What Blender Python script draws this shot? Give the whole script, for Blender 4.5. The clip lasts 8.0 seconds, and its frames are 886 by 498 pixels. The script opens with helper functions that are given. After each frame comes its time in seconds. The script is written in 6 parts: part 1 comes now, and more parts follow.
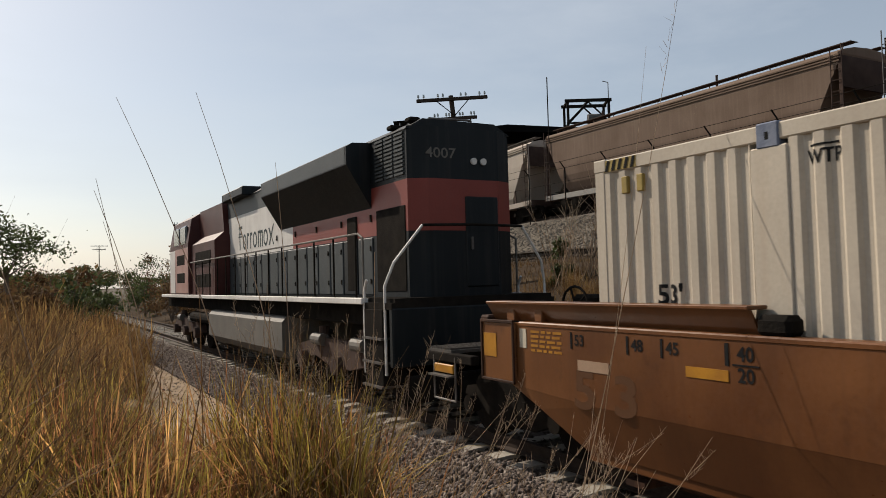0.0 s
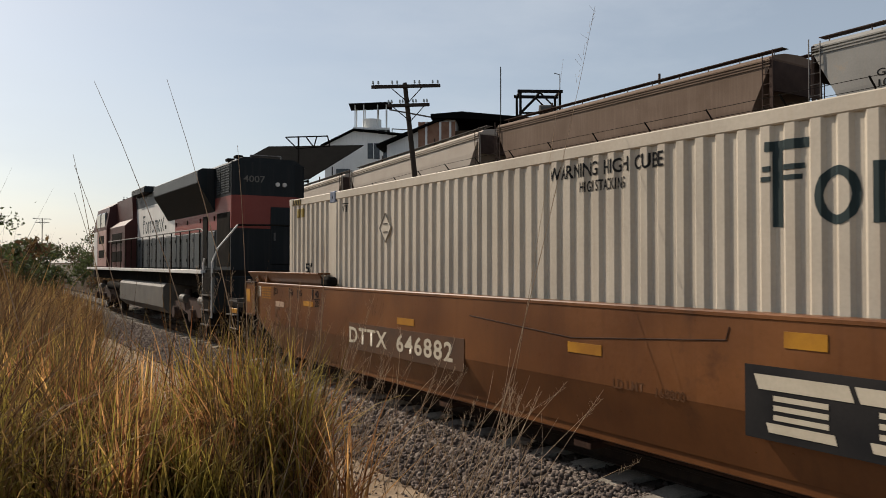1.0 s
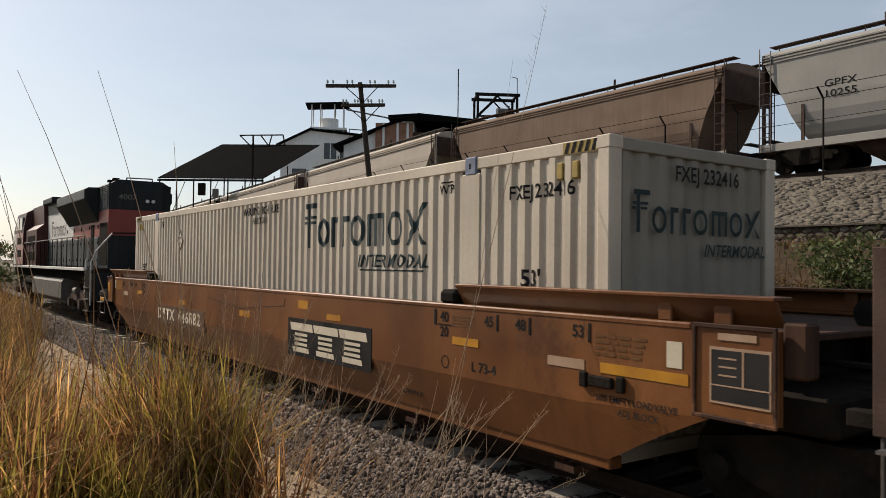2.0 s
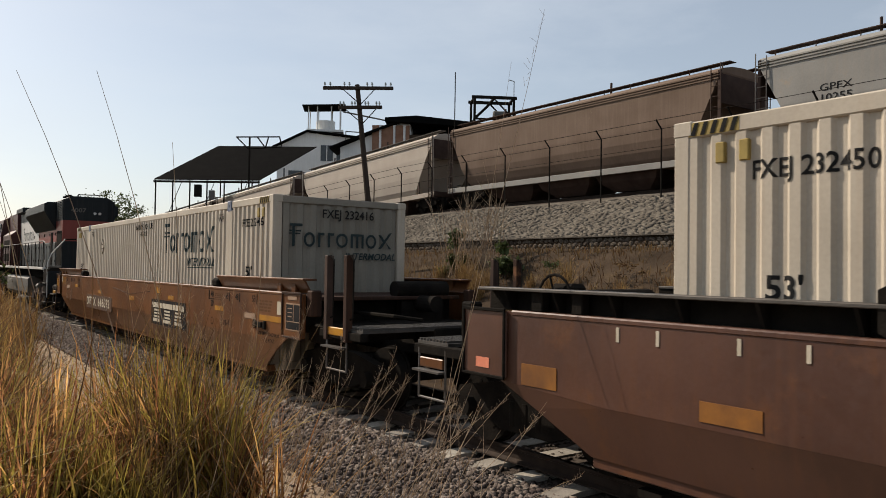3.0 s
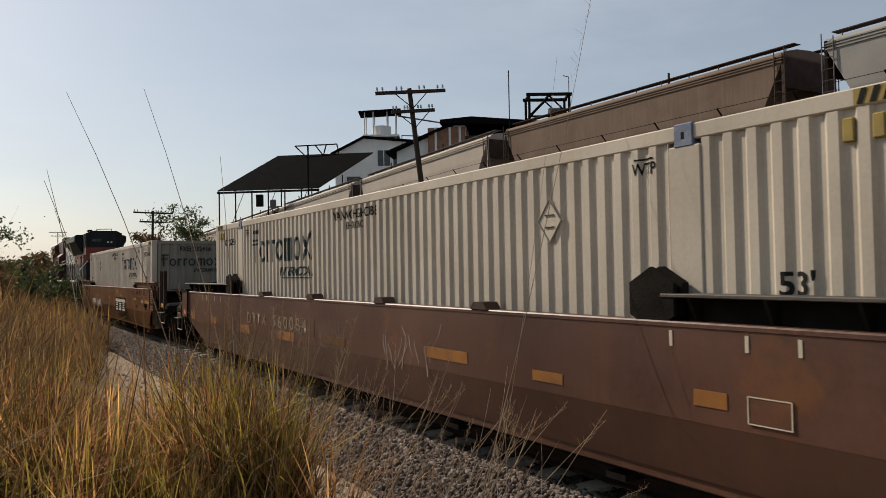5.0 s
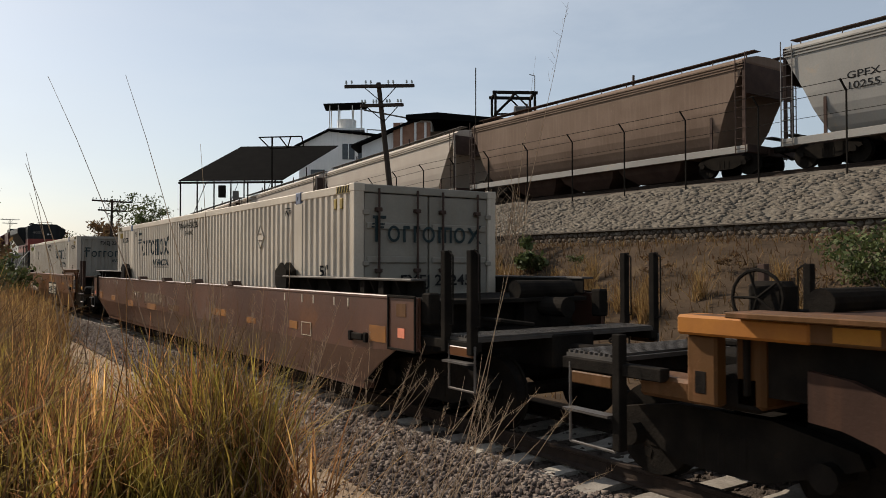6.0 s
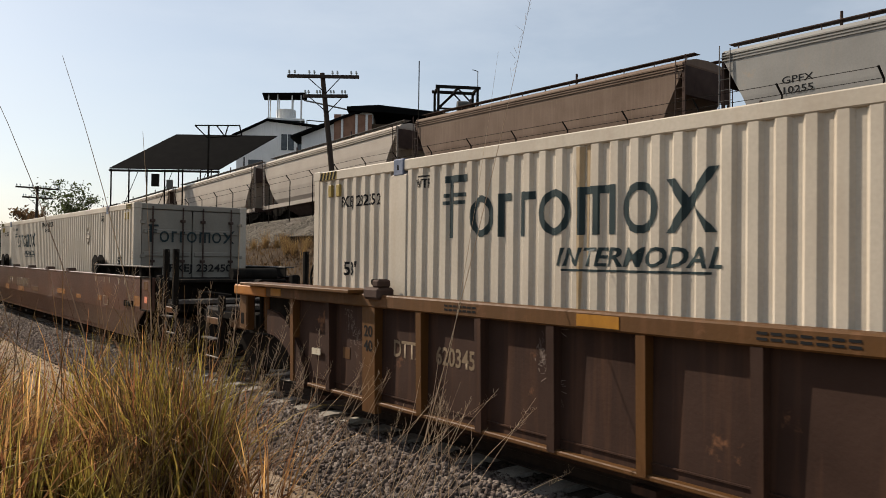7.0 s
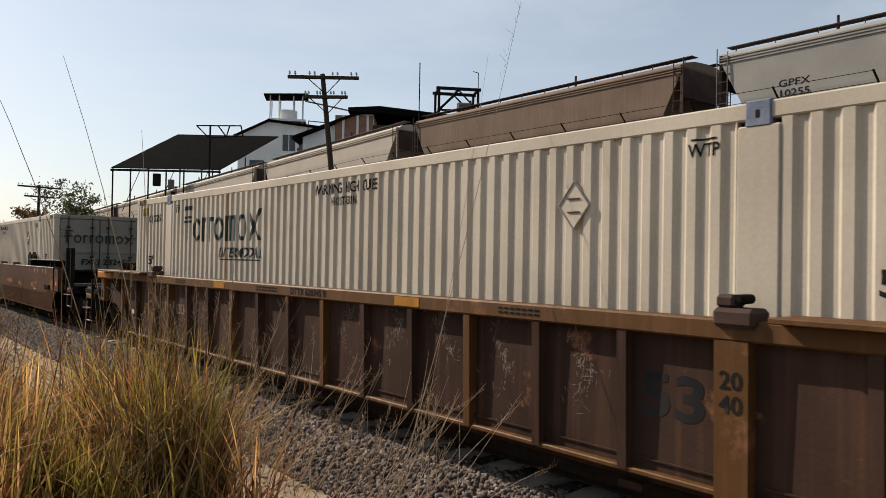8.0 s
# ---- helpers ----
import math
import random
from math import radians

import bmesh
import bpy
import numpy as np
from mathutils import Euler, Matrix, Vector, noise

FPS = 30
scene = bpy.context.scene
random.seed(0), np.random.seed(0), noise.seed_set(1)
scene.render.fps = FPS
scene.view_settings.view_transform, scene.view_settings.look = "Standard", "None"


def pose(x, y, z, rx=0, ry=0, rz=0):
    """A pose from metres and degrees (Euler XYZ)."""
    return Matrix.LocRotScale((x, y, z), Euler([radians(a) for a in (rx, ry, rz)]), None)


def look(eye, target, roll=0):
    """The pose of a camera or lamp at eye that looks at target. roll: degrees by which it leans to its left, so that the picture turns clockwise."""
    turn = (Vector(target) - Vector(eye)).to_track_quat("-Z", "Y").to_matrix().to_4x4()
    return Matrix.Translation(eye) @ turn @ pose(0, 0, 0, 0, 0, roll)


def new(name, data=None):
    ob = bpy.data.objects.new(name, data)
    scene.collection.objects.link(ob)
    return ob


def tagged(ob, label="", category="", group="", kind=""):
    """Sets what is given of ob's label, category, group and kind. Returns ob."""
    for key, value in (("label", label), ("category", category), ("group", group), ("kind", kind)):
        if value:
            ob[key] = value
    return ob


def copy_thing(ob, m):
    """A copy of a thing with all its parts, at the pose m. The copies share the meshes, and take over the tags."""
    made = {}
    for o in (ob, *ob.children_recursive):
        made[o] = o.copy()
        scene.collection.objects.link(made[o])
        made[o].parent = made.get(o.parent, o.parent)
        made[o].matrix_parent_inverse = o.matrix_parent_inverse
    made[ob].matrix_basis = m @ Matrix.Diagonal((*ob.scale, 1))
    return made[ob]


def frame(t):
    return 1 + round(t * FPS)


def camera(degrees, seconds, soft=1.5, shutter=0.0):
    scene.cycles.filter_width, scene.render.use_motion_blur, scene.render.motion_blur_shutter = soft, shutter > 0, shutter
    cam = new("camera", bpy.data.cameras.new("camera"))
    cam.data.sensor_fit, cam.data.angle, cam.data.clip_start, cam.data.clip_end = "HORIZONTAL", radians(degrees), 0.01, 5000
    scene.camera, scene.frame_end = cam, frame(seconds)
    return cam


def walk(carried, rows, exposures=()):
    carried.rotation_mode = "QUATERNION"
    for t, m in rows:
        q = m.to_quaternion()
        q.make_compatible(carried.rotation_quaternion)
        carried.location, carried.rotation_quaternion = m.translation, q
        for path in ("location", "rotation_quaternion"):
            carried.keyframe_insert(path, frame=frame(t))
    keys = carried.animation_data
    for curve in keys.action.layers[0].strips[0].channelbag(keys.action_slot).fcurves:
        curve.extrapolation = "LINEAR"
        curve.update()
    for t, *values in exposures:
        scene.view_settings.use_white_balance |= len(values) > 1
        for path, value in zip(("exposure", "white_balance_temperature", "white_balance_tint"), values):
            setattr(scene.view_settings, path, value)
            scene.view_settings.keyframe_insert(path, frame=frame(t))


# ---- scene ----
cam = camera(60.48, 8.0, soft=0.9, shutter=0.05)
# seconds, eye x y z, tilt, roll, yaw
PATH = [
    (0.0, 0.190, 0.713, 2.017, 2.35, 1.56, -28.93),
    (0.5, 0.043, 0.345, 1.948, 1.38, 2.32, -30.44),
    (1.0, -0.215, -0.240, 1.916, 1.14, -0.04, -32.55),
    (1.5, -0.045, -0.190, 1.942, 1.35, -1.05, -34.67),
    (2.0, 0.039, -0.081, 1.950, 1.30, -0.67, -35.78),
    (2.2, 0.046, -0.070, 1.943, 1.36, -0.66, -35.94),
    (3.5, -0.009, -0.105, 1.938, 1.63, -1.04, -35.93),
    (4.0, 0.028, 0.025, 1.944, 2.06, -0.58, -34.35),
    (4.2, 0.008, 0.078, 1.935, 2.03, -0.13, -33.68),
    (5.3, 0.260, 0.005, 1.998, 1.49, 1.17, -31.19),
    (5.5, 0.071, 0.006, 1.948, 1.52, 1.02, -31.98),
    (6.0, -0.042, -0.085, 1.934, 1.22, 0.02, -34.37),
    (6.5, -0.054, -0.012, 1.948, 1.24, -1.53, -37.12),
    (7.0, -0.080, 0.180, 1.972, 0.78, -0.71, -39.05),
    (7.5, -0.077, 0.125, 1.937, 0.88, -0.94, -39.08),
    (8.0, -0.106, -0.018, 1.933, 0.89, -1.02, -38.96),
]
walk(cam, [(t, pose(x, y, z, 90 + p, r, w)) for t, x, y, z, p, r, w in PATH],
     exposures=((0.0, 0.09), (0.5, 0.09), (1.0, 0.10), (1.5, 0.20), (2.0, 0.24), (3.5, 0.26), (4.0, 0.11), (5.5, -0.03), (6.0, 0.20), (6.5, 0.24), (7.0, 0.34), (8.0, 0.33)))

# ---- light ----
SUN_FROM = Vector((-0.21, 0.54, 0.45)).normalized()
world = bpy.data.worlds.new("sky")
scene.world = world
world.use_nodes = True
wn = world.node_tree.nodes
sky = wn.new("ShaderNodeTexSky")
sky.sky_type, sky.sun_disc = "NISHITA", False
sky.sun_elevation = math.asin(SUN_FROM.z)
sky.sun_rotation = math.atan2(SUN_FROM.x, SUN_FROM.y) % (2 * math.pi)
sky.air_density, sky.dust_density, sky.ozone_density = 1.0, 1.4, 1.0
haze = wn.new("ShaderNodeHueSaturation")
haze.inputs["Saturation"].default_value, haze.inputs["Hue"].default_value = 0.82, 0.496
world.node_tree.links.new(sky.outputs[0], haze.inputs["Color"])
wl = world.node_tree.links
wco, wmap, wno, wrg, wmx = (wn.new("ShaderNode" + k) for k in ("TexCoord", "Mapping", "TexNoise", "MapRange", "Mix"))
wmap.inputs["Scale"].default_value = (1.2, 1.8, 5.0)
wno.inputs["Scale"].default_value, wno.inputs["Detail"].default_value, wno.inputs["Roughness"].default_value = 1.6, 7, 0.6
wrg.inputs[1].default_value, wrg.inputs[2].default_value, wrg.inputs[3].default_value, wrg.inputs[4].default_value = 0.40, 0.75, 0.25, 0.56
wmx.data_type = "RGBA"
wmx.inputs[7].default_value = (6.9, 7.4, 8.0, 1)
wl.new(wco.outputs["Generated"], wmap.inputs[0])
wl.new(wmap.outputs[0], wno.inputs["Vector"])
wl.new(wno.outputs[0], wrg.inputs[0])
wl.new(wrg.outputs[0], wmx.inputs[0])
wl.new(haze.outputs[0], wmx.inputs[6])
wl.new(wmx.outputs[2], wn["Background"].inputs[0])
wn["Background"].inputs[1].default_value = 0.092
sun = new("sun", bpy.data.lights.new("sun", "SUN"))
sun.data.energy, sun.data.angle, sun.data.color = 5.0, radians(0.53), (1.0, 0.875, 0.73)
sun.matrix_world = look(SUN_FROM * 80, (0, 0, 0))

XT = 6.39          # centre line of the running track, rail top at z = 0
XH, ZH = 26.0, 5.3  # the parked train's track on its bank


# ---- materials ----
def mat(name, a, b, scale=3.0, rough=0.7, metal=0.0, bump=0.15, fine=40.0, streak=0.0, stain=None, stain_at=0.62, obj_random=0.0, island=0.0, detail=6.0, spread=0.18, grain=0.22, stretch=(1, 1, 1)):
    m = bpy.data.materials.new(name)
    m.use_nodes = True
    n, l = m.node_tree.nodes, m.node_tree.links
    bsdf = n["Principled BSDF"]
    co = n.new("ShaderNodeTexCoord")
    mp = n.new("ShaderNodeMapping")
    mp.inputs["Scale"].default_value = stretch
    l.new(co.outputs["Object"], mp.inputs[0])
    big = n.new("ShaderNodeTexNoise")
    big.inputs["Scale"].default_value, big.inputs["Detail"].default_value = scale, detail
    l.new(mp.outputs[0], big.inputs["Vector"])
    ramp = n.new("ShaderNodeValToRGB")
    ramp.color_ramp.elements[0].position, ramp.color_ramp.elements[1].position = 0.5 - spread, 0.5 + spread
    ramp.color_ramp.elements[0].color, ramp.color_ramp.elements[1].color = (*a, 1), (*b, 1)
    l.new(big.outputs[0], ramp.inputs[0])
    out = ramp.outputs[0]
    small = n.new("ShaderNodeTexNoise")
    small.inputs["Scale"].default_value, small.inputs["Detail"].default_value = fine, 4
    l.new(mp.outputs[0], small.inputs["Vector"])

    def mix(kind, fac, x, y):
        k = n.new("ShaderNodeMix")
        k.data_type, k.blend_type = "RGBA", kind
        for sock, v in ((k.inputs[0], fac), (k.inputs[6], x), (k.inputs[7], y)):
            if hasattr(v, "is_linked"):
                l.new(v, sock)
            else:
                sock.default_value = v
        return k.outputs[2]

    def ramped(src, lo, hi, x=0.0, y=1.0):
        r = n.new("ShaderNodeMapRange")
        r.inputs[1].default_value, r.inputs[2].default_value, r.inputs[3].default_value, r.inputs[4].default_value = lo, hi, x, y
        l.new(src, r.inputs[0])
        return r.outputs[0]

    out = mix("MULTIPLY", grain, out, mix("MIX", ramped(small.outputs[0], 0.3, 0.7), (0.72, 0.72, 0.72, 1), (1.18, 1.18, 1.18, 1)))
    if streak:
        sm = n.new("ShaderNodeMapping")
        sm.inputs["Scale"].default_value = (9, 9, 0.45)
        l.new(co.outputs["Object"], sm.inputs[0])
        sn = n.new("ShaderNodeTexNoise")
        sn.inputs["Scale"].default_value, sn.inputs["Detail"].default_value = 1.0, 5
        l.new(sm.outputs[0], sn.inputs["Vector"])
        out = mix("MIX", ramped(sn.outputs[0], 0.5, 0.8, 0.0, streak), out, (*(stain or (0.1, 0.06, 0.04)), 1))
    if stain:
        st = n.new("ShaderNodeTexNoise")
        st.inputs["Scale"].default_value, st.inputs["Detail"].default_value, st.inputs["Roughness"].default_value = scale * 0.6 + 0.7, 10, 0.7
        l.new(co.outputs["Object"], st.inputs["Vector"])
        out = mix("MIX", ramped(st.outputs[0], stain_at, stain_at + 0.12, 0.0, 0.75), out, (*stain, 1))
    if obj_random or island:
        src = n.new("ShaderNodeObjectInfo").outputs["Random"] if obj_random else n.new("ShaderNodeNewGeometry").outputs["Random Per Island"]
        k = obj_random or island
        hv = n.new("ShaderNodeHueSaturation")
        l.new(ramped(src, 0, 1, 1 - k, 1 + k), hv.inputs["Value"])
        l.new(ramped(src, 0, 1, 0.5 - k * 0.04, 0.5 + k * 0.03), hv.inputs["Hue"])
        l.new(out, hv.inputs["Color"])
        out = hv.outputs[0]
    l.new(out, bsdf.inputs["Base Color"])
    l.new(ramped(small.outputs[0], 0.2, 0.8, max(0.05, rough - 0.12), min(1, rough + 0.12)), bsdf.inputs["Roughness"])
    bsdf.inputs["Metallic"].default_value = metal
    bsdf.inputs["Specular IOR Level"].default_value = 0.5 if rough < 0.3 else 0.02 if rough > 0.82 else 0.08 if rough > 0.68 else 0.2
    if bump:
        bp = n.new("ShaderNodeBump")
        bp.inputs["Strength"].default_value, bp.inputs["Distance"].default_value = bump, 0.02
        l.new(small.outputs[0], bp.inputs["Height"])
        l.new(bp.outputs[0], bsdf.inputs["Normal"])
    return m


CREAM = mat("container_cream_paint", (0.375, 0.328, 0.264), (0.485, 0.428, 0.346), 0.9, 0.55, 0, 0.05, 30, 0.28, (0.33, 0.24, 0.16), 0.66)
# The same cream darkened: rear-end shade is put into this colour, under grime stains.
CREAM_SHADED = mat("container_cream_shaded", (0.1898, 0.1725, 0.1403), (0.2472, 0.2242, 0.1840), 1.1, 0.55, 0, 0.05, 30, 0.3, (0.2, 0.15, 0.1), 0.66)
RUN_STAIN = mat("yellowish_rust_run", (0.30, 0.21, 0.11), (0.38, 0.29, 0.18), 3, 0.6, 0, 0.03)
CASTING = mat("grey_blue_casting", (0.09, 0.11, 0.16), (0.16, 0.18, 0.23), 6, 0.6, 0.2, 0.2)
TAN = mat("well_car_tan_paint", (0.078, 0.029, 0.0105), (0.165, 0.067, 0.0235), 0.7, 0.37, 0, 0.04, 25, 0.34, (0.055, 0.024, 0.012), 0.58)
MAROON = mat("well_car_maroon_paint", (0.049, 0.0212, 0.0140), (0.098, 0.0450, 0.0295), 0.8, 0.38, 0, 0.04, 25, 0.34, (0.13, 0.052, 0.020), 0.57)
RUST = mat("well_car_rusty_paint", (0.030, 0.0168, 0.0122), (0.048, 0.0280, 0.0208), 1.2, 0.75, 0, 0.12, 30, 0.14, (0.33, 0.15, 0.07), 0.6)
SILL = mat("yellow_brown_sill_paint", (0.0864, 0.0380, 0.0086), (0.0726, 0.0328, 0.0104), 1.6, 0.6, 0, 0.1, 30, 0.3, (0.22, 0.1, 0.05), 0.58)
FADED = mat("faded_brown_paint", (0.075, 0.036, 0.018), (0.095, 0.045, 0.022), 2, 0.7, 0, 0.02)
BEAM = mat("orange_brown_beam_paint", (0.34, 0.135, 0.022), (0.26, 0.10, 0.022), 2, 0.6, 0, 0.06, 30, 0.14, (0.10, 0.05, 0.025), 0.6)
FADED_CREAM = mat("faded_cream_paint", (0.220, 0.165, 0.110), (0.150, 0.110, 0.070), 5, 0.7, 0, 0.03, 40)
DARK_STONE = mat("dark_rubble_stone", (0.075, 0.062, 0.05), (0.15, 0.125, 0.10), 3, 0.95, 0, 0.8, 18, obj_random=0.3, grain=0.6)
PALE_TAN = mat("pale_tan_stencil_paint", (0.24, 0.155, 0.10), (0.31, 0.21, 0.14), 3, 0.65, 0, 0.02)
LATCH_YELLOW = mat("dull_yellow_latch_paint", (0.30, 0.22, 0.06), (0.22, 0.16, 0.05), 6, 0.6, 0, 0.05)
YELLOW = mat("yellow_reflective_sheet", (0.400, 0.190, 0.018), (0.260, 0.115, 0.018), 3, 0.45, 0, 0.03, 60)
CREAM_MARK = mat("cream_lettering_paint", (0.4896, 0.4352, 0.3400), (0.4216, 0.3740, 0.2856), 2.5, 0.6, 0, 0.02, 30)
DARK_MARK = mat("dark_lettering_paint", (0.014, 0.015, 0.016), (0.026, 0.025, 0.024), 3, 0.85, 0, 0.02, 30)
GREEN_MARK = mat("dark_green_lettering_paint", (0.012, 0.024, 0.026), (0.020, 0.034, 0.035), 3, 0.55, 0, 0.02, 30)
PANEL_DARK = mat("dark_blue_panel_paint", (0.018, 0.018, 0.019), (0.032, 0.030, 0.029), 2, 0.9, 0, 0.03)
NUMBER_PANEL = mat("dark_brown_panel_paint", (0.055, 0.030, 0.018), (0.085, 0.040, 0.018), 2.5, 0.6, 0, 0.03)
FADED_YELLOW = mat("faded_yellow_sheet", (0.250, 0.105, 0.022), (0.150, 0.064, 0.022), 4, 0.6, 0, 0.03)
# The blower box's shade is put into this dark red; the cab shares it.
CAB_DARK = mat("cab_maroon_shaded", (0.040, 0.010, 0.008), (0.065, 0.018, 0.014), 1.2, 0.5, 0, 0.03)
# Cab red paled: the sky's grazing reflection is put into this colour.
CAB_PINK = mat("cab_red_sky_sheen", (0.30, 0.175, 0.15), (0.38, 0.235, 0.205), 1.2, 0.5, 0, 0.03, 40, 0.3, (0.16, 0.07, 0.055), 0.62)
WHITE_MARK = mat("white_chalk_paint", (0.260, 0.210, 0.180), (0.180, 0.140, 0.120), 6, 0.9, 0, 0.05)
STEEL = mat("dark_grimy_steel", (0.010, 0.009, 0.008), (0.020, 0.017, 0.014), 4, 0.85, 0.0, 0.3, 35, 0, (0.035, 0.022, 0.014), 0.62)
BARE = mat("worn_bright_steel", (0.1344, 0.1302, 0.1260), (0.0924, 0.0798, 0.0714), 5, 0.5, 0.6, 0.1)
RAILTOP = mat("rail_steel", (0.0450, 0.0325, 0.0250), (0.0300, 0.0225, 0.0185), 8, 0.75, 0.1, 0.15)
LOCO_GREEN = mat("locomotive_dark_green", (0.0042, 0.0066, 0.0084), (0.0072, 0.0102, 0.0120), 1.2, 0.5, 0, 0.03, 40, 0.15, (0.10, 0.085, 0.07), 0.7)
# Door green lightened: sunlight on the hood doors is put into this colour.
LOCO_DOOR = mat("locomotive_grey_green_lit", (0.040, 0.046, 0.048), (0.054, 0.060, 0.062), 1.5, 0.5, 0, 0.05, 40, 0.3, (0.07, 0.06, 0.05), 0.7)
LOCO_RED = mat("locomotive_red", (0.160, 0.030, 0.021), (0.200, 0.042, 0.031), 1.2, 0.45, 0, 0.03, 40, 0.2, (0.16, 0.05, 0.035), 0.68)
LOCO_WHITE = mat("locomotive_white", (0.5049, 0.4865, 0.4590), (0.6059, 0.5875, 0.5508), 1.5, 0.5, 0, 0.03, 40, 0.3, (0.3, 0.25, 0.2), 0.7)
TANK_GREY = mat("fuel_tank_grey", (0.0952, 0.0904, 0.0809), (0.1285, 0.1190, 0.1047), 1.5, 0.6, 0, 0.05, 30, 0.3, (0.1, 0.08, 0.06), 0.62)
HOP_TAN = mat("hopper_tan_paint", (0.3400, 0.2924, 0.2448), (0.3944, 0.3468, 0.2924), 0.6, 0.7, 0, 0.04, 20, 0.14, (0.33, 0.24, 0.18), 0.68)
HOP_BROWN = mat("hopper_brown_paint", (0.1319, 0.0911, 0.0661), (0.1760, 0.1257, 0.0943), 0.6, 0.75, 0, 0.05, 20, 0.14, (0.34, 0.26, 0.20), 0.64)
HOP_GREY = mat("hopper_grey_paint", (0.225, 0.216, 0.200), (0.285, 0.275, 0.252), 0.5, 0.7, 0, 0.04, 20, 0.14, (0.36, 0.27, 0.19), 0.6)
HOP_DARK = mat("hopper_dark_steel", (0.045, 0.030, 0.025), (0.075, 0.05, 0.04), 2, 0.75, 0.1, 0.15)
GALV = mat("weathered_galvanised_grating", (0.0654, 0.0597, 0.0539), (0.0963, 0.0867, 0.0770), 4, 0.6, 0.4, 0.1)
SOIL = mat("pale_dry_soil", (0.2525, 0.1874, 0.1263), (0.3519, 0.2754, 0.1989), 1.3, 0.95, 0, 0.6, 25, 0, (0.20, 0.14, 0.085), 0.6, grain=0.6)
BANK = mat("brown_bank_soil", (0.036, 0.026, 0.018), (0.066, 0.047, 0.032), 0.9, 0.95, 0, 0.8, 18, 0, (0.080, 0.056, 0.032), 0.55, grain=0.6)
GROUND_COVER = mat("litter_covered_soil", (0.085, 0.060, 0.032), (0.130, 0.095, 0.050), 0.9, 0.95, 0, 0.7, 18, 0, (0.20, 0.15, 0.09), 0.62, grain=0.6)
STONE_FACE = mat("stone_pitching", (0.088, 0.077, 0.063), (0.130, 0.114, 0.094), 2.5, 0.95, 0, 0.8, 18, 0, (0.15, 0.13, 0.09), 0.6, island=0.22, grain=0.6)
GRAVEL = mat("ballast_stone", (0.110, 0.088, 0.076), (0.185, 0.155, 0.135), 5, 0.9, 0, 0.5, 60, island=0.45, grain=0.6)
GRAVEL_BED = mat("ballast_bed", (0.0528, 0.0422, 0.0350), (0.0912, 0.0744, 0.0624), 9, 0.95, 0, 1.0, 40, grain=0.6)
CONCRETE = mat("concrete_sleeper", (0.2210, 0.1997, 0.1700), (0.3060, 0.2805, 0.2422), 4, 0.9, 0, 0.3, 40, 0, (0.22, 0.18, 0.14), 0.6, obj_random=0.2, grain=0.6)
PLASTER = mat("white_plaster", (0.6329, 0.6329, 0.6125), (0.7554, 0.7451, 0.7146), 0.6, 0.9, 0, 0.05, 20, 0.3, (0.35, 0.32, 0.28), 0.7)
BRICKWALL = mat("brown_brick_wall", (0.20, 0.105, 0.07), (0.26, 0.145, 0.10), 2, 0.9, 0, 0.3, 30, obj_random=0.25)
ROOF_DARK = mat("dark_roof_sheet", (0.0042, 0.0042, 0.0043), (0.0072, 0.0070, 0.0066), 1.5, 0.95, 0.0, 0.1)
WOOD_POLE = mat("creosoted_timber", (0.035, 0.027, 0.022), (0.065, 0.05, 0.04), 3, 0.85, 0, 0.5, 30, stretch=(6, 6, 0.5), grain=0.6)
GLASS_INS = mat("grey_glass_insulator", (0.28, 0.32, 0.32), (0.36, 0.4, 0.4), 5, 0.2, 0, 0)
WINDOW = mat("dark_window_glass", (0.02, 0.025, 0.03), (0.04, 0.045, 0.05), 3, 0.08, 0, 0)
GRASS = mat("dry_grass", (0.200, 0.088, 0.034), (0.680, 0.360, 0.145), 3.4, 0.75, 0, 0, 20, island=0.55)
FIELD_GRASS = mat("weathered_field_grass", (0.092, 0.050, 0.020), (0.325, 0.195, 0.076), 1.6, 0.75, 0, 0, 20, island=0.55)
BANK_GRASS = mat("dull_bank_grass", (0.13, 0.08, 0.035), (0.32, 0.205, 0.085), 1.2, 0.8, 0, 0, 20, island=0.35)
GRASS_GREEN = mat("green_grass_blades", (0.165, 0.125, 0.026), (0.420, 0.310, 0.072), 1.1, 0.6, 0, 0, 20, island=0.4)
STALK = mat("straw_stalk", (0.360, 0.270, 0.180), (0.480, 0.370, 0.260), 2, 0.7, 0, 0, 20, island=0.25)
LEAF = mat("dusty_leaf", (0.045, 0.060, 0.020), (0.085, 0.10, 0.035), 0.8, 0.65, 0, 0, 20, island=0.45)
LEAF_DRY = mat("olive_dry_leaf", (0.085, 0.052, 0.026), (0.155, 0.095, 0.045), 0.8, 0.75, 0, 0, 20, island=0.4)
BARK = mat("grey_brown_bark", (0.13, 0.10, 0.075), (0.20, 0.155, 0.12), 5, 0.9, 0, 0.5, 30, grain=0.6)


def let_light_through(m, k):
    """Thin leaves and blades pass some light from behind."""
    n, l = m.node_tree.nodes, m.node_tree.links
    bsdf, out = n["Principled BSDF"], n["Material Output"]
    tr, mx = n.new("ShaderNodeBsdfTranslucent"), n.new("ShaderNodeMixShader")
    l.new(bsdf.inputs["Base Color"].links[0].from_socket, tr.inputs["Color"])
    mx.inputs[0].default_value = k
    l.new(bsdf.outputs[0], mx.inputs[1])
    l.new(tr.outputs[0], mx.inputs[2])
    l.new(mx.outputs[0], out.inputs["Surface"])


MAROON.node_tree.nodes["Principled BSDF"].inputs["Specular IOR Level"].default_value = 0.5
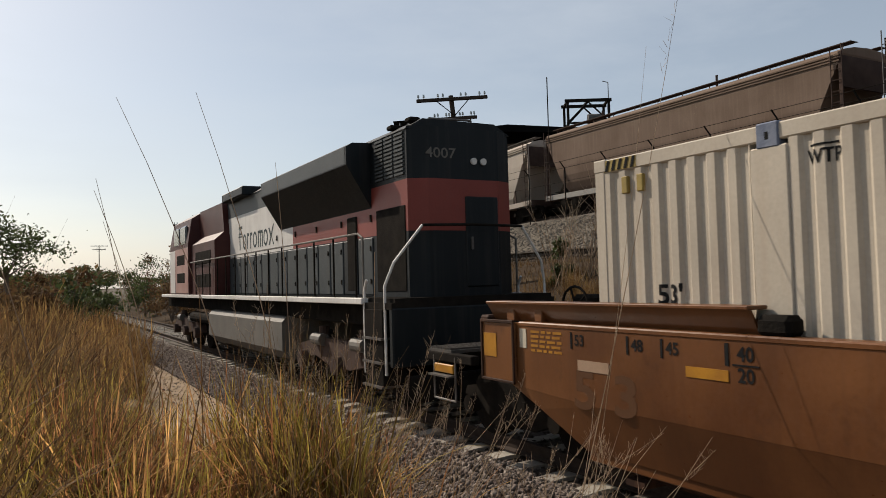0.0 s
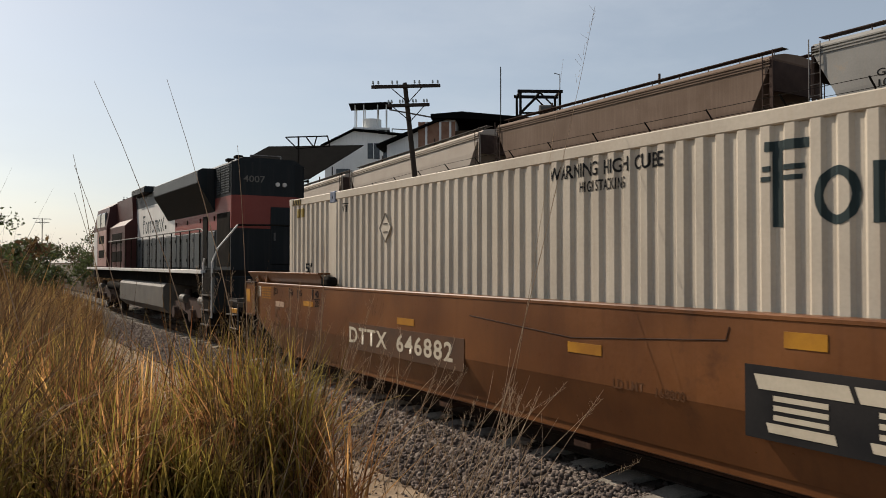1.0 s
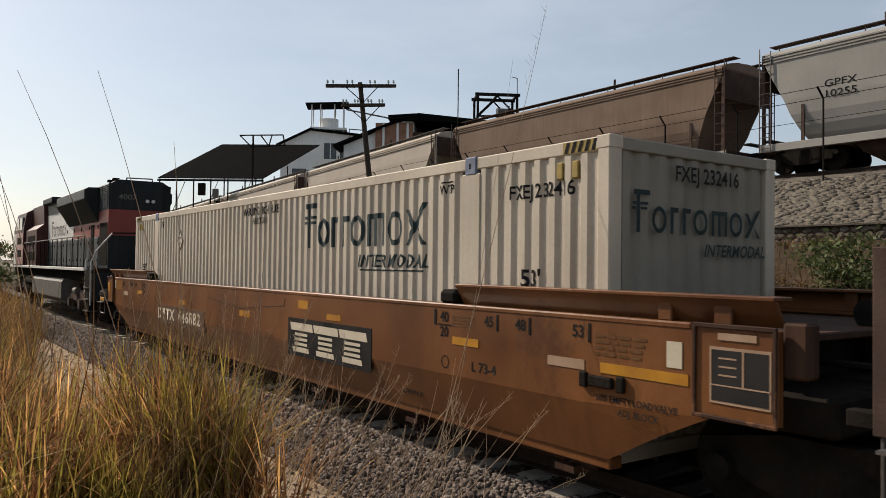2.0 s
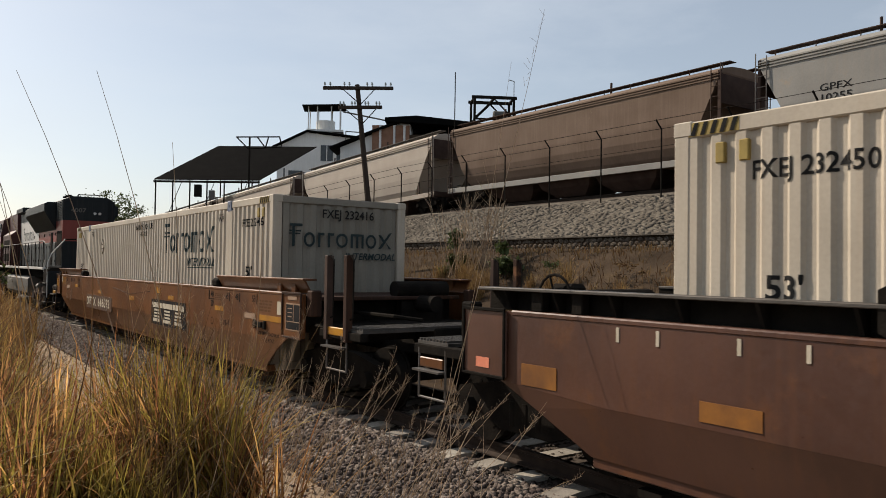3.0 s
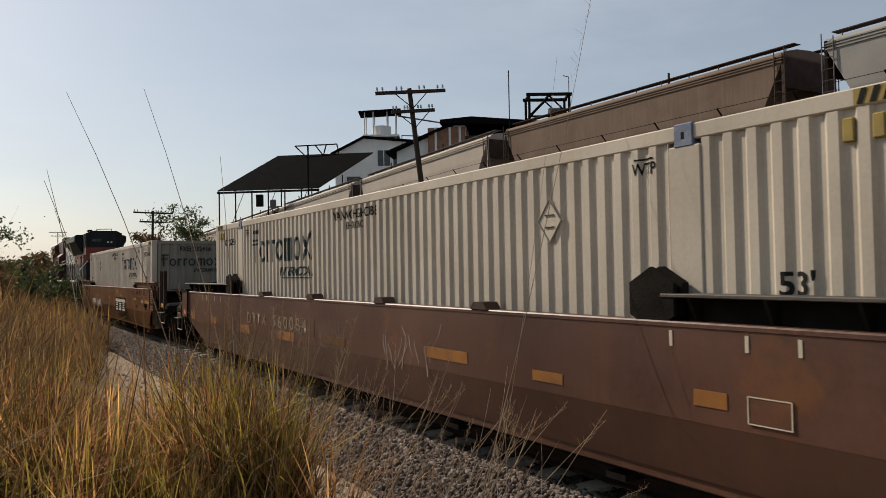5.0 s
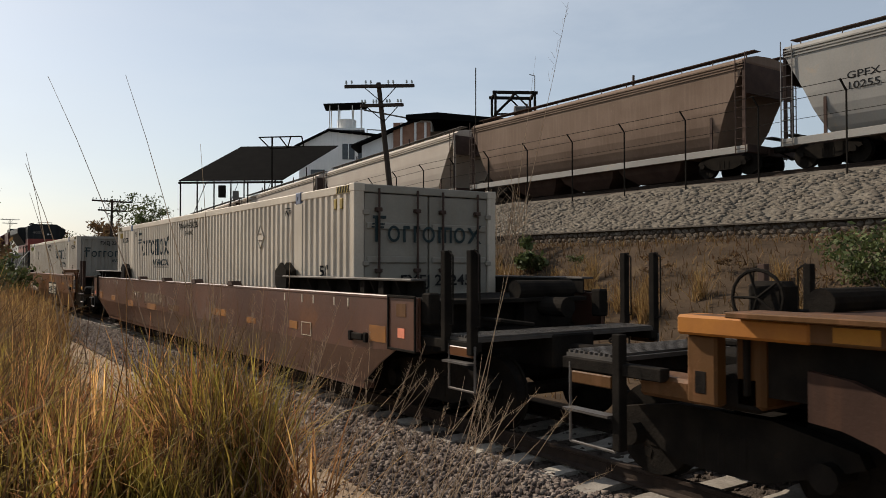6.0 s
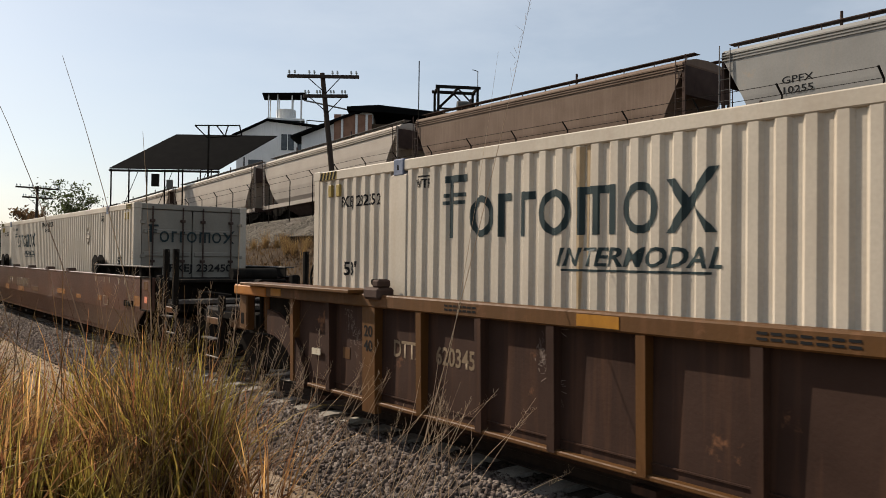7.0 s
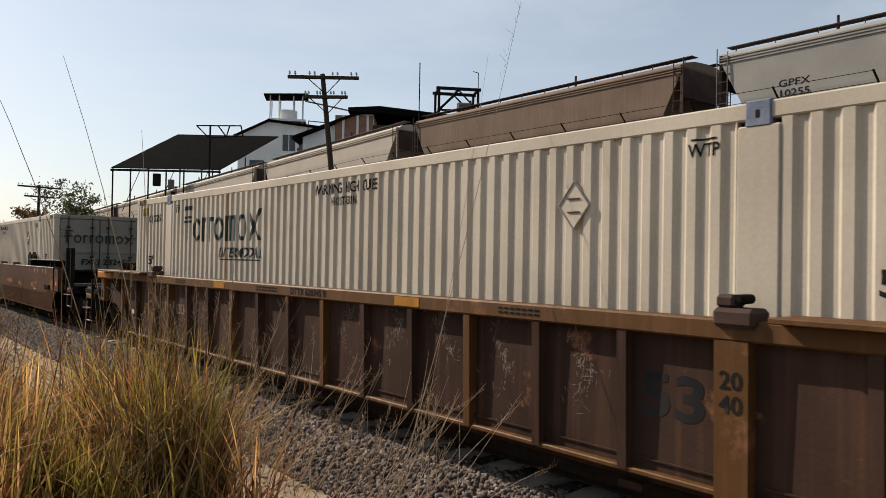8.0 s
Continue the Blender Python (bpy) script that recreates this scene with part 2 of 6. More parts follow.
# old enamel keeps some gloss
for m_ in (TAN, LOCO_RED, CAB_PINK, CAB_DARK):
    m_.node_tree.nodes["Principled BSDF"].inputs["Specular IOR Level"].default_value = 0.26

def litter_off_the_path(m):
    """Plant litter covers the soil away from the trodden strip, with a ragged edge."""
    n, l = m.node_tree.nodes, m.node_tree.links
    bsdf = n["Principled BSDF"]
    co, sep, no, add, rg, mx = (n.new("ShaderNode" + k) for k in ("TexCoord", "SeparateXYZ", "TexNoise", "Math", "MapRange", "Mix"))
    l.new(co.outputs["Object"], sep.inputs[0])
    l.new(co.outputs["Object"], no.inputs["Vector"])
    no.inputs["Scale"].default_value, no.inputs["Detail"].default_value = 1.1, 8
    add.operation = "MULTIPLY_ADD"
    l.new(no.outputs[0], add.inputs[0])
    add.inputs[1].default_value = 2.4
    l.new(sep.outputs["X"], add.inputs[2])
    rg.inputs[1].default_value, rg.inputs[2].default_value = 2.9, 3.7
    l.new(add.outputs[0], rg.inputs[0])
    mx.data_type = "RGBA"
    mx.inputs[6].default_value = (0.105, 0.075, 0.040, 1)
    l.new(rg.outputs[0], mx.inputs[0])
    l.new(bsdf.inputs["Base Color"].links[0].from_socket, mx.inputs[7])
    l.new(mx.outputs[2], bsdf.inputs["Base Color"])


litter_off_the_path(SOIL)
for m_ in (BANK_GRASS, LEAF, LEAF_DRY, STALK):
    let_light_through(m_, 0.3)
for m_ in (GRASS, FIELD_GRASS, GRASS_GREEN):
    let_light_through(m_, 0.48)


# ---- mesh tools ----
def add_box(bm, x0, y0, z0, x1, y1, z1, bevel=0.0, turn=None):
    r = bmesh.ops.create_cube(bm, size=1.0, matrix=Matrix.Translation(((x0 + x1) / 2, (y0 + y1) / 2, (z0 + z1) / 2)) @ Matrix.Diagonal((abs(x1 - x0), abs(y1 - y0), abs(z1 - z0), 1)))
    vs = r["verts"]
    if bevel:
        es = list({e for v in vs for e in v.link_edges})
        vs = bmesh.ops.bevel(bm, geom=es, offset=bevel, segments=1, affect="EDGES", clamp_overlap=True)["verts"]
    if turn:
        bmesh.ops.transform(bm, matrix=turn, verts=vs)
    return vs


def box(*a, **k):
    bm = bmesh.new()
    add_box(bm, *a, **k)
    return bm


def add_rod(bm, p, q, r, sides=8, r2=None):
    p, q = Vector(p), Vector(q)
    d = q - p
    m = Matrix.Translation((p + q) / 2) @ d.to_track_quat("Z", "Y").to_matrix().to_4x4()
    bmesh.ops.create_cone(bm, cap_ends=True, segments=sides, radius1=r, radius2=r if r2 is None else r2, depth=d.length, matrix=m)


def rod(p, q, r, sides=8, r2=None):
    bm = bmesh.new()
    add_rod(bm, p, q, r, sides, r2)
    return bm


def pipe(points, r, sides=6):
    bm = bmesh.new()
    for p, q in zip(points, points[1:]):
        add_rod(bm, p, q, r, sides)
    for p in points[1:-1]:
        bmesh.ops.create_icosphere(bm, subdivisions=1, radius=r * 1.05, matrix=Matrix.Translation(p))
    return bm


def add_prism(bm, poly, axis, lo, hi):
    """A polygon swept along an axis; poly gives the other two coordinates in xyz order."""
    def at(p, d):
        return (d, *p) if axis == "x" else (p[0], d, p[1]) if axis == "y" else (*p, d)
    a = [bm.verts.new(at(p, lo)) for p in poly]
    b = [bm.verts.new(at(p, hi)) for p in poly]
    bm.faces.new(a)
    bm.faces.new(b[::-1])
    for i in range(len(poly)):
        j = (i + 1) % len(poly)
        bm.faces.new((a[j], a[i], b[i], b[j]))
    bmesh.ops.recalc_face_normals(bm, faces=bm.faces)


def prism(poly, axis, lo, hi):
    bm = bmesh.new()
    add_prism(bm, poly, axis, lo, hi)
    return bm


def loft(levels):
    """Rectangles (z, half width, y from, y to) stacked into a solid."""
    bm = bmesh.new()
    rings = [[bm.verts.new(c) for c in ((-w, y0, z), (w, y0, z), (w, y1, z), (-w, y1, z))] for z, w, y0, y1 in levels]
    bm.faces.new(rings[0][::-1])
    bm.faces.new(rings[-1])
    for a, b in zip(rings, rings[1:]):
        for i in range(4):
            j = (i + 1) % 4
            bm.faces.new((a[i], a[j], b[j], b[i]))
    return bm


def link_mesh(name, bm, material, smooth=False):
    me = bpy.data.meshes.new(name)
    bm.to_mesh(me)
    bm.free()
    me.materials.append(material)
    if smooth:
        me.polygons.foreach_set("use_smooth", [True] * len(me.polygons))
    return new(name, me)


def part(name, bm, material, parent, label="", smooth=False, at=None):
    ob = link_mesh(name, bm, material, smooth)
    ob.parent = parent
    if at is not None:
        ob.matrix_basis = at
    return tagged(ob, label)


def again(ob, parent, at):
    o = ob.copy()
    scene.collection.objects.link(o)
    o.parent = parent
    o.matrix_basis = at
    return o


def thing(name, label, category, group="", at=None, kind=""):
    e = tagged(new(name), label, category, group, kind)
    if at is not None:
        e.matrix_basis = at
    return e


def soup(name, verts, faces, material, label, category, kind="stuff", parent=None):
    me = bpy.data.meshes.new(name)
    me.from_pydata(verts, [], faces)
    me.materials.append(material)
    ob = new(name, me)
    if parent:
        ob.parent = parent
    return tagged(ob, label, category, "", kind)


def soup_np(name, v, f, material, label, category, kind="stuff", parent=None):
    """As soup(), from arrays of verts (n, 3) and same-sided faces (m, k)."""
    me = bpy.data.meshes.new(name)
    k = f.shape[1]
    me.vertices.add(len(v))
    me.vertices.foreach_set("co", np.ascontiguousarray(v, dtype=np.float32).ravel())
    me.loops.add(f.size)
    me.loops.foreach_set("vertex_index", np.ascontiguousarray(f, dtype=np.int32).ravel())
    me.polygons.add(len(f))
    me.polygons.foreach_set("loop_start", np.arange(0, f.size, k, dtype=np.int32))
    me.update(calc_edges=True)
    me.validate()
    me.materials.append(material)
    ob = new(name, me)
    if parent:
        ob.parent = parent
    return tagged(ob, label, category, "", kind)


def lettering(text, height, shear=0.0, stretch=1.0, bold=0.0, space=1.0):
    """Text as flat faces in the xy plane, centred."""
    cu = bpy.data.curves.new("lettering", "FONT")
    cu.body, cu.size, cu.align_x, cu.align_y, cu.shear, cu.offset, cu.resolution_u = text, height / 0.72, "CENTER", "CENTER", shear, bold, 3
    cu.space_character = space
    ob = bpy.data.objects.new("lettering", cu)
    scene.collection.objects.link(ob)
    me = bpy.data.meshes.new_from_object(ob.evaluated_get(bpy.context.evaluated_depsgraph_get()))
    bpy.data.objects.remove(ob)
    bm = bmesh.new()
    bm.from_mesh(me)
    bpy.data.meshes.remove(me)
    for v in bm.verts:
        v.co.x *= stretch
    return bm


def flat_poly(bm, pts):
    bm.faces.new([bm.verts.new((x, y, 0)) for x, y in pts])


def flat_ring(bm, cx, cy, rx, ry, w, a0=0.0, a1=360.0, n=18):
    inner, outer = [], []
    for i in range(n + 1):
        a = radians(a0 + (a1 - a0) * i / n)
        outer.append(bm.verts.new((cx + rx * math.cos(a), cy + ry * math.sin(a), 0)))
        inner.append(bm.verts.new((cx + (rx - w) * math.cos(a), cy + (ry - w) * math.sin(a), 0)))
    for i in range(n):
        bm.faces.new((inner[i], outer[i], outer[i + 1], inner[i + 1]))


def on_side(bm, y, z, depth=None, cuts=(), x=0.0, lift=0.004):
    """Flat faces moved on to a near side that faces -x: text runs towards -y. depth(y) says how far the wall lies back there."""
    for v in bm.verts:
        a, b, _ = v.co
        v.co = (0, y - a, z + b)
    for c in cuts:
        if min(v.co.y for v in bm.verts) < c < max(v.co.y for v in bm.verts):
            bmesh.ops.bisect_plane(bm, geom=[*bm.verts, *bm.edges, *bm.faces], plane_co=(0, c, 0), plane_no=(0, 1, 0), dist=1e-5)
    for v in bm.verts:
        v.co.x = x - lift + (depth(v.co.y) if depth else 0.0)
    return bm


def on_end(bm, x, z, y, lift=0.004):
    """Flat faces moved on to a rear end that faces -y: text runs towards +x."""
    for v in bm.verts:
        a, b, _ = v.co
        v.co = (x + a, y - lift, z + b)
    return bm


# ---- ground, banks and tracks ----
def lerp_table(table, x):
    for (a, va), (b, vb) in zip(table, table[1:]):
        if x <= b:
            return va + (vb - va) * max(0.0, (x - a)) / (b - a)
    return table[-1][1]


PROFILE = [(-400, 0.6), (-30, 0.5), (-6, 0.35), (-1, 0.28), (1.0, 0.10), (2.4, -0.25), (3.4, -0.52), (4.2, -0.60), (8.6, -0.60), (10.2, -0.5), (12.0, 0.35), (14.0, 1.3), (16.5, 2.45), (17.9, 2.62), (18.6, 2.75), (21.8, 4.5), (22.6, 4.8), (24, 4.9), (29, 4.9), (40, 5.2), (400, 5.2)]


def drop_far(y):
    """The bank and its track fall gently away from the camera."""
    return -0.037 * max(0.0, y - 33.5) if y < 110 else -0.037 * 76.5


def ground_z(x, y):
    z = lerp_table(PROFILE, x)
    k = min(1.0, max(0.0, (x - 9.0) / 9.0))
    z += k * drop_far(y)
    rough = 0.0 if 3.2 < x < 9 else 1.0
    return z + rough * (0.10 * noise.noise((x * 0.35, y * 0.35, 0)) + 0.04 * noise.noise((x * 1.7, y * 1.7, 3)))


def make_ground():
    xs = [-400, -150, -60, -30, -15, -9, -6] + [(-4 + 0.35 * i) for i in range(66)] + [19.5, 20.4, 21.4, 22, 22.6, 23.2, 24.2, 26, 28, 32, 40, 60, 100, 200, 400]
    ys = [-200, -80, -40, -20, -10] + [-6 + 0.5 * i for i in range(80)] + [34 + 2 * i for i in range(50)] + [140, 170, 220, 300, 450, 700]
    verts = [(x, y, ground_z(x, y)) for y in ys for x in xs]
    w = len(xs)
    near, bank, cover = [], [], []
    for j in range(len(ys) - 1):
        for i in range(w - 1):
            (bank if xs[i] > 7.0 else cover if xs[i] < 0.2 or ys[j] > 30 else near).append((j * w + i, j * w + i + 1, (j + 1) * w + i + 1, (j + 1) * w + i))
    me = bpy.data.meshes.new("ground")
    me.from_pydata(verts, [], near + bank + cover)
    me.materials.append(SOIL)
    me.materials.append(BANK)
    me.materials.append(GROUND_COVER)
    me.materials.append(STONE_FACE)
    stony = [3 if 18.2 < xs[q[0] % w] < 22.3 else 1 for q in bank]
    me.polygons.foreach_set("material_index", [0] * len(near) + stony + [2] * len(cover))
    me.polygons.foreach_set("use_smooth", [True] * len(me.polygons))
    return tagged(new("ground", me), "pale dry soil with a trodden path and brown bank", "ground", "", "structure")


make_ground()


def ballast_section(x0, z0, y0, y1, side, name):
    """A bed of crushed stone under a track whose rail top is z0."""
    top, toe = 1.42, 2.25
    poly = [(-toe, -0.75), (toe, -0.75), (toe - 0.15, -0.56), (top, -0.235), (-top, -0.235), (-toe + 0.15, -0.56)]
    bm = bmesh.new()
    add_prism(bm, [(x0 + a, z0 + b) for a, b in poly], "y", y0, y1)
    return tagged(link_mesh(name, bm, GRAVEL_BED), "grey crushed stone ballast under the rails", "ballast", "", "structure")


def stones(name, n, xr, yr, zf, size, seed, material, label):
    rng = np.random.default_rng(seed)
    base = np.array([(-1, -1, -0.6), (1, -0.8, -0.7), (0.9, 1, -0.6), (-0.8, 0.9, -0.7), (-0.7, -0.8, 0.6), (0.8, -0.6, 0.8), (0.6, 0.8, 0.6), (-0.8, 0.6, 0.8)])
    faces = np.array([(0, 3, 2, 1), (4, 5, 6, 7), (0, 1, 5, 4), (1, 2, 6, 5), (2, 3, 7, 6), (3, 0, 4, 7)])
    y = yr[0] + (yr[1] - yr[0]) * rng.random(n) ** 1.4
    x = rng.uniform(*xr, n)
    s = rng.uniform(size[0], size[1], n) * (1 + 0.4 * (rng.random(n) > 0.93))
    a, b = rng.uniform(0, 6.28, n), rng.uniform(-0.7, 0.7, n)
    v = base[None] * (1 + rng.uniform(-0.35, 0.35, (n, 8, 3)))
    v = v * (s[:, None] * rng.uniform(0.6, 1.15, (n, 3)))[:, None, :]
    ca, sa, cb, sb = np.cos(a)[:, None], np.sin(a)[:, None], np.cos(b)[:, None], np.sin(b)[:, None]
    X, Y, Z = v[..., 0], v[..., 1], v[..., 2]
    Y, Z = Y * cb - Z * sb, Y * sb + Z * cb
    X, Y = X * ca - Y * sa, X * sa + Y * ca
    z = np.array([zf(p, q) for p, q in zip(x, y)])
    v = np.stack([X + x[:, None], Y + y[:, None], Z + z[:, None]], -1).reshape(-1, 3)
    f = (faces[None] + 8 * np.arange(n)[:, None, None]).reshape(-1, 4)
    return soup_np(name, v, f, material, label, "gravel")


def bed_z(x, y):
    a = abs(x - XT)
    if a < 1.42:
        return -0.235
    if a < 2.1:
        return -0.235 - (a - 1.42) / 0.68 * 0.325
    return -0.565 - 0.05 * min(1.0, a - 2.1)


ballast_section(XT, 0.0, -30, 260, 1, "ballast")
bed_near = stones("ballast_stones", 29000, (XT - 2.3, XT - 1.05), (-4.0, 42), lambda x, y: bed_z(x, y) + 0.012, (0.018, 0.036), 3, GRAVEL, "grey-brown crushed stone ballast on the track shoulder")
# Between the rails the stones take the darker bed colour for under-car shade.
stones("ballast_stones_between_rails", 5000, (XT - 1.1, XT + 1.6), (0.5, 40), lambda x, y: bed_z(x, y) + 0.005, (0.02, 0.036), 4, GRAVEL_BED, "crushed stone ballast between the rails, darkened for the shade under the cars")
stones("loose_stones", 2300, (2.9, XT - 2.2), (-4.0, 30), lambda x, y: ground_z(x, y) + 0.006, (0.008, 0.022), 5, GRAVEL, "scattered small stones on the dirt path")

RAIL = [(-0.07, -0.17), (0.07, -0.17), (0.07, -0.155), (0.012, -0.13), (0.012, -0.045), (0.036, -0.035), (0.036, -0.004), (0.030, 0.0), (-0.030, 0.0), (-0.036, -0.004), (-0.036, -0.035), (-0.012, -0.045), (-0.012, -0.13), (-0.07, -0.155)]


def lay_rails(x0, z0, y0, y1, drop=0.0):
    for sgn in (-1, 1):
        bm = bmesh.new()
        add_prism(bm, [(x0 + sgn * 0.753 + a, z0 + b) for a, b in RAIL], "y", y0, y1)
        if drop:
            for v in bm.verts:
                if v.co.y > (y0 + y1) / 2:
                    v.co.z += drop
        tagged(link_mesh("rail", bm, RAILTOP), "brown weathered steel rail with a worn top", "rail", "rails", "structure")


lay_rails(XT, 0.0, -30, 260)


# ---- the train: containers ----
C_LEN, C_WID, C_H = 16.154, 2.59, 2.90
C_Z = 0.225
POST = 1.98
PITCH, DEEP = 0.207, 0.027


def wall_runs():
    """Stretches of ribbed wall between the flat posts, along the container from front (+) to rear (-)."""
    h = C_LEN / 2
    return [(h - 0.14, h - POST + 0.17), (h - POST - 0.17, -h + POST + 0.17), (-h + POST - 0.17, -h + 0.14)]


def rib_breaks():
    pts = []
    for a, b in wall_runs():
        n = max(1, round((a - b) / PITCH))
        p = (a - b) / n
        for i in range(n):
            y = a - i * p
            pts += [(y - p * 0.06, 0.0), (y - p * 0.36, 0.0), (y - p * 0.50, DEEP), (y - p * 0.84, DEEP), (y - p * 0.98, 0.0)]
    return pts


BREAKS = rib_breaks()
RIB_Y = np.array([p[0] for p in BREAKS])[::-1]
RIB_D = np.array([p[1] for p in BREAKS])[::-1]
RIB_CUTS = [p[0] for p in BREAKS]


def rib_depth(y):
    return float(np.interp(y, RIB_Y, RIB_D))


def ribbed_wall(a, b, z0, z1, out):
    """One stretch of pressed steel wall; out is -1 for the side that faces -x."""
    pts = [(y, d) for y, d in BREAKS if b - 1e-6 <= y <= a + 1e-6]
    pts = [(a, 0.0)] + pts + [(b, 0.0)]
    x0 = out * C_WID / 2
    poly = [(x0 - out * d, y) for y, d in pts] + [(x0 - out * 0.07, b), (x0 - out * 0.07, a)]
    bm = bmesh.new()
    add_prism(bm, poly, "z", z0, z1)
    return bm


def abstract_logo(scale):
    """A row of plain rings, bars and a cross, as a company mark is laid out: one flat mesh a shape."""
    s, w = scale, 0.16 * scale
    shapes = []

    def bars(*rects):
        bm = bmesh.new()
        for x0, y0, x1, y1 in rects:
            flat_poly(bm, [(x0 * s, y0 * s), (x1 * s, y0 * s), (x1 * s, y1 * s), (x0 * s, y1 * s)])
        shapes.append(bm)

    def ring(cx, rx):
        bm = bmesh.new()
        flat_ring(bm, cx * s, -0.25 * s, rx * s, 0.5 * s, w)
        shapes.append(bm)

    bars((-0.10, -0.75, 0.10, 0.62), (-0.25, 0.62, 0.65, 0.80))
    bars((-0.30, 0.26, -0.12, 0.36), (0.12, 0.26, 0.55, 0.36))
    bars((-0.34, 0.08, -0.12, 0.17), (0.12, 0.08, 0.50, 0.17))
    ring(1.18, 0.42)
    bars((1.82, -0.75, 2.00, 0.25), (2.00, 0.06, 2.30, 0.24))
    bars((2.56, -0.75, 2.74, 0.25), (2.74, 0.06, 3.04, 0.24))
    ring(3.66, 0.46)
    bars((4.36, -0.75, 4.54, 0.24), (4.54, 0.08, 5.22, 0.24), (4.79, -0.75, 4.97, 0.08), (5.22, -0.75, 5.40, 0.24))
    ring(6.0, 0.44)
    bm = bmesh.new()
    flat_poly(bm, [(6.6 * s, -0.75 * s), (6.85 * s, -0.75 * s), (7.75 * s, 0.42 * s), (7.55 * s, 0.42 * s)])
    flat_poly(bm, [(6.6 * s, 0.25 * s), (6.84 * s, 0.25 * s), (7.12 * s, -0.12 * s), (7.0 * s, -0.28 * s)])
    flat_poly(bm, [(7.28 * s, -0.30 * s), (7.16 * s, -0.16 * s), (7.50 * s, -0.75 * s), (7.72 * s, -0.75 * s)])
    shapes.append(bm)
    for bm in shapes:
        for v in bm.verts:
            v.co.x -= 3.75 * s
    return shapes


def company_mark(e, shapes, place, m, lab=""):
    """The shapes of a mark laid on to a wall: the first carries the others."""
    first = None
    for bm in shapes:
        ob = part("mark_shape" if first else "company_mark", place(bm), m, first or e, "" if first else lab)
        first = first or ob


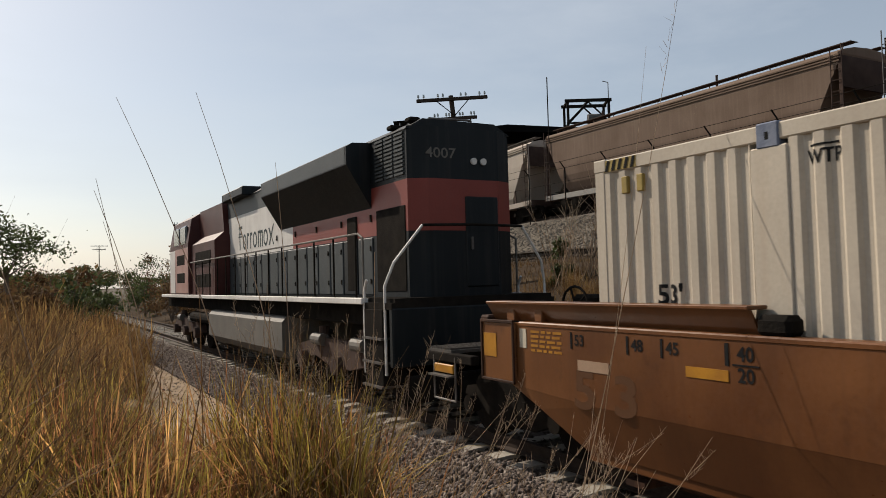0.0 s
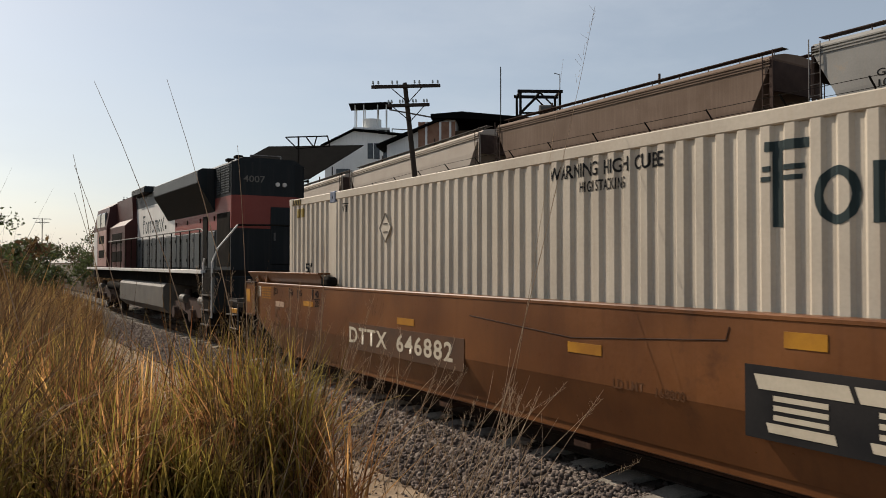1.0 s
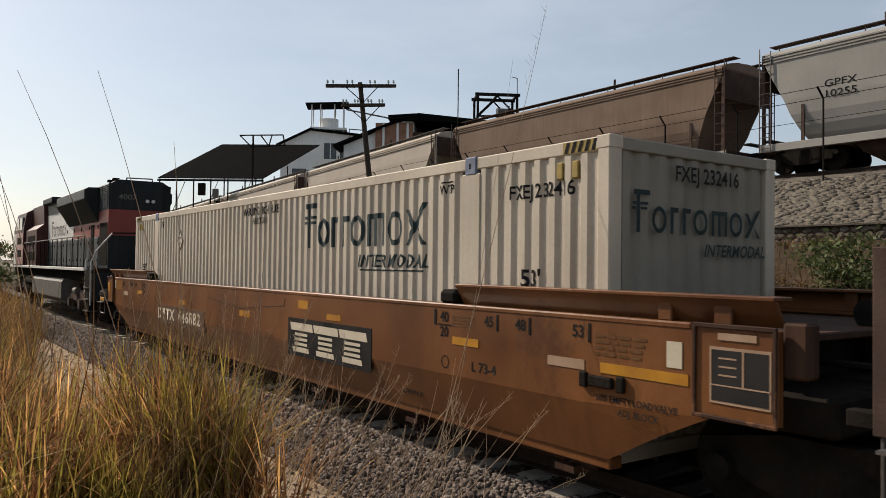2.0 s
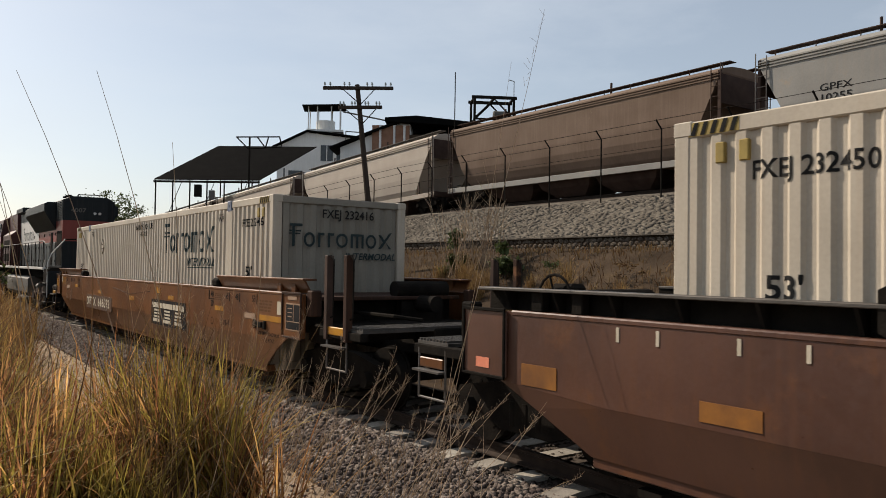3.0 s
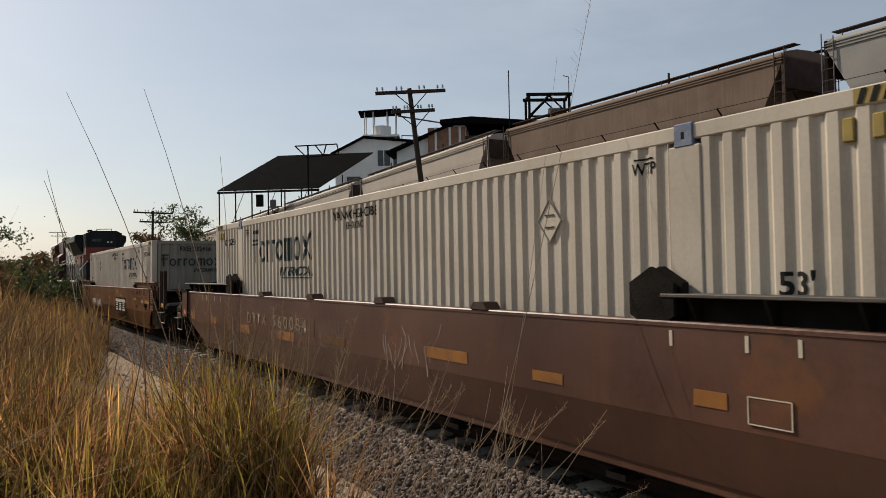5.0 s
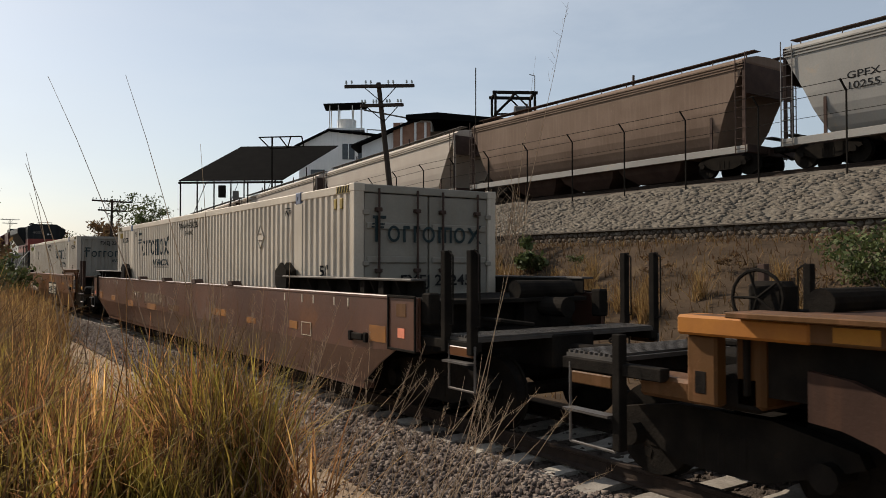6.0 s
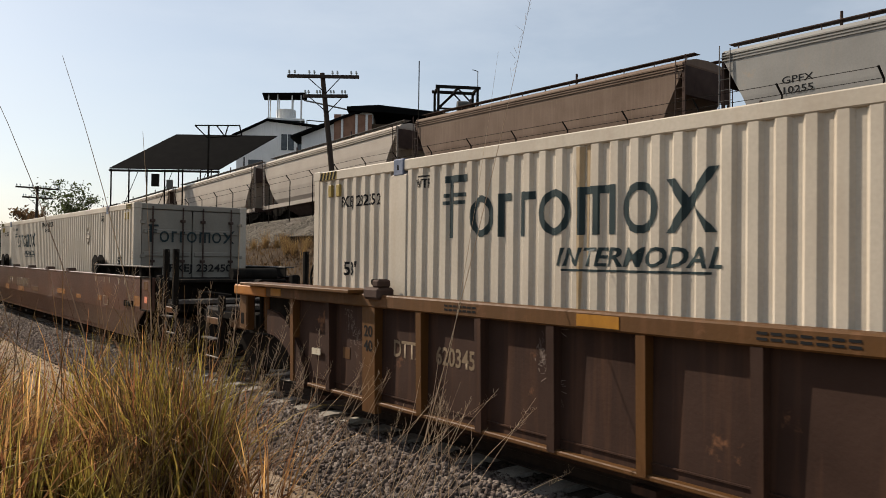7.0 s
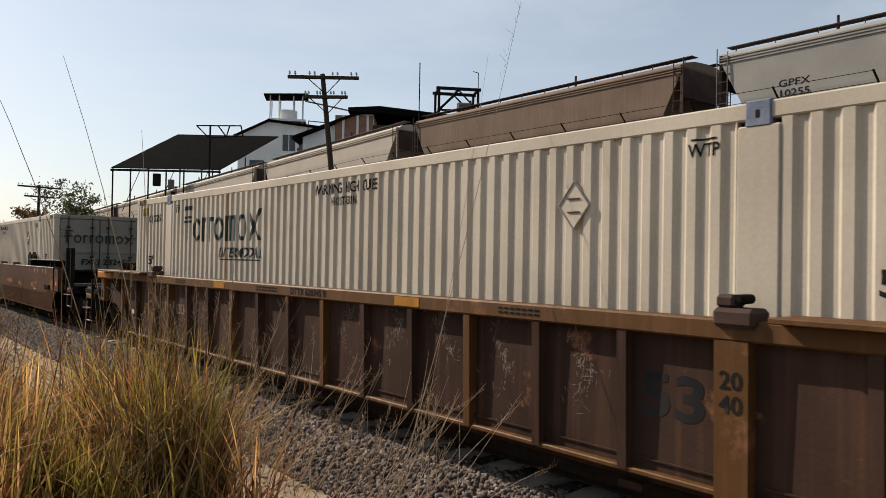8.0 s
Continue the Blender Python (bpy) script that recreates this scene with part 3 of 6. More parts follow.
def build_container(number, logo_rel, warn_rel, dia_rel, end, serial_at, run_at=0.0):
    """A 53 foot container; marks are placed by their distance from its front end."""
    e = thing("shipping_container", "cream ribbed steel 53 foot container with " + ("closed rear doors" if end == "doors" else "ribbed rear wall"), "container", "containers on the train")
    h, hw = C_LEN / 2, C_WID / 2
    part("floor_pan", box(-hw + 0.08, -h + 0.1, 0.0, hw - 0.08, h - 0.1, 0.14), STEEL, e)
    part("roof_sheet", box(-hw + 0.06, -h + 0.05, C_H - 0.06, hw - 0.06, h - 0.05, C_H - 0.02), CREAM, e)
    for out in (-1, 1):
        for a, b in wall_runs():
            part("side_wall", ribbed_wall(a, b, 0.16, C_H - 0.13, out), CREAM, e)
        for z0, z1, nm in ((0.0, 0.16, "bottom_rail"), (C_H - 0.13, C_H, "top_rail")):
            part(nm, box(out * (hw + 0.004), -h + 0.12, z0, out * (hw - 0.09), h - 0.12, z1, bevel=0.012), CREAM, e)
        for y in (h, -h):
            s = 1 if y > 0 else -1
            part("corner_post", box(out * (hw + 0.006), y, 0.12, out * (hw - 0.16), y - s * 0.15, C_H - 0.10, bevel=0.015), CREAM, e)
            part("corner_casting", box(out * (hw + 0.010), y + s * 0.004, C_H - 0.115, out * (hw - 0.17), y - s * 0.17, C_H + 0.008, bevel=0.01), CREAM, e)
            part("corner_casting", box(out * (hw + 0.010), y + s * 0.004, 0.0, out * (hw - 0.17), y - s * 0.17, 0.118, bevel=0.01), CREAM, e)
        for y in (h - POST, -h + POST):
            part("intermediate_post", box(out * (hw + 0.012), y - 0.165, 0.13, out * (hw - 0.09), y + 0.165, C_H - 0.17, bevel=0.012), CREAM, e)
            c = part("lifting_casting", box(out * (hw + 0.018), y - 0.10, C_H - 0.185, out * (hw - 0.12), y + 0.10, C_H + 0.012, bevel=0.012), CASTING, e, "blue-grey cast lifting block")
            part("slot", box(out * (hw + 0.0195), y - 0.025, C_H - 0.13, out * (hw - 0.02), y + 0.03, C_H - 0.05, bevel=0.012), DARK_MARK, c)
    # ends
    for s in (1, -1):
        y = s * h
        part("end_rail", box(-hw + 0.16, y, C_H - 0.12, hw - 0.16, y - s * 0.12, C_H - 0.002, bevel=0.01), CREAM_SHADED, e)
        part("end_rail", box(-hw + 0.16, y, 0.0, hw - 0.16, y - s * 0.12, 0.14, bevel=0.01), CREAM_SHADED, e)
        if s > 0 or end == "ribbed":
            n = 9
            wd = (2 * hw - 0.32) / n
            pts = []
            for i in range(n):
                x = -hw + 0.16 + i * wd
                pts += [(x + 0.02, 0.02), (x + wd * 0.5, 0.02), (x + wd * 0.6, 0.055), (x + wd * 0.92, 0.055)]
            poly = [(x, y - s * d) for x, d in pts] + [(hw - 0.16, y - s * 0.11), (-hw + 0.16, y - s * 0.11)]
            part("end_wall", prism(poly, "z", 0.14, C_H - 0.12), CREAM_SHADED, e)
        else:
            for sx in (-1, 1):
                x0, x1 = (0.012, hw - 0.17) if sx > 0 else (-hw + 0.17, -0.012)
                d = part("door", box(x0, y + 0.025, 0.15, x1, y + 0.10, C_H - 0.13, bevel=0.01), CREAM_SHADED, e, "cream steel door with stiffening ribs")
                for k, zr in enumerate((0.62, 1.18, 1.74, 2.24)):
                    part("rib", box(x0 + 0.04, y - 0.004, zr, x1 - 0.04, y + 0.03, zr + 0.10, bevel=0.012), CREAM_SHADED, d)
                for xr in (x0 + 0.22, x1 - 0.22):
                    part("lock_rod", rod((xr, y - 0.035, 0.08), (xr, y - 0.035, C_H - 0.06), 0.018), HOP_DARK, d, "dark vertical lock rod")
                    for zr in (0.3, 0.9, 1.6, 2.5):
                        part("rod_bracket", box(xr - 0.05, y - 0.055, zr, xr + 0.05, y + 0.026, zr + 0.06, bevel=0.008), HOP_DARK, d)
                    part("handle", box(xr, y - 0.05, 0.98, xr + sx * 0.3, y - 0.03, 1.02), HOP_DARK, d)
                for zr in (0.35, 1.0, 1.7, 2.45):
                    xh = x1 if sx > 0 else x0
                    part("hinge", box(xh - 0.04, y - 0.012, zr, xh + 0.07, y + 0.03, zr + 0.07, bevel=0.008), CREAM_SHADED, d)
    # paint marks on the near side
    def mark(nm, bm, y, z, m, lab=""):
        part(nm, on_side(bm, y, z, rib_depth, RIB_CUTS, -hw), m, e, lab)
    shapes = abstract_logo(0.43)
    for bm in shapes:
        bmesh.ops.scale(bm, vec=(0.94, 1, 1), verts=bm.verts)
    company_mark(e, shapes, lambda bm: on_side(bm, h - logo_rel, 2.30, rib_depth, RIB_CUTS, -hw), GREEN_MARK, "dark green painted company mark of plain shapes")
    mark("word", lettering("INTERMODAL", 0.165, 0.25, 1.16, 0.004), h - logo_rel - 0.82, 1.775, GREEN_MARK, "dark slanted painted word")
    bm = bmesh.new()
    flat_poly(bm, [(-0.76, -0.010), (0.74, -0.010), (0.74, 0.010), (-0.76, 0.010)])
    mark("underline", bm, h - logo_rel - 0.82, 1.665, GREEN_MARK)
    mark("warning_line", lettering("WARNING HIGH CUBE", 0.14, 0, 0.77, 0.003), h - warn_rel, 2.635, DARK_MARK, "dark painted warning words")
    mark("warning_line", lettering("HIGH STACKING", 0.11, 0, 0.54, 0.002), h - warn_rel, 2.465, DARK_MARK, "dark painted warning words")
    for yr in (h - 2.42, h - 13.73):
        mark("width_mark", lettering("WTP", 0.105, 0, 0.85, 0.002), yr, 2.59, DARK_MARK)
        bm = bmesh.new()
        flat_poly(bm, [(-0.11, 0.07), (0.11, 0.07), (0.11, 0.085), (-0.11, 0.085)])
        mark("width_bar", bm, yr, 2.60, DARK_MARK)
    for yr in (h - 0.93, h - 15.13):
        mark("size_mark", lettering("53'", 0.175, 0, 1.0, 0.005), yr, 1.605, DARK_MARK, "dark painted length in feet")
    mark("serial_number", lettering(number, 0.14, 0, 0.90, 0.003), h - serial_at, 2.465, DARK_MARK, "dark painted serial marks")
    for yr in (h - 0.42, h - 0.62, -h + 0.42, -h + 0.62):
        part("latch_plate", box(-hw - 0.012, yr - 0.04, 2.55, -hw + 0.04, yr + 0.04, 2.71, bevel=0.008), LATCH_YELLOW, e, "dull yellow latch plate")
    for yr in (h - 0.36, -h + 0.36):
        part("hazard_band", box(-hw - 0.0065, yr - 0.22, C_H - 0.118, -hw + 0.004, yr + 0.22, C_H - 0.012), LATCH_YELLOW, e, "yellow band with dark stripes")
        for i in range(5):
            bm = bmesh.new()
            o = (i - 2) * 0.085
            flat_poly(bm, [(o - 0.03, -0.05), (o + 0.01, -0.05), (o + 0.045, 0.05), (o + 0.005, 0.05)])
            part("hazard_stripe", on_side(bm, yr, C_H - 0.065, None, (), -hw - 0.0065), DARK_MARK, e)
    # placard holder
    y, z, r = h - dia_rel, 2.225, 0.215
    poly = [(y, z - r), (y + r * 0.82, z), (y, z + r), (y - r * 0.82, z)]
    pl = part("placard_holder", prism(poly, "x", -hw - 0.012, -hw + 0.045), CREAM, e, "cream diamond placard holder")
    for k in (-0.06, 0.06):
        part("placard_clip", box(-hw - 0.022, y - 0.13 + abs(k), z + k - 0.006, -hw - 0.008, y + 0.13 - abs(k), z + k + 0.006), HOP_DARK, pl)
    for a, b in zip(poly, poly[1:] + poly[:1]):
        part("placard_edge", rod((-hw - 0.016, *a), (-hw - 0.016, *b), 0.007, 6), CREAM_SHADED, pl)
    # marks on the rear end
    ye = -h if end == "ribbed" else -h - 0.001
    company_mark(e, abstract_logo(0.25), lambda bm: on_end(bm, 0.0, 2.24, ye, 0.012), GREEN_MARK)
    if end == "ribbed":
        part("serial_number", on_end(lettering(number, 0.15, 0, 0.95, 0.003), 0.1, 2.62, ye, 0.012), DARK_MARK, e)
        part("word", on_end(lettering("INTERMODAL", 0.12, 0.25, 1.0, 0.003), 0.55, 1.90, ye, 0.012), GREEN_MARK, e)
    else:
        part("serial_number", on_end(lettering(number, 0.17, 0, 1.2, 0.004), 0.2, 1.47, ye, 0.012), DARK_MARK, e)
    if run_at:
        for yo, w, z0 in ((run_at, 0.05, 1.2), (run_at + 0.08, 0.025, 1.7)):
            bm = bmesh.new()
            flat_poly(bm, [(-w * 0.4, z0), (w * 0.3, z0 + 0.1), (w, C_H - 0.14), (-w * 0.8, C_H - 0.14)])
            part("rust_run", on_side(bm, h - yo, 0, rib_depth, RIB_CUTS, -hw, 0.003), RUN_STAIN, e, "yellowish rust run from the top rail")
    return e


# ---- the train: running gear ----
def build_wheelset(parent, y, r=0.42, disc=False):
    """An axle with two flanged wheels at its origin; it turns about x."""
    ax = part("wheelset", rod((-0.95, 0, 0), (0.95, 0, 0), 0.08, 10), STEEL, parent, "dark steel wheelset", at=pose(0, y, r))
    for s in (-1, 1):
        bm = bmesh.new()
        add_rod(bm, (s * 0.69, 0, 0), (s * 0.82, 0, 0), r, 28)
        add_rod(bm, (s * 0.665, 0, 0), (s * 0.695, 0, 0), r + 0.028, 28)
        add_rod(bm, (s * 0.815, 0, 0), (s * 0.832, 0, 0), 0.16, 14)
        for i in range(4):
            a = i * math.pi / 2
            add_box(bm, s * 0.81, math.cos(a) * 0.24 - 0.04, math.sin(a) * 0.24 - 0.04, s * 0.828, math.cos(a) * 0.24 + 0.04, math.sin(a) * 0.24 + 0.04)
        part("wheel", bm, STEEL, ax)
    return ax


WHEELS = []


def build_truck(parent, y, base=0.9, r=0.42):
    """A two-axle bogie: side frames, bolster, springs and wheelsets."""
    t = part("truck", box(-0.95, y - 0.2, 0.42, 0.95, y + 0.2, 0.66, bevel=0.03), STEEL, parent, "dark cast steel bogie")
    for s in (-1, 1):
        poly = [(y - base - 0.25, 0.52), (y - base - 0.2, 0.62), (y - 0.45, 0.74), (y + 0.45, 0.74), (y + base + 0.2, 0.62), (y + base + 0.25, 0.52), (y + base + 0.05, 0.44), (y + 0.38, 0.24), (y - 0.38, 0.24), (y - base - 0.05, 0.44)]
        part("side_frame", prism(poly, "x", s * 0.92, s * 1.06), STEEL, t)
        for k in (-0.2, 0, 0.2):
            part("spring", rod((s * 1.0, y + k, 0.30), (s * 1.0, y + k, 0.56), 0.075, 10), STEEL, t)
        for k in (-base, base):
            part("bearing_cap", rod((s * 1.02, y + k, r), (s * 1.17, y + k, r), 0.11, 12), STEEL, t)
    for k in (-base, base):
        WHEELS.append((build_wheelset(t, y + k, r), y + k, r))
    return t


def build_coupler(parent, y, s):
    c = part("coupler", box(-0.10, y - s * 0.75, 0.78, 0.10, y, 1.0, bevel=0.03), STEEL, parent, "dark steel knuckle coupler")
    part("knuckle", box(-0.16, y - s * 0.28, 0.74, 0.16, y - s * 0.02, 1.03, bevel=0.05), STEEL, c)
    part("air_hose", pipe([(0.2, y - s * 0.5, 0.82), (0.3, y - s * 0.2, 0.62), (0.22, y, 0.48), (0.1, y + s * 0.05, 0.5)], 0.028), STEEL, c)
    return c


def end_platform(e, s, y_in, posts, steps, step_mat, wheel=False, x_near=-1.48, near_top=None):
    """What stands over the bogie at one end: deck, draft sill, crossover grating, ladders, handholds and coupler."""
    yo = s * 11.35
    yi = s * y_in
    part("draft_sill", box(-0.34, yi - s * 1.4, 0.72, 0.34, yo, 1.12, bevel=0.02), STEEL, e)
    part("bolster_beam", box(-1.30, s * 9.75 - 0.3, 0.82, 1.30, s * 9.75 + 0.3, 1.10, bevel=0.03), STEEL, e)
    part("end_plate", box(-1.35, yi - s * 0.04, 0.95, 1.35, yi, 1.50, bevel=0.01), STEEL, e)
    w = part("crossover_walk", box(-1.46, yo - s * 0.60, 1.085, 1.46, yo - s * 0.02, 1.125), GALV, e, "grey steel grating walkway")
    for i in range(9):
        yy = yo - s * (0.05 + 0.062 * i)
        part("grating_bar", box(-1.45, yy - 0.012, 1.126, 1.45, yy + 0.012, 1.15), GALV, w)
    part("walk_bracket", box(-1.2, yo - s * 0.55, 0.95, 1.2, yo - s * 0.45, 1.08), STEEL, e)
    part("side_step_beam", box(x_near - 0.02, yo - s * 1.15, 0.98, x_near + 0.10, yo, 1.09, bevel=0.01), STEEL, e)
    part("side_step_beam", box(-x_near - 0.10, yo - s * 1.15, 0.98, -x_near + 0.02, yo, 1.09, bevel=0.01), STEEL, e)
    for k, (py, tall_far, m) in enumerate(posts):
        yy = s * py
        for sx in (-1, 1):
            if near_top and sx < 0 and k:
                continue
            tall = near_top if near_top and sx < 0 else tall_far
            p = part("handhold_post", box(sx * abs(x_near) - 0.05, yy - 0.045, 0.34 if tall < 1.5 else 0.95, sx * abs(x_near) + 0.05, yy + 0.045, tall, bevel=0.008), m, e, "rusty upright handhold post")
            part("handhold", pipe([(sx * 1.47, yy + s * 0.05, 1.25), (sx * 1.47, yy + s * 0.12, 1.27), (sx * 1.47, yy + s * 0.12, tall - 0.06), (sx * 1.47, yy + s * 0.03, tall)], 0.011), STEEL, p)
    y0, y1, zb, zboard = s * steps[0], s * steps[1], steps[2], steps[3]
    for sx in (-1, 1):
        x = sx * 1.49
        lad = part("step_ladder", pipe([(x, y0, 1.05), (x, y0, zb), (x, y1, zb), (x, y1, 1.05)], 0.014), BARE, e, "worn steel step stirrup")
        part("step_tread", box(x - 0.10, min(y0, y1), zb + 0.30, x + 0.02, max(y0, y1), zb + 0.322), BARE, lad)
        part("step_board", box(x - 0.02, min(y0, y1) + 0.03, zboard, x + 0.02, max(y0, y1) - 0.03, zboard + 0.11, bevel=0.01), step_mat, e)
    part("cushion_pipe", pipe([(-0.55, yi + s * 0.1, 1.25), (-0.55, yo - s * 0.7, 1.25), (-0.2, yo - s * 0.5, 1.2)], 0.03), STEEL, e)
    part("brake_cylinder", rod((0.55, yi + s * 0.15, 1.38), (0.55, yi + s * 0.75, 1.38), 0.13, 16), STEEL, e, "dark brake cylinder")
    part("reservoir", rod((0.1, yi + s * 0.2, 1.60), (1.1, yi + s * 0.2, 1.60), 0.13, 16), STEEL, e, "dark air reservoir")
    part("reservoir_bracket", box(0.2, yi + s * 0.12, 1.1, 1.0, yi + s * 0.28, 1.5), STEEL, e)
    if wheel:
        bw = part("brake_wheel", pipe([(0.15 + 0.0, yi + s * 0.85 + 0.27 * math.cos(a), 1.62 + 0.27 * math.sin(a)) for a in [i * math.pi / 8 for i in range(17)]], 0.018), STEEL, e, "dark spoked hand brake wheel")
        for i in range(5):
            a = i * 2 * math.pi / 5
            part("spoke", rod((0.15, yi + s * 0.85, 1.62), (0.15, yi + s * 0.85 + 0.26 * math.cos(a), 1.62 + 0.26 * math.sin(a)), 0.014), STEEL, bw)
        part("brake_housing", box(0.22, yi + s * 0.62, 1.2, 0.5, yi + s * 1.02, 1.78, bevel=0.05), STEEL, e)
    build_coupler(e, s * 12.0, s)
    build_truck(e, s * 9.95)


def side_plate(e, sx, half, m, bend=0.80):
    """The deep side of a smooth well car: upright plate, folded in below, cut up at the ends over the bogies."""
    x = sx * 1.55
    bm = bmesh.new()
    t = -sx * 0.03
    up = [(-half, 0.90), (-half + 1.25, 0.83), (-half + 1.9, bend), (half - 1.9, bend), (half - 1.25, 0.83), (half, 0.90), (half, 1.54), (-half, 1.54)]
    add_prism(bm, up, "x", min(x, x + t), max(x, x + t))
    part("side_plate", bm, m, e)
    # the folded lower plate
    bm = bmesh.new()
    tops = [(-half + 0.55, 0.868), (-half + 1.9, bend), (half - 1.9, bend), (half - 0.55, 0.868)]
    lows = [(-half + 1.0, 0.66), (-half + 1.62, 0.33), (half - 1.62, 0.33), (half - 1.0, 0.66)]
    def fold(z):
        return sx * (1.549 - max(0.0, bend - z) / 0.47 * 0.13)
    a = [bm.verts.new((fold(z), y, z)) for y, z in tops]
    b = [bm.verts.new((fold(z), y, z)) for y, z in lows]
    for i in range(3):
        bm.faces.new((a[i], a[i + 1], b[i + 1], b[i]))
    bmesh.ops.recalc_face_normals(bm, faces=bm.faces)
    bmesh.ops.solidify(bm, geom=bm.faces, thickness=0.025)
    part("lower_plate", bm, m, e)
    part("top_chord", box(x - sx * 0.16, -half + 0.7, 1.50, x + sx * 0.008, half - 0.7, 1.552, bevel=0.012), m, e)
    part("bottom_chord", box(sx * 1.24, -half + 1.62, 0.235, sx * 1.40, half - 1.62, 0.340, bevel=0.01), m, e)


def end_box(e, sx, s, half, m, frame_m, plate=None):
    """The framed panel at the end of a side, over the bogie."""
    x = sx * 1.55
    y0, y1 = s * half, s * (half - 0.66)
    p = part("end_panel", box(x + sx * 0.002, y0, 0.90, x + sx * 0.035, y1, 1.545, bevel=0.01), m, e)
    for a, b, c, d in ((y0, y0 - s * 0.03, 0.88, 1.56), (y1, y1 + s * 0.03, 0.88, 1.56), (y0, y1, 0.88, 0.91), (y0, y1, 1.53, 1.565)):
        part("panel_edge", box(x + sx * 0.03, a, c, x + sx * 0.055, b, d, bevel=0.006), frame_m, p)
    return p


def deck_shelf(e, sx, s, y_in, y_out, m, bracket_m):
    """The raised shelf along the container's end, with a sloping plate below and lifting lugs."""
    x = sx * 1.55
    d = part("deck_shelf", box(sx * 1.32, s * y_in, 1.735, x + sx * 0.0, s * y_out, 1.765, bevel=0.006), GALV if bracket_m is STEEL else m, e)
    lo, hi = min(s * y_in, s * y_out), max(s * y_in, s * y_out)
    if bracket_m is STEEL:
        # Added dark sheet where the open space under the shelf lies in shade.
        part("back_plate", box(sx * 1.335, lo, 1.54, sx * 1.365, hi, 1.735), STEEL, d)
    else:
        part("sloping_plate", prism([(sx * 1.53, 1.735), (sx * 1.50, 1.735), (sx * 1.39, 1.552), (sx * 1.42, 1.552)], "y", lo, hi), m, d)
    for i in range(6):
        y = s * (y_in + (y_out - y_in) * (i + 0.4) / 6)
        if bracket_m is STEEL:
            part("gusset", prism([(sx * 1.36, 1.735), (sx * 1.535, 1.735), (sx * 1.44, 1.552), (sx * 1.36, 1.552)], "y", y - 0.015, y + 0.015), bracket_m, d)


def end_marks(e, half, texts, m):
    """Small painted length marks and notices near the ends of the near side."""
    for s, rows in texts:
        for word, yy, z, hgt, mm in rows:
            part("painted_mark", on_side(lettering(word, hgt, 0, 1.0, 0.003), s * yy, z, None, (), -1.55), mm, e)


def notice(e, y, z, w, hgt, lines, m):
    """Small notice whose words cannot be made out: plain bars, the first of which carries the others."""
    rng = random.Random(int(y * 100) + lines)
    first = None
    for i in range(lines):
        zz = hgt / 2 - (i + 0.5) * hgt / lines
        x = -w / 2
        while x < w / 2 - 0.04:
            L = min(rng.uniform(0.05, 0.16), w / 2 - x)
            bm = bmesh.new()
            flat_poly(bm, [(x, zz - hgt / lines * 0.27), (x + L, zz - hgt / lines * 0.27), (x + L, zz + hgt / lines * 0.27), (x, zz + hgt / lines * 0.27)])
            ob = part("notice_bar" if first else "notice", on_side(bm, y, z, None, (), -1.55), m, first or e)
            first = first or ob
            x += L + 0.03


def patch(e, y, z, w, hgt, m, name="reflector", x=-1.55, lift=0.006):
    return part(name, box(x - lift, y - w / 2, z - hgt / 2, x + 0.004, y + w / 2, z + hgt / 2), m, e)


def scrawl(e, y, z, scale, seed, m, n=9):
    """Chalky spray strokes with no readable words."""
    rng = random.Random(seed)
    bm = bmesh.new()
    x = 0
    for k in range(n):
        a = (x + rng.uniform(0, 0.1), rng.uniform(-0.5, -0.1))
        b = (x + rng.uniform(0.05, 0.35), rng.uniform(0.1, 0.5))
        w = 0.017
        prev = None
        for i in range(7):
            t = i / 6
            px = a[0] + (b[0] - a[0]) * t + 0.10 * math.sin(t * 5 + k)
            pz = a[1] + (b[1] - a[1]) * t + 0.08 * math.cos(t * 6 + 2 * k)
            cur = (bm.verts.new(((px - w) * scale, pz * scale, 0)), bm.verts.new(((px + w) * scale, (pz + w * 0.6) * scale, 0)))
            if prev:
                bm.faces.new((prev[0], prev[1], cur[1], cur[0]))
            prev = cur
        x += rng.uniform(0.12, 0.3)
    part("chalk_scrawl", on_side(bm, y, z, None, (), -1.55, 0.003), m, e)


def well_floor(e, half, m):
    part("well_floor", box(-1.25, -half + 1.9, 0.16, 1.25, half - 1.9, 0.21), m, e)
    for i in range(7):
        y = -half + 2.2 + i * (2 * half - 4.4) / 6
        part("cross_member", box(-1.36, y - 0.12, 0.10, 1.36, y + 0.12, 0.16), m, e)


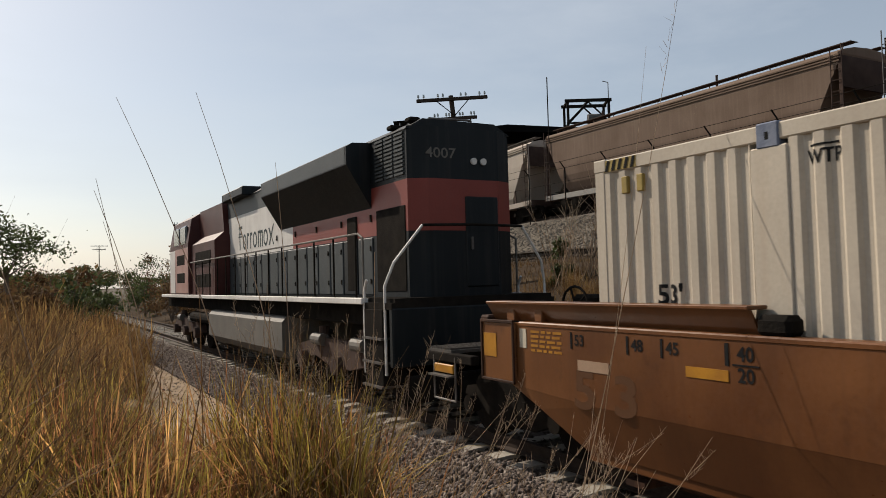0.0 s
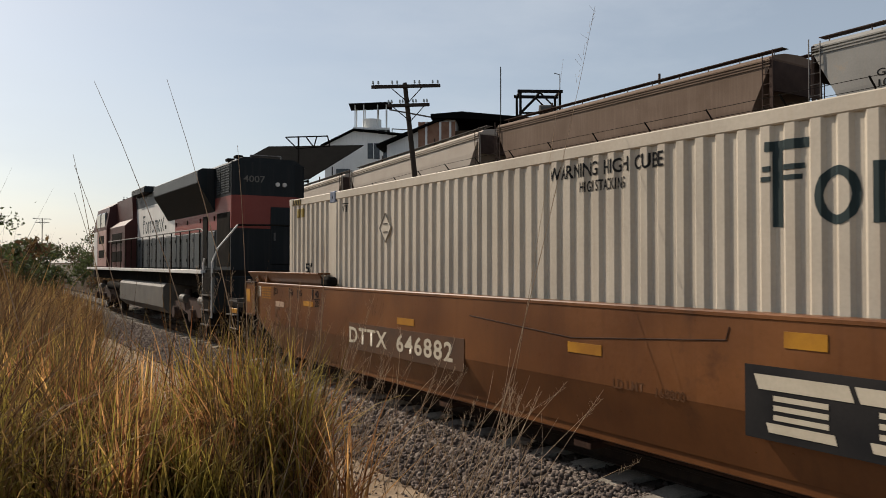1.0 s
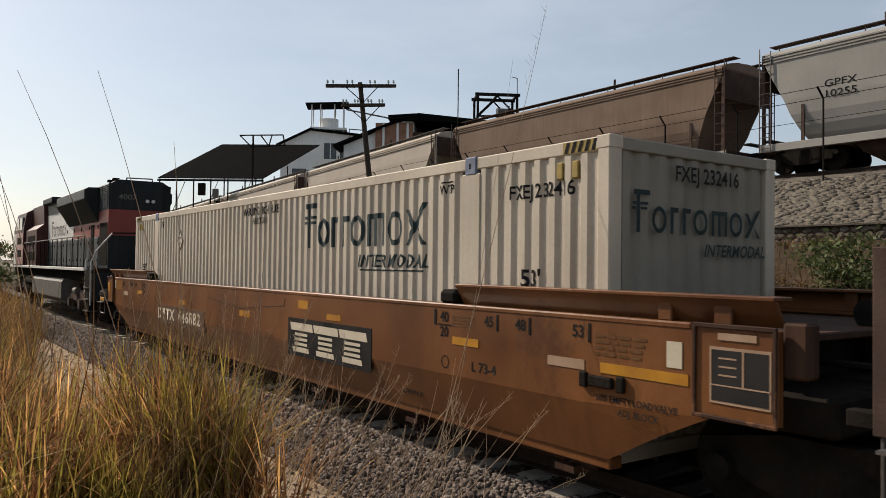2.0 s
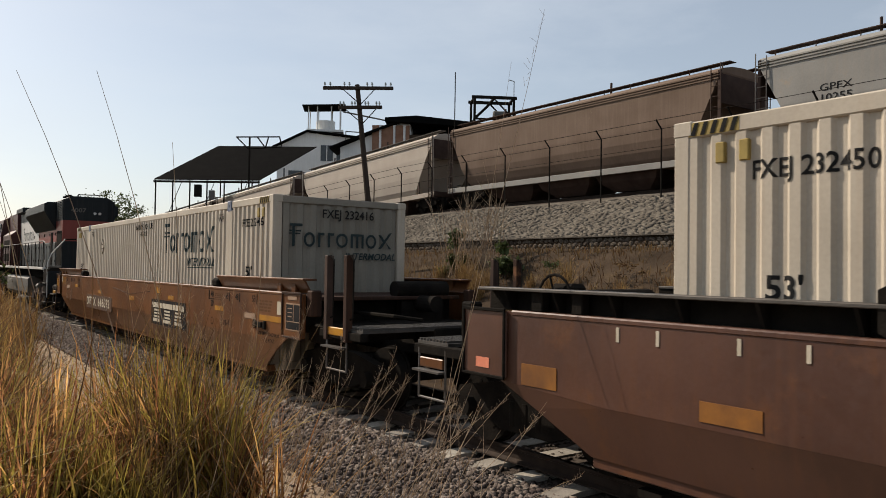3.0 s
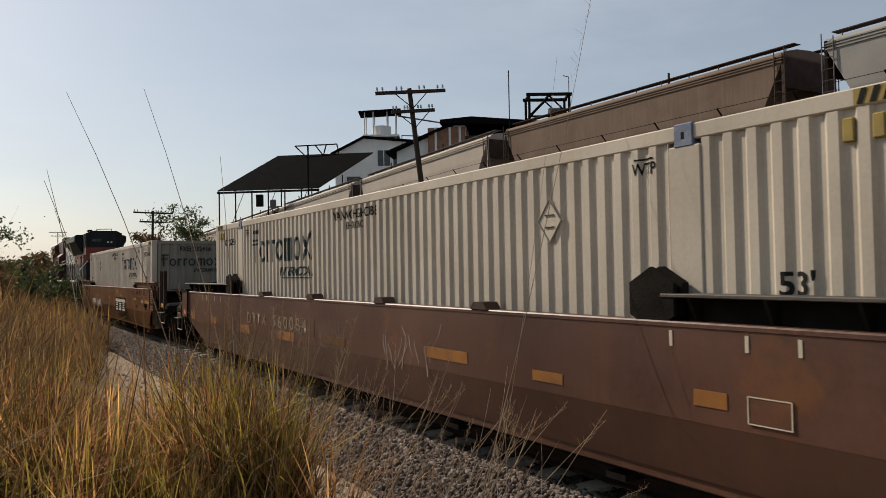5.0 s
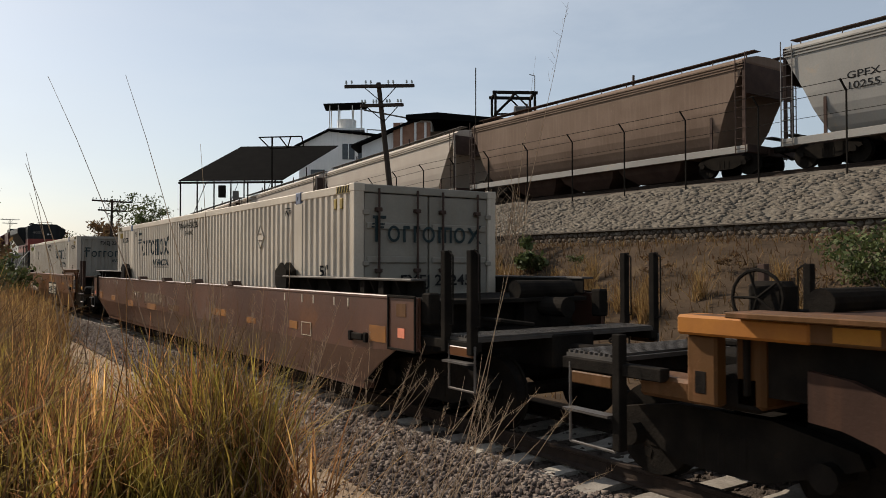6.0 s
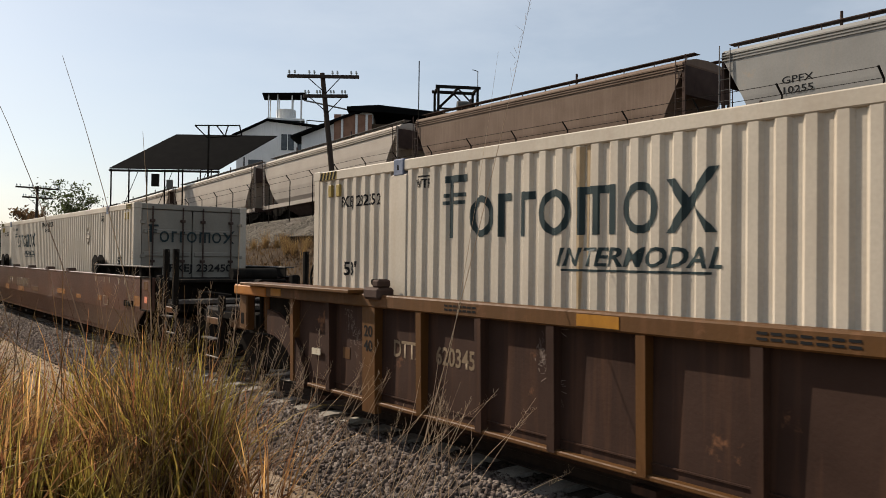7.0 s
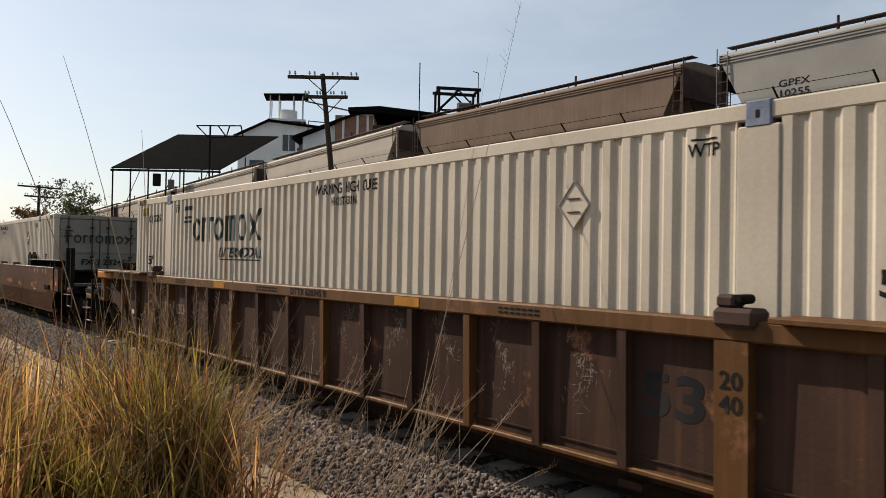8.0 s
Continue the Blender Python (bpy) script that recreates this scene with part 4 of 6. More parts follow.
def smooth_well_car(label, m, dark, half, number, style):
    e = thing("well_car", label, "rail car", "well cars of the train")
    for sx in (-1, 1):
        side_plate(e, sx, half, m)
        for s in (-1, 1):
            end_box(e, sx, s, half, m, dark)
            deck_shelf(e, sx, s, 6.15, 10.15 if style == 2 else 9.75, m, STEEL if style == 2 else m)
            part("stake_lug", box(sx * 1.40, s * 9.25, 1.55, sx * 1.50, s * 9.40, 1.74, bevel=0.01), STEEL if style == 2 else m, e)
            part("stake_lug", box(sx * 1.40, s * 8.75, 1.55, sx * 1.50, s * 8.88, 1.74, bevel=0.01), STEEL if style == 2 else m, e)
            if style == 2:
                hexa = [(s * 6.05 + 0.30 * math.cos(a) * 0.9, 1.72 + 0.26 * math.sin(a)) for a in [radians(60 * i + 30) for i in range(6)]]
                part("guide_gusset", prism(hexa, "x", sx * 1.36, sx * 1.44), STEEL, e, "dark six-sided container guide")
                part("guide_gusset", prism(hexa, "x", sx * 1.50, sx * 1.54), STEEL, e, "dark six-sided container guide")
            else:
                part("guide_block", box(sx * 1.33, s * 5.82, 1.54, sx * 1.52, s * 6.12, 1.70, bevel=0.04), STEEL, e)
            # the end wing beyond the framed panel
            part("end_wing", box(sx * 1.34, s * (half - 0.02), 1.22, sx * 1.50, s * (half + 0.16), 1.60, bevel=0.02), dark, e)
        if style == 2:
            for y in (-3.6, -1.2, 1.3, 3.8):
                part("side_clip", prism([(y - 0.16, 1.552), (y + 0.16, 1.552), (y + 0.09, 1.63), (y - 0.09, 1.63)], "x", sx * 1.38, sx * 1.57), HOP_DARK, e)
    well_floor(e, half, dark)
    part("end_bulkhead", box(-1.33, half - 1.9, 0.2, 1.33, half - 1.86, 1.5), dark, e)
    part("end_bulkhead", box(-1.33, -half + 1.86, 0.2, 1.33, -half + 1.9, 1.5), dark, e)
    for s in (-1, 1):
        part("top_deck", box(-1.30, s * (half - 1.86), 1.44, 1.30, s * (half - 0.05), 1.50, bevel=0.01), dark, e)
        if style == 1:
            ends = ((), (10.6, 11.15, 0.5, 0.84)) if s > 0 else (((10.42, 2.10, HOP_DARK), (10.97, 2.10, RUST)), (10.42, 10.97, 0.56, 1.02))
        else:
            ends = ((), (10.75, 11.25, 0.5, 0.84)) if s > 0 else (((10.80, 2.10, STEEL), (11.30, 2.10, STEEL)), (10.87, 11.36, 0.55, 0.92))
        end_platform(e, s, half - 0.4, *ends, YELLOW if style == 1 else TAN, wheel=(s > 0))
    return e


def build_car_one():
    e = smooth_well_car("tan painted single-unit well car with smooth sides", TAN, RUST, 9.80, "", 1)
    part("number_panel", box(-1.556, 1.80, 0.64, -1.548, 4.94, 1.03), NUMBER_PANEL, e)
    for word, y in (("DTTX", 4.33), ("646882", 2.74)):
        part("reporting_mark", on_side(lettering(word, 0.235, 0, 1.27, 0.007, 1.16), y, 0.835, None, (), -1.556), CREAM_MARK, e, "cream painted reporting marks")
    p = part("logo_panel", box(-1.556, -4.45, 0.62, -1.548, -2.0, 1.165), PANEL_DARK, e, "dark panel with a cream company mark of plain shapes")
    bm = bmesh.new()
    for x in (-0.98, -0.22, 0.54):
        flat_poly(bm, [(x - 0.10, 0.10), (x + 0.62, 0.10), (x + 0.58, 0.21), (x - 0.14, 0.21)])
        flat_poly(bm, [(x - 0.02, -0.21), (x + 0.50, -0.21), (x + 0.48, -0.14), (x - 0.04, -0.14)])
        for k in range(3):
            flat_poly(bm, [(x + 0.02, -0.115 + 0.07 * k), (x + 0.44, -0.115 + 0.07 * k), (x + 0.44, -0.075 + 0.07 * k), (x + 0.02, -0.075 + 0.07 * k)])
    part("company_mark", on_side(bm, -3.2, 0.89, None, (), -1.556), CREAM_MARK, p)
    for y, z, w, h in ((6.55, 1.235, 0.42, 0.085), (3.2, 1.145, 0.45, 0.09), (-0.24, 1.11, 0.46, 0.10), (-2.49, 1.37, 0.33, 0.12), (-3.44, 1.24, 0.40, 0.08), (-6.35, 1.17, 0.44, 0.08), (-8.64, 1.12, 0.87, 0.085)):
        patch(e, y, z, w, h, YELLOW)
    patch(e, 9.62, 1.28, 0.26, 0.26, YELLOW, x=-1.585)
    patch(e, 7.9, 1.17, 0.44, 0.10, PALE_TAN, "stencil_patch")
    patch(e, -7.8, 1.12, 0.45, 0.085, PALE_TAN, "stencil_patch")
    patch(e, 9.02, 1.38, 0.12, 0.20, CREAM_MARK, "data_label")
    patch(e, -8.95, 1.30, 0.14, 0.2, CREAM_MARK, "data_label")
    q = patch(e, -9.52, 1.20, 0.475, 0.40, PALE_TAN, "data_plate", -1.585, 0.008)
    part("plate_face", box(-1.596, -9.74, 1.02, -1.590, -9.30, 1.38), PANEL_DARK, q)
    for z in (1.13,):
        part("plate_line", box(-1.599, -9.75, z - 0.005, -1.594, -9.29, z + 0.005), PALE_TAN, q)
    part("plate_line", box(-1.599, -9.56, 1.13, -1.594, -9.545, 1.38), PALE_TAN, q)
    for k in range(3):
        part("plate_bar", box(-1.599, -9.50, 1.316 - 0.06 * k, -1.594, -9.36, 1.328 - 0.06 * k), PALE_TAN, q)
    patch(e, -9.5, 1.475, 0.30, 0.05, PALE_TAN, "data_label", -1.585, 0.008)
    for w, y in (("53", 8.09), ("48", 7.31), ("45", 6.9), ("45", -6.73), ("48", -7.2), ("53", -7.95)):
        part("length_mark", on_side(lettering(w, 0.105, 0, 1.0, 0.003), y, 1.40, None, (), -1.55), DARK_MARK, e)
        patch(e, y + (0.12 if y > 0 else -0.13), 1.40, 0.025, 0.16, DARK_MARK, "length_bar")
    for y in (6.18, -5.98):
        part("length_mark", on_side(lettering("40", 0.11, 0, 1.0, 0.003), y, 1.405, None, (), -1.55), DARK_MARK, e)
        part("length_mark", on_side(lettering("20", 0.11, 0, 1.0, 0.003), y, 1.245, None, (), -1.55), DARK_MARK, e)
        patch(e, y, 1.325, 0.24, 0.012, DARK_MARK, "length_bar")
        patch(e, y + 0.17, 1.40, 0.035, 0.17, DARK_MARK, "length_bar")
    for word, y, z in (("LD LMT", -0.80, 0.83), ("168800", -1.27, 0.815)):
        part("painted_mark", on_side(lettering(word, 0.085, 0, 0.95, 0.001), y, z, None, (), -1.55), FADED, e)
    part("painted_mark", on_side(lettering("L 73-4", 0.10, 0, 1.1, 0.002), -6.65, 0.925, None, (), -1.55), DARK_MARK, e)
    part("painted_mark", on_side(lettering("GWF13", 0.08, 0, 1.2, 0.002), -5.25, 0.50, None, (), -1.468), DARK_MARK, e)
    notice(e, 8.62, 1.36, 0.52, 0.24, 5, YELLOW)
    notice(e, -8.42, 1.31, 0.54, 0.2, 4, SILL)
    notice(e, -6.32, 1.375, 0.40, 0.13, 4, SILL)
    for word, y, z in (("50%", -8.22, 0.87), ("EMPTY", -8.42, 0.87), ("LOAD", -8.65, 0.87), ("VALVE", -8.87, 0.87), ("ADJ", -8.46, 0.775), ("BLOCK", -8.68, 0.775)):
        part("painted_notice", on_side(lettering(word, 0.055, 0, 1.0, 0.001), y, z, None, (), -1.55), DARK_MARK, e)
    bm = bmesh.new()
    flat_ring(bm, 0, 0, 0.07, 0.07, 0.012)
    part("round_mark", on_side(bm, -6.0, 0.93, None, (), -1.55), DARK_MARK, e)
    for word, y in (("5", 8.03), ("3", 7.47)):
        part("faded_number", on_side(lettering(word, 0.36, 0, 1.4, 0.012), y, 0.92, None, (), -1.55, 0.002), FADED, e, "faded painted length number")
    part("weld_line", pipe([(-1.551, 1.69, 1.315), (-1.551, -0.06, 1.20), (-1.551, -1.83, 1.325), (-1.551, -1.86, 1.43)], 0.006), RUST, e)
    scrawl(e, 4.3, 1.34, 0.32, 5, SILL, 6)
    b = part("valve_box", box(-1.60, -8.36, 0.96, -1.55, -8.10, 1.05, bevel=0.01), STEEL, e)
    for y in (-8.44, -8.03):
        part("valve_bracket", box(-1.59, y - 0.04, 0.94, -1.55, y + 0.04, 1.07, bevel=0.01), STEEL, b)
    return e


def build_car_two():
    e = smooth_well_car("maroon-brown weathered well car with smooth sides", MAROON, STEEL, 10.32, "", 2)
    for word, y in (("DTTX", 4.12), ("560084", 2.33)):
        part("reporting_mark", on_side(lettering(word, 0.225, 0, 1.18 if word == "DTTX" else 1.42, 0.006, 1.36), y, 1.09, None, (), -1.556), FADED_CREAM, e, "cream painted reporting marks")
    for y, z, w, h in ((9.23, 0.965, 0.46, 0.20), (7.27, 0.925, 0.5, 0.15), (4.9, 0.86, 0.65, 0.16), (2.5, 0.87, 0.85, 0.15), (0.4, 0.93, 0.9, 0.13), (-2.9, 1.0, 0.9, 0.13), (-6.62, 0.99, 0.30, 0.12), (-4.73, 0.945, 0.45, 0.10), (-9.33, 1.045, 0.43, 0.21)):
        patch(e, y, z, w, h, FADED_YELLOW if y != 0.4 else SILL)
    part("number_panel", box(-1.554, 1.15, 0.93, -1.549, 3.3, 1.21), NUMBER_PANEL, e, "dark faded number panel")
    patch(e, -9.98, 1.10, 0.16, 0.12, mat_salmon(), "reflector", -1.585)
    patch(e, -9.98, 1.38, 0.22, 0.16, SILL, "stencil_patch", -1.585)
    patch(e, 10.0, 1.02, 0.2, 0.1, mat_salmon(), "reflector", -1.585)
    q = patch(e, -7.12, 0.96, 0.34, 0.2, MAROON, "data_plate", -1.55, 0.008)
    for a in (0.86, 1.05):
        part("plate_line", box(-1.562, -7.29, a, -1.556, -6.95, a + 0.008), CREAM_MARK, q)
    for a in (-7.29, -6.95):
        part("plate_line", box(-1.562, a - 0.005, 0.86, -1.556, a + 0.005, 1.058), CREAM_MARK, q)
    for y in (8.3, 7.9, 7.2, 6.7, -6.26, -6.95, -7.36, -8.07, -8.5):
        patch(e, y, 1.42, 0.03, 0.12, CREAM_MARK, "length_bar")
    scrawl(e, 1.05, 1.02, 0.50, 11, WHITE_MARK, 10)
    scrawl(e, -1.2, 0.98, 0.70, 12, WHITE_MARK, 10)
    b = part("valve_box", box(-1.60, -8.98, 0.93, -1.55, -8.68, 1.02, bevel=0.01), STEEL, e)
    for y in (-9.05, -8.62):
        part("valve_bracket", box(-1.60, y - 0.04, 0.91, -1.55, y + 0.04, 1.04, bevel=0.01), STEEL, b)
    return e


SALMON = []


def mat_salmon():
    if not SALMON:
        SALMON.append(mat("salmon_reflector", (0.72, 0.25, 0.15), (0.6, 0.2, 0.12), 4, 0.5, 0, 0.02))
    return SALMON[0]


def build_car_three():
    """A well car with a boxed top sill, pressed ribs and recessed panels."""
    e = thing("well_car", "rusty brown ribbed well car with a yellow-brown top sill", "rail car", "well cars of the train")
    half = 9.86
    for sx in (-1, 1):
        part("top_sill", box(sx * 1.36, -half, 1.405, sx * 1.565, half, 1.555, bevel=0.015), SILL, e, "yellow-brown boxed top sill")
        # recessed panel with the bogie arches cut at its ends
        bm = bmesh.new()
        top = [(half - 1.6, 1.40), (-half + 1.6, 1.40)]
        left = [(-half + 1.6, 0.90)] + [(-(half - 1.30) + 0.75 * math.cos(radians(a)), 0.30 + 0.65 * math.sin(radians(a))) for a in (60, 30, 0)]
        right = [(y * -1, z) for y, z in left][::-1]
        poly = top + left + right
        add_prism(bm, poly, "x", sx * 1.42, sx * 1.445)
        part("side_panel", bm, RUST, e)
        part("bottom_sill", box(sx * 1.40, -half + 2.1, 0.28, sx * 1.52, half - 2.1, 0.325, bevel=0.01), SILL, e)
        part("panel_ledge", box(sx * 1.43, -half + 2.1, 0.40, sx * 1.462, half - 2.1, 0.413), RUST, e)
        ys = [8.16, 7.21] + [6.26 - 0.9508 * k for k in range(1, 13)] + [-7.05, -8.0]
        for y in ys:
            w = 0.045
            poly = [(sx * 1.445, 1.405), (sx * 1.555, 1.405), (sx * 1.53, 0.30), (sx * 1.445, 0.30)]
            part("rib", prism(poly, "y", y - w, y + w), SILL if int(y * 1.05 + 20) % 3 == 1 else RUST, e)
        for y in (6.26, -6.10):
            part("wide_rib", prism([(sx * 1.445, 1.405), (sx * 1.56, 1.405), (sx * 1.54, 0.18), (sx * 1.445, 0.18)], "y", y - 0.13, y + 0.13), SILL, e, "yellow-brown wide rib with length numbers")
            if sx < 0:
                for wd, z in (("20", 1.12), ("40", 0.95)):
                    bm = lettering(wd, 0.13, 0, 1.0, 0.003)
                    on_side(bm, y, z, None, (), -1.55)
                    for v in bm.verts:
                        v.co.x = -(1.56 - (1.405 - v.co.z) / 1.225 * 0.02) - 0.004
                    part("length_mark", bm, DARK_MARK, e)
        for s in (-1, 1):
            part("deck_plate", box(sx * 1.30, s * 6.45, 1.556, sx * 1.72, s * 9.45, 1.60, bevel=0.008), SILL, e)
            part("corner_beam", box(sx * 1.28, s * 8.9, 1.40, sx * 1.58, s * 9.98, 1.552, bevel=0.02), BEAM, e)
            # Added dark sheet for the shaded void between deck and bogie arch.
            part("inner_plate", box(sx * 1.20, s * 8.2, 0.95, sx * 1.25, s * 9.6, 1.40), STEEL, e)
            cy, ring = 8.95, []
            for a in range(0, 91, 15):
                ring.append((s * (cy - 0.90 * math.cos(radians(a))), 0.22 + 0.66 * math.sin(radians(a))))
            for a in range(90, -1, -15):
                ring.append((s * (cy - 1.12 * math.cos(radians(a))), 0.25 + 0.97 * math.sin(radians(a))))
            part("arch_plate", prism(ring, "x", sx * 1.46, sx * 1.52), RUST, e, "curved plate over the bogie")
            k = part("end_bracket", box(sx * 1.36, s * 9.68, 0.86, sx * 1.50, s * 9.95, 1.40, bevel=0.02), SILL, e, "yellow-brown end bracket with a slot")
            part("slot", box(sx * 1.495, s * 9.77, 0.95, sx * 1.504, s * 9.87, 1.12, bevel=0.003), STEEL, k)
            part("push_block", box(sx * 1.05, s * 9.95, 0.84, sx * 1.42, s * 10.5, 1.02, bevel=0.03), SILL, e)
            b = part("lashing_block", box(sx * 1.38, s * 5.98, 1.50, sx * 1.62, s * 6.30, 1.64, bevel=0.03), HOP_DARK, e, "rusty cast container lock")
            part("lock_head", box(sx * 1.42, s * 6.0, 1.64, sx * 1.60, s * 6.14, 1.73, bevel=0.02), HOP_DARK, b)
            part("lock_pin", rod((sx * 1.38, s * 6.15, 1.70), (sx * 1.58, s * 6.15, 1.70), 0.035, 10), STEEL, b)
    well_floor(e, half, RUST)
    for s in (-1, 1):
        part("end_bulkhead", box(-1.33, s * (half - 1.95) - 0.02, 0.2, 1.33, s * (half - 1.95) + 0.02, 1.45), RUST, e)
        part("top_deck", box(-1.29, s * (half - 1.95), 1.46, 1.29, s * (half - 0.05), 1.52, bevel=0.01), RUST, e)
        part("end_sill", box(-1.3, s * (half - 0.45), 0.85, 1.3, s * (half - 0.2), 1.40, bevel=0.03), SILL, e)
        end_platform(e, s, half - 0.3, ((10.66, 1.95, STEEL), (11.2, 1.95, HOP_DARK)), (10.70, 11.25, 0.32, 0.86), SILL, wheel=(s > 0), near_top=1.34)
    for y, w in ((-2.26, 0.45), (8.6, 0.3), (2.87, 0.44)):
        patch(e, y, 1.48, w, 0.10, YELLOW, x=-1.565)
    for y, w in ((4.6, 0.5), (1.15, 0.7), (-4.0, 0.55)):
        bm = bmesh.new()
        for k in range(2):
            for i in range(7):
                x = -w / 2 + i * w / 7
                flat_poly(bm, [(x, 0.012 - 0.04 * k), (x + w / 9, 0.012 - 0.04 * k), (x + w / 9, 0.032 - 0.04 * k), (x, 0.032 - 0.04 * k)])
        part("notice", on_side(bm, y, 1.48, None, (), -1.565), DARK_MARK, e)
    part("reporting_mark", on_side(lettering("DTTX 620345 B", 0.085, 0, 1.2, 0.003), -0.05 + 0.0, 1.48, None, (), -1.565), DARK_MARK, e)
    for word, y in (("DTTX", 5.62), ("620345", 4.81)):
        part("reporting_mark", on_side(lettering(word, 0.19, 0, 0.80, 0.005), y, 0.95, None, (), -1.445), FADED_CREAM, e, "cream faded reporting marks")
    part("faded_number", on_side(lettering("53", 0.34, 0, 1.3, 0.012), -5.56, 0.90, None, (), -1.445, 0.003), PANEL_DARK, e, "faded painted length number")
    for y, z, s_ in ((6.75, 1.05, 3), (3.5, 1.0, 4), (-0.85, 1.12, 6), (-1.85, 1.10, 7), (-3.66, 0.98, 9), (-4.62, 0.98, 8), (-2.8, 1.15, 10)):
        rng = random.Random(s_)
        bm = bmesh.new()
        for k in range(90):
            cz = rng.gauss(0, 0.17)
            cx = rng.gauss(0, 0.06) + 0.10 * math.sin(cz * 9 + s_)
            a, L, w = rng.uniform(0.9, 2.3) if k % 3 else rng.uniform(-0.6, 0.6), rng.uniform(0.02, 0.09), rng.uniform(0.001, 0.004)
            dx, dz = math.cos(a) * L, math.sin(a) * L
            flat_poly(bm, [(cx, cz), (cx + dx, cz + dz), (cx + dx - w * math.sin(a) * 2, cz + dz + w), (cx - w * math.sin(a), cz + w)])
        part("paint_scrape", on_side(bm, y, z, None, (), -1.445, 0.003), WHITE_MARK, e, "whitish scraped paint")
    patch(e, 7.6, 0.75, 0.22, 0.08, CREAM_MARK, "data_label", -1.475)
    patch(e, 6.9, 0.80, 0.16, 0.14, SILL, "stencil_patch", -1.445)
    return e


# ---- the train: locomotive ----
def build_locomotive():
    e = thing("locomotive", "dark green, red and white diesel locomotive heading away", "locomotive")
    R = -11.0
    hw = 0.95
    part("underframe", box(-1.15, R + 0.25, 1.30, 1.15, 10.6, 1.66, bevel=0.02), STEEL, e)
    for sx in (-1, 1):
        part("walkway_edge", box(sx * 1.535, R + 1.2, 1.67, sx * 1.40, 9.8, 1.77, bevel=0.01), LOCO_WHITE, e, "white walkway edge strip")
    part("walkway", box(-1.42, R + 0.2, 1.70, 1.42, 10.4, 1.765), STEEL, e)
    # hood in coloured lengths
    y0 = -10.35
    spans = (("lower_hood", y0, 3.0, 1.765, 2.80, LOCO_GREEN), ("hood_band", y0, -4.6, 2.80, 3.62, LOCO_RED), ("hood_band", -4.598, 2.2, 2.80, 3.95, LOCO_WHITE), ("upper_hood", y0, -4.6, 3.62, 4.42, LOCO_GREEN), ("upper_hood", -4.598, 2.2, 3.95, 4.40, LOCO_DOOR))
    for nm, a, b, z0, z1, m in spans:
        part(nm, box(-hw, a, z0, hw, b, z1), m, e)
    part("hood_roof", prism([(-hw - 0.02, 4.40), (hw + 0.02, 4.40), (hw - 0.28, 4.58), (-hw + 0.28, 4.58)], "y", y0 - 0.03, 2.2), LOCO_GREEN, e)
    part("rear_corner", prism([(hw, y0), (hw + 0.001, y0 + 0.01), (hw - 0.30, y0 - 0.14), (-hw + 0.30, y0 - 0.14), (-hw, y0)], "z", 3.62, 4.45), LOCO_GREEN, e)
    part("rear_face", prism([(hw, y0), (hw - 0.30, y0 - 0.14), (-hw + 0.30, y0 - 0.14), (-hw, y0)], "z", 2.80, 3.62), LOCO_RED, e)
    part("rear_face", prism([(hw, y0), (hw - 0.30, y0 - 0.14), (-hw + 0.30, y0 - 0.14), (-hw, y0)], "z", 1.765, 2.80), LOCO_GREEN, e)
    d = part("rear_door", box(0.0, y0 - 0.165, 1.9, 0.62, y0 - 0.13, 3.35, bevel=0.02), LOCO_GREEN, e)
    part("door_handle", box(0.08, y0 - 0.19, 2.5, 0.12, y0 - 0.16, 2.7), BARE, d)
    for k in (0.18, 0.36):
        part("headlight", rod((k, y0 - 0.13, 3.92), (k, y0 - 0.175, 3.92), 0.055, 14), LOCO_WHITE, e, "round white headlight")
    part("road_number", on_end(lettering("4007", 0.165, 0, 1.2, 0.002), -0.42, 4.02, y0 - 0.14, 0.005), TANK_GREY, e, "white painted road number")
    # louvres by the rear corner
    for sx in (-1, 1):
        for i in range(11):
            z = 3.70 + i * 0.064
            for j in range(3):
                a = y0 + 0.10 + j * 0.38
                part("louvre", box(sx * (hw + 0.025), a, z, sx * (hw - 0.01), a + 0.32, z + 0.034), LOCO_DOOR, e)
        # radiator wings
        poly = [(sx * hw, 3.28), (sx * 1.40, 4.02), (sx * 1.40, 4.33), (sx * 1.28, 4.40), (sx * hw * 0.8, 4.42)]
        part("radiator_wing", prism(poly, "y", -8.95, -3.7), LOCO_GREEN, e, "dark overhanging radiator wing")
        part("wing_face", box(sx * 1.405, -8.9, 4.04, sx * 1.398, -3.75, 4.32), LOCO_DOOR, e)
        # doors along the hood
        n = 17
        for i in range(n):
            a = y0 + 1.35 + i * 0.69
            part("hood_door", box(sx * (hw + 0.022), a, 1.80, sx * (hw - 0.01), a + 0.63, 2.78, bevel=0.012), LOCO_DOOR if i not in (1,) else LOCO_GREEN, e)
            for z in (1.98, 2.55):
                part("door_latch", box(sx * (hw + 0.035), a + 0.05, z, sx * hw, a + 0.09, z + 0.09), STEEL, e)
            if i % 2 == 0 and i < 10:
                part("upper_latch", box(sx * (hw + 0.02), a + 0.05, 3.05, sx * hw, a + 0.10, 3.17), STEEL, e)
        part("rear_opening", box(sx * (hw + 0.012), y0 + 0.08, 1.85, sx * (hw - 0.02), y0 + 1.2, 3.22, bevel=0.02), STEEL, e, "dark intake opening")
        part("tall_door", box(sx * (hw + 0.026), y0 + 2.05, 1.85, sx * (hw - 0.02), y0 + 2.5, 3.2, bevel=0.02), STEEL, e)
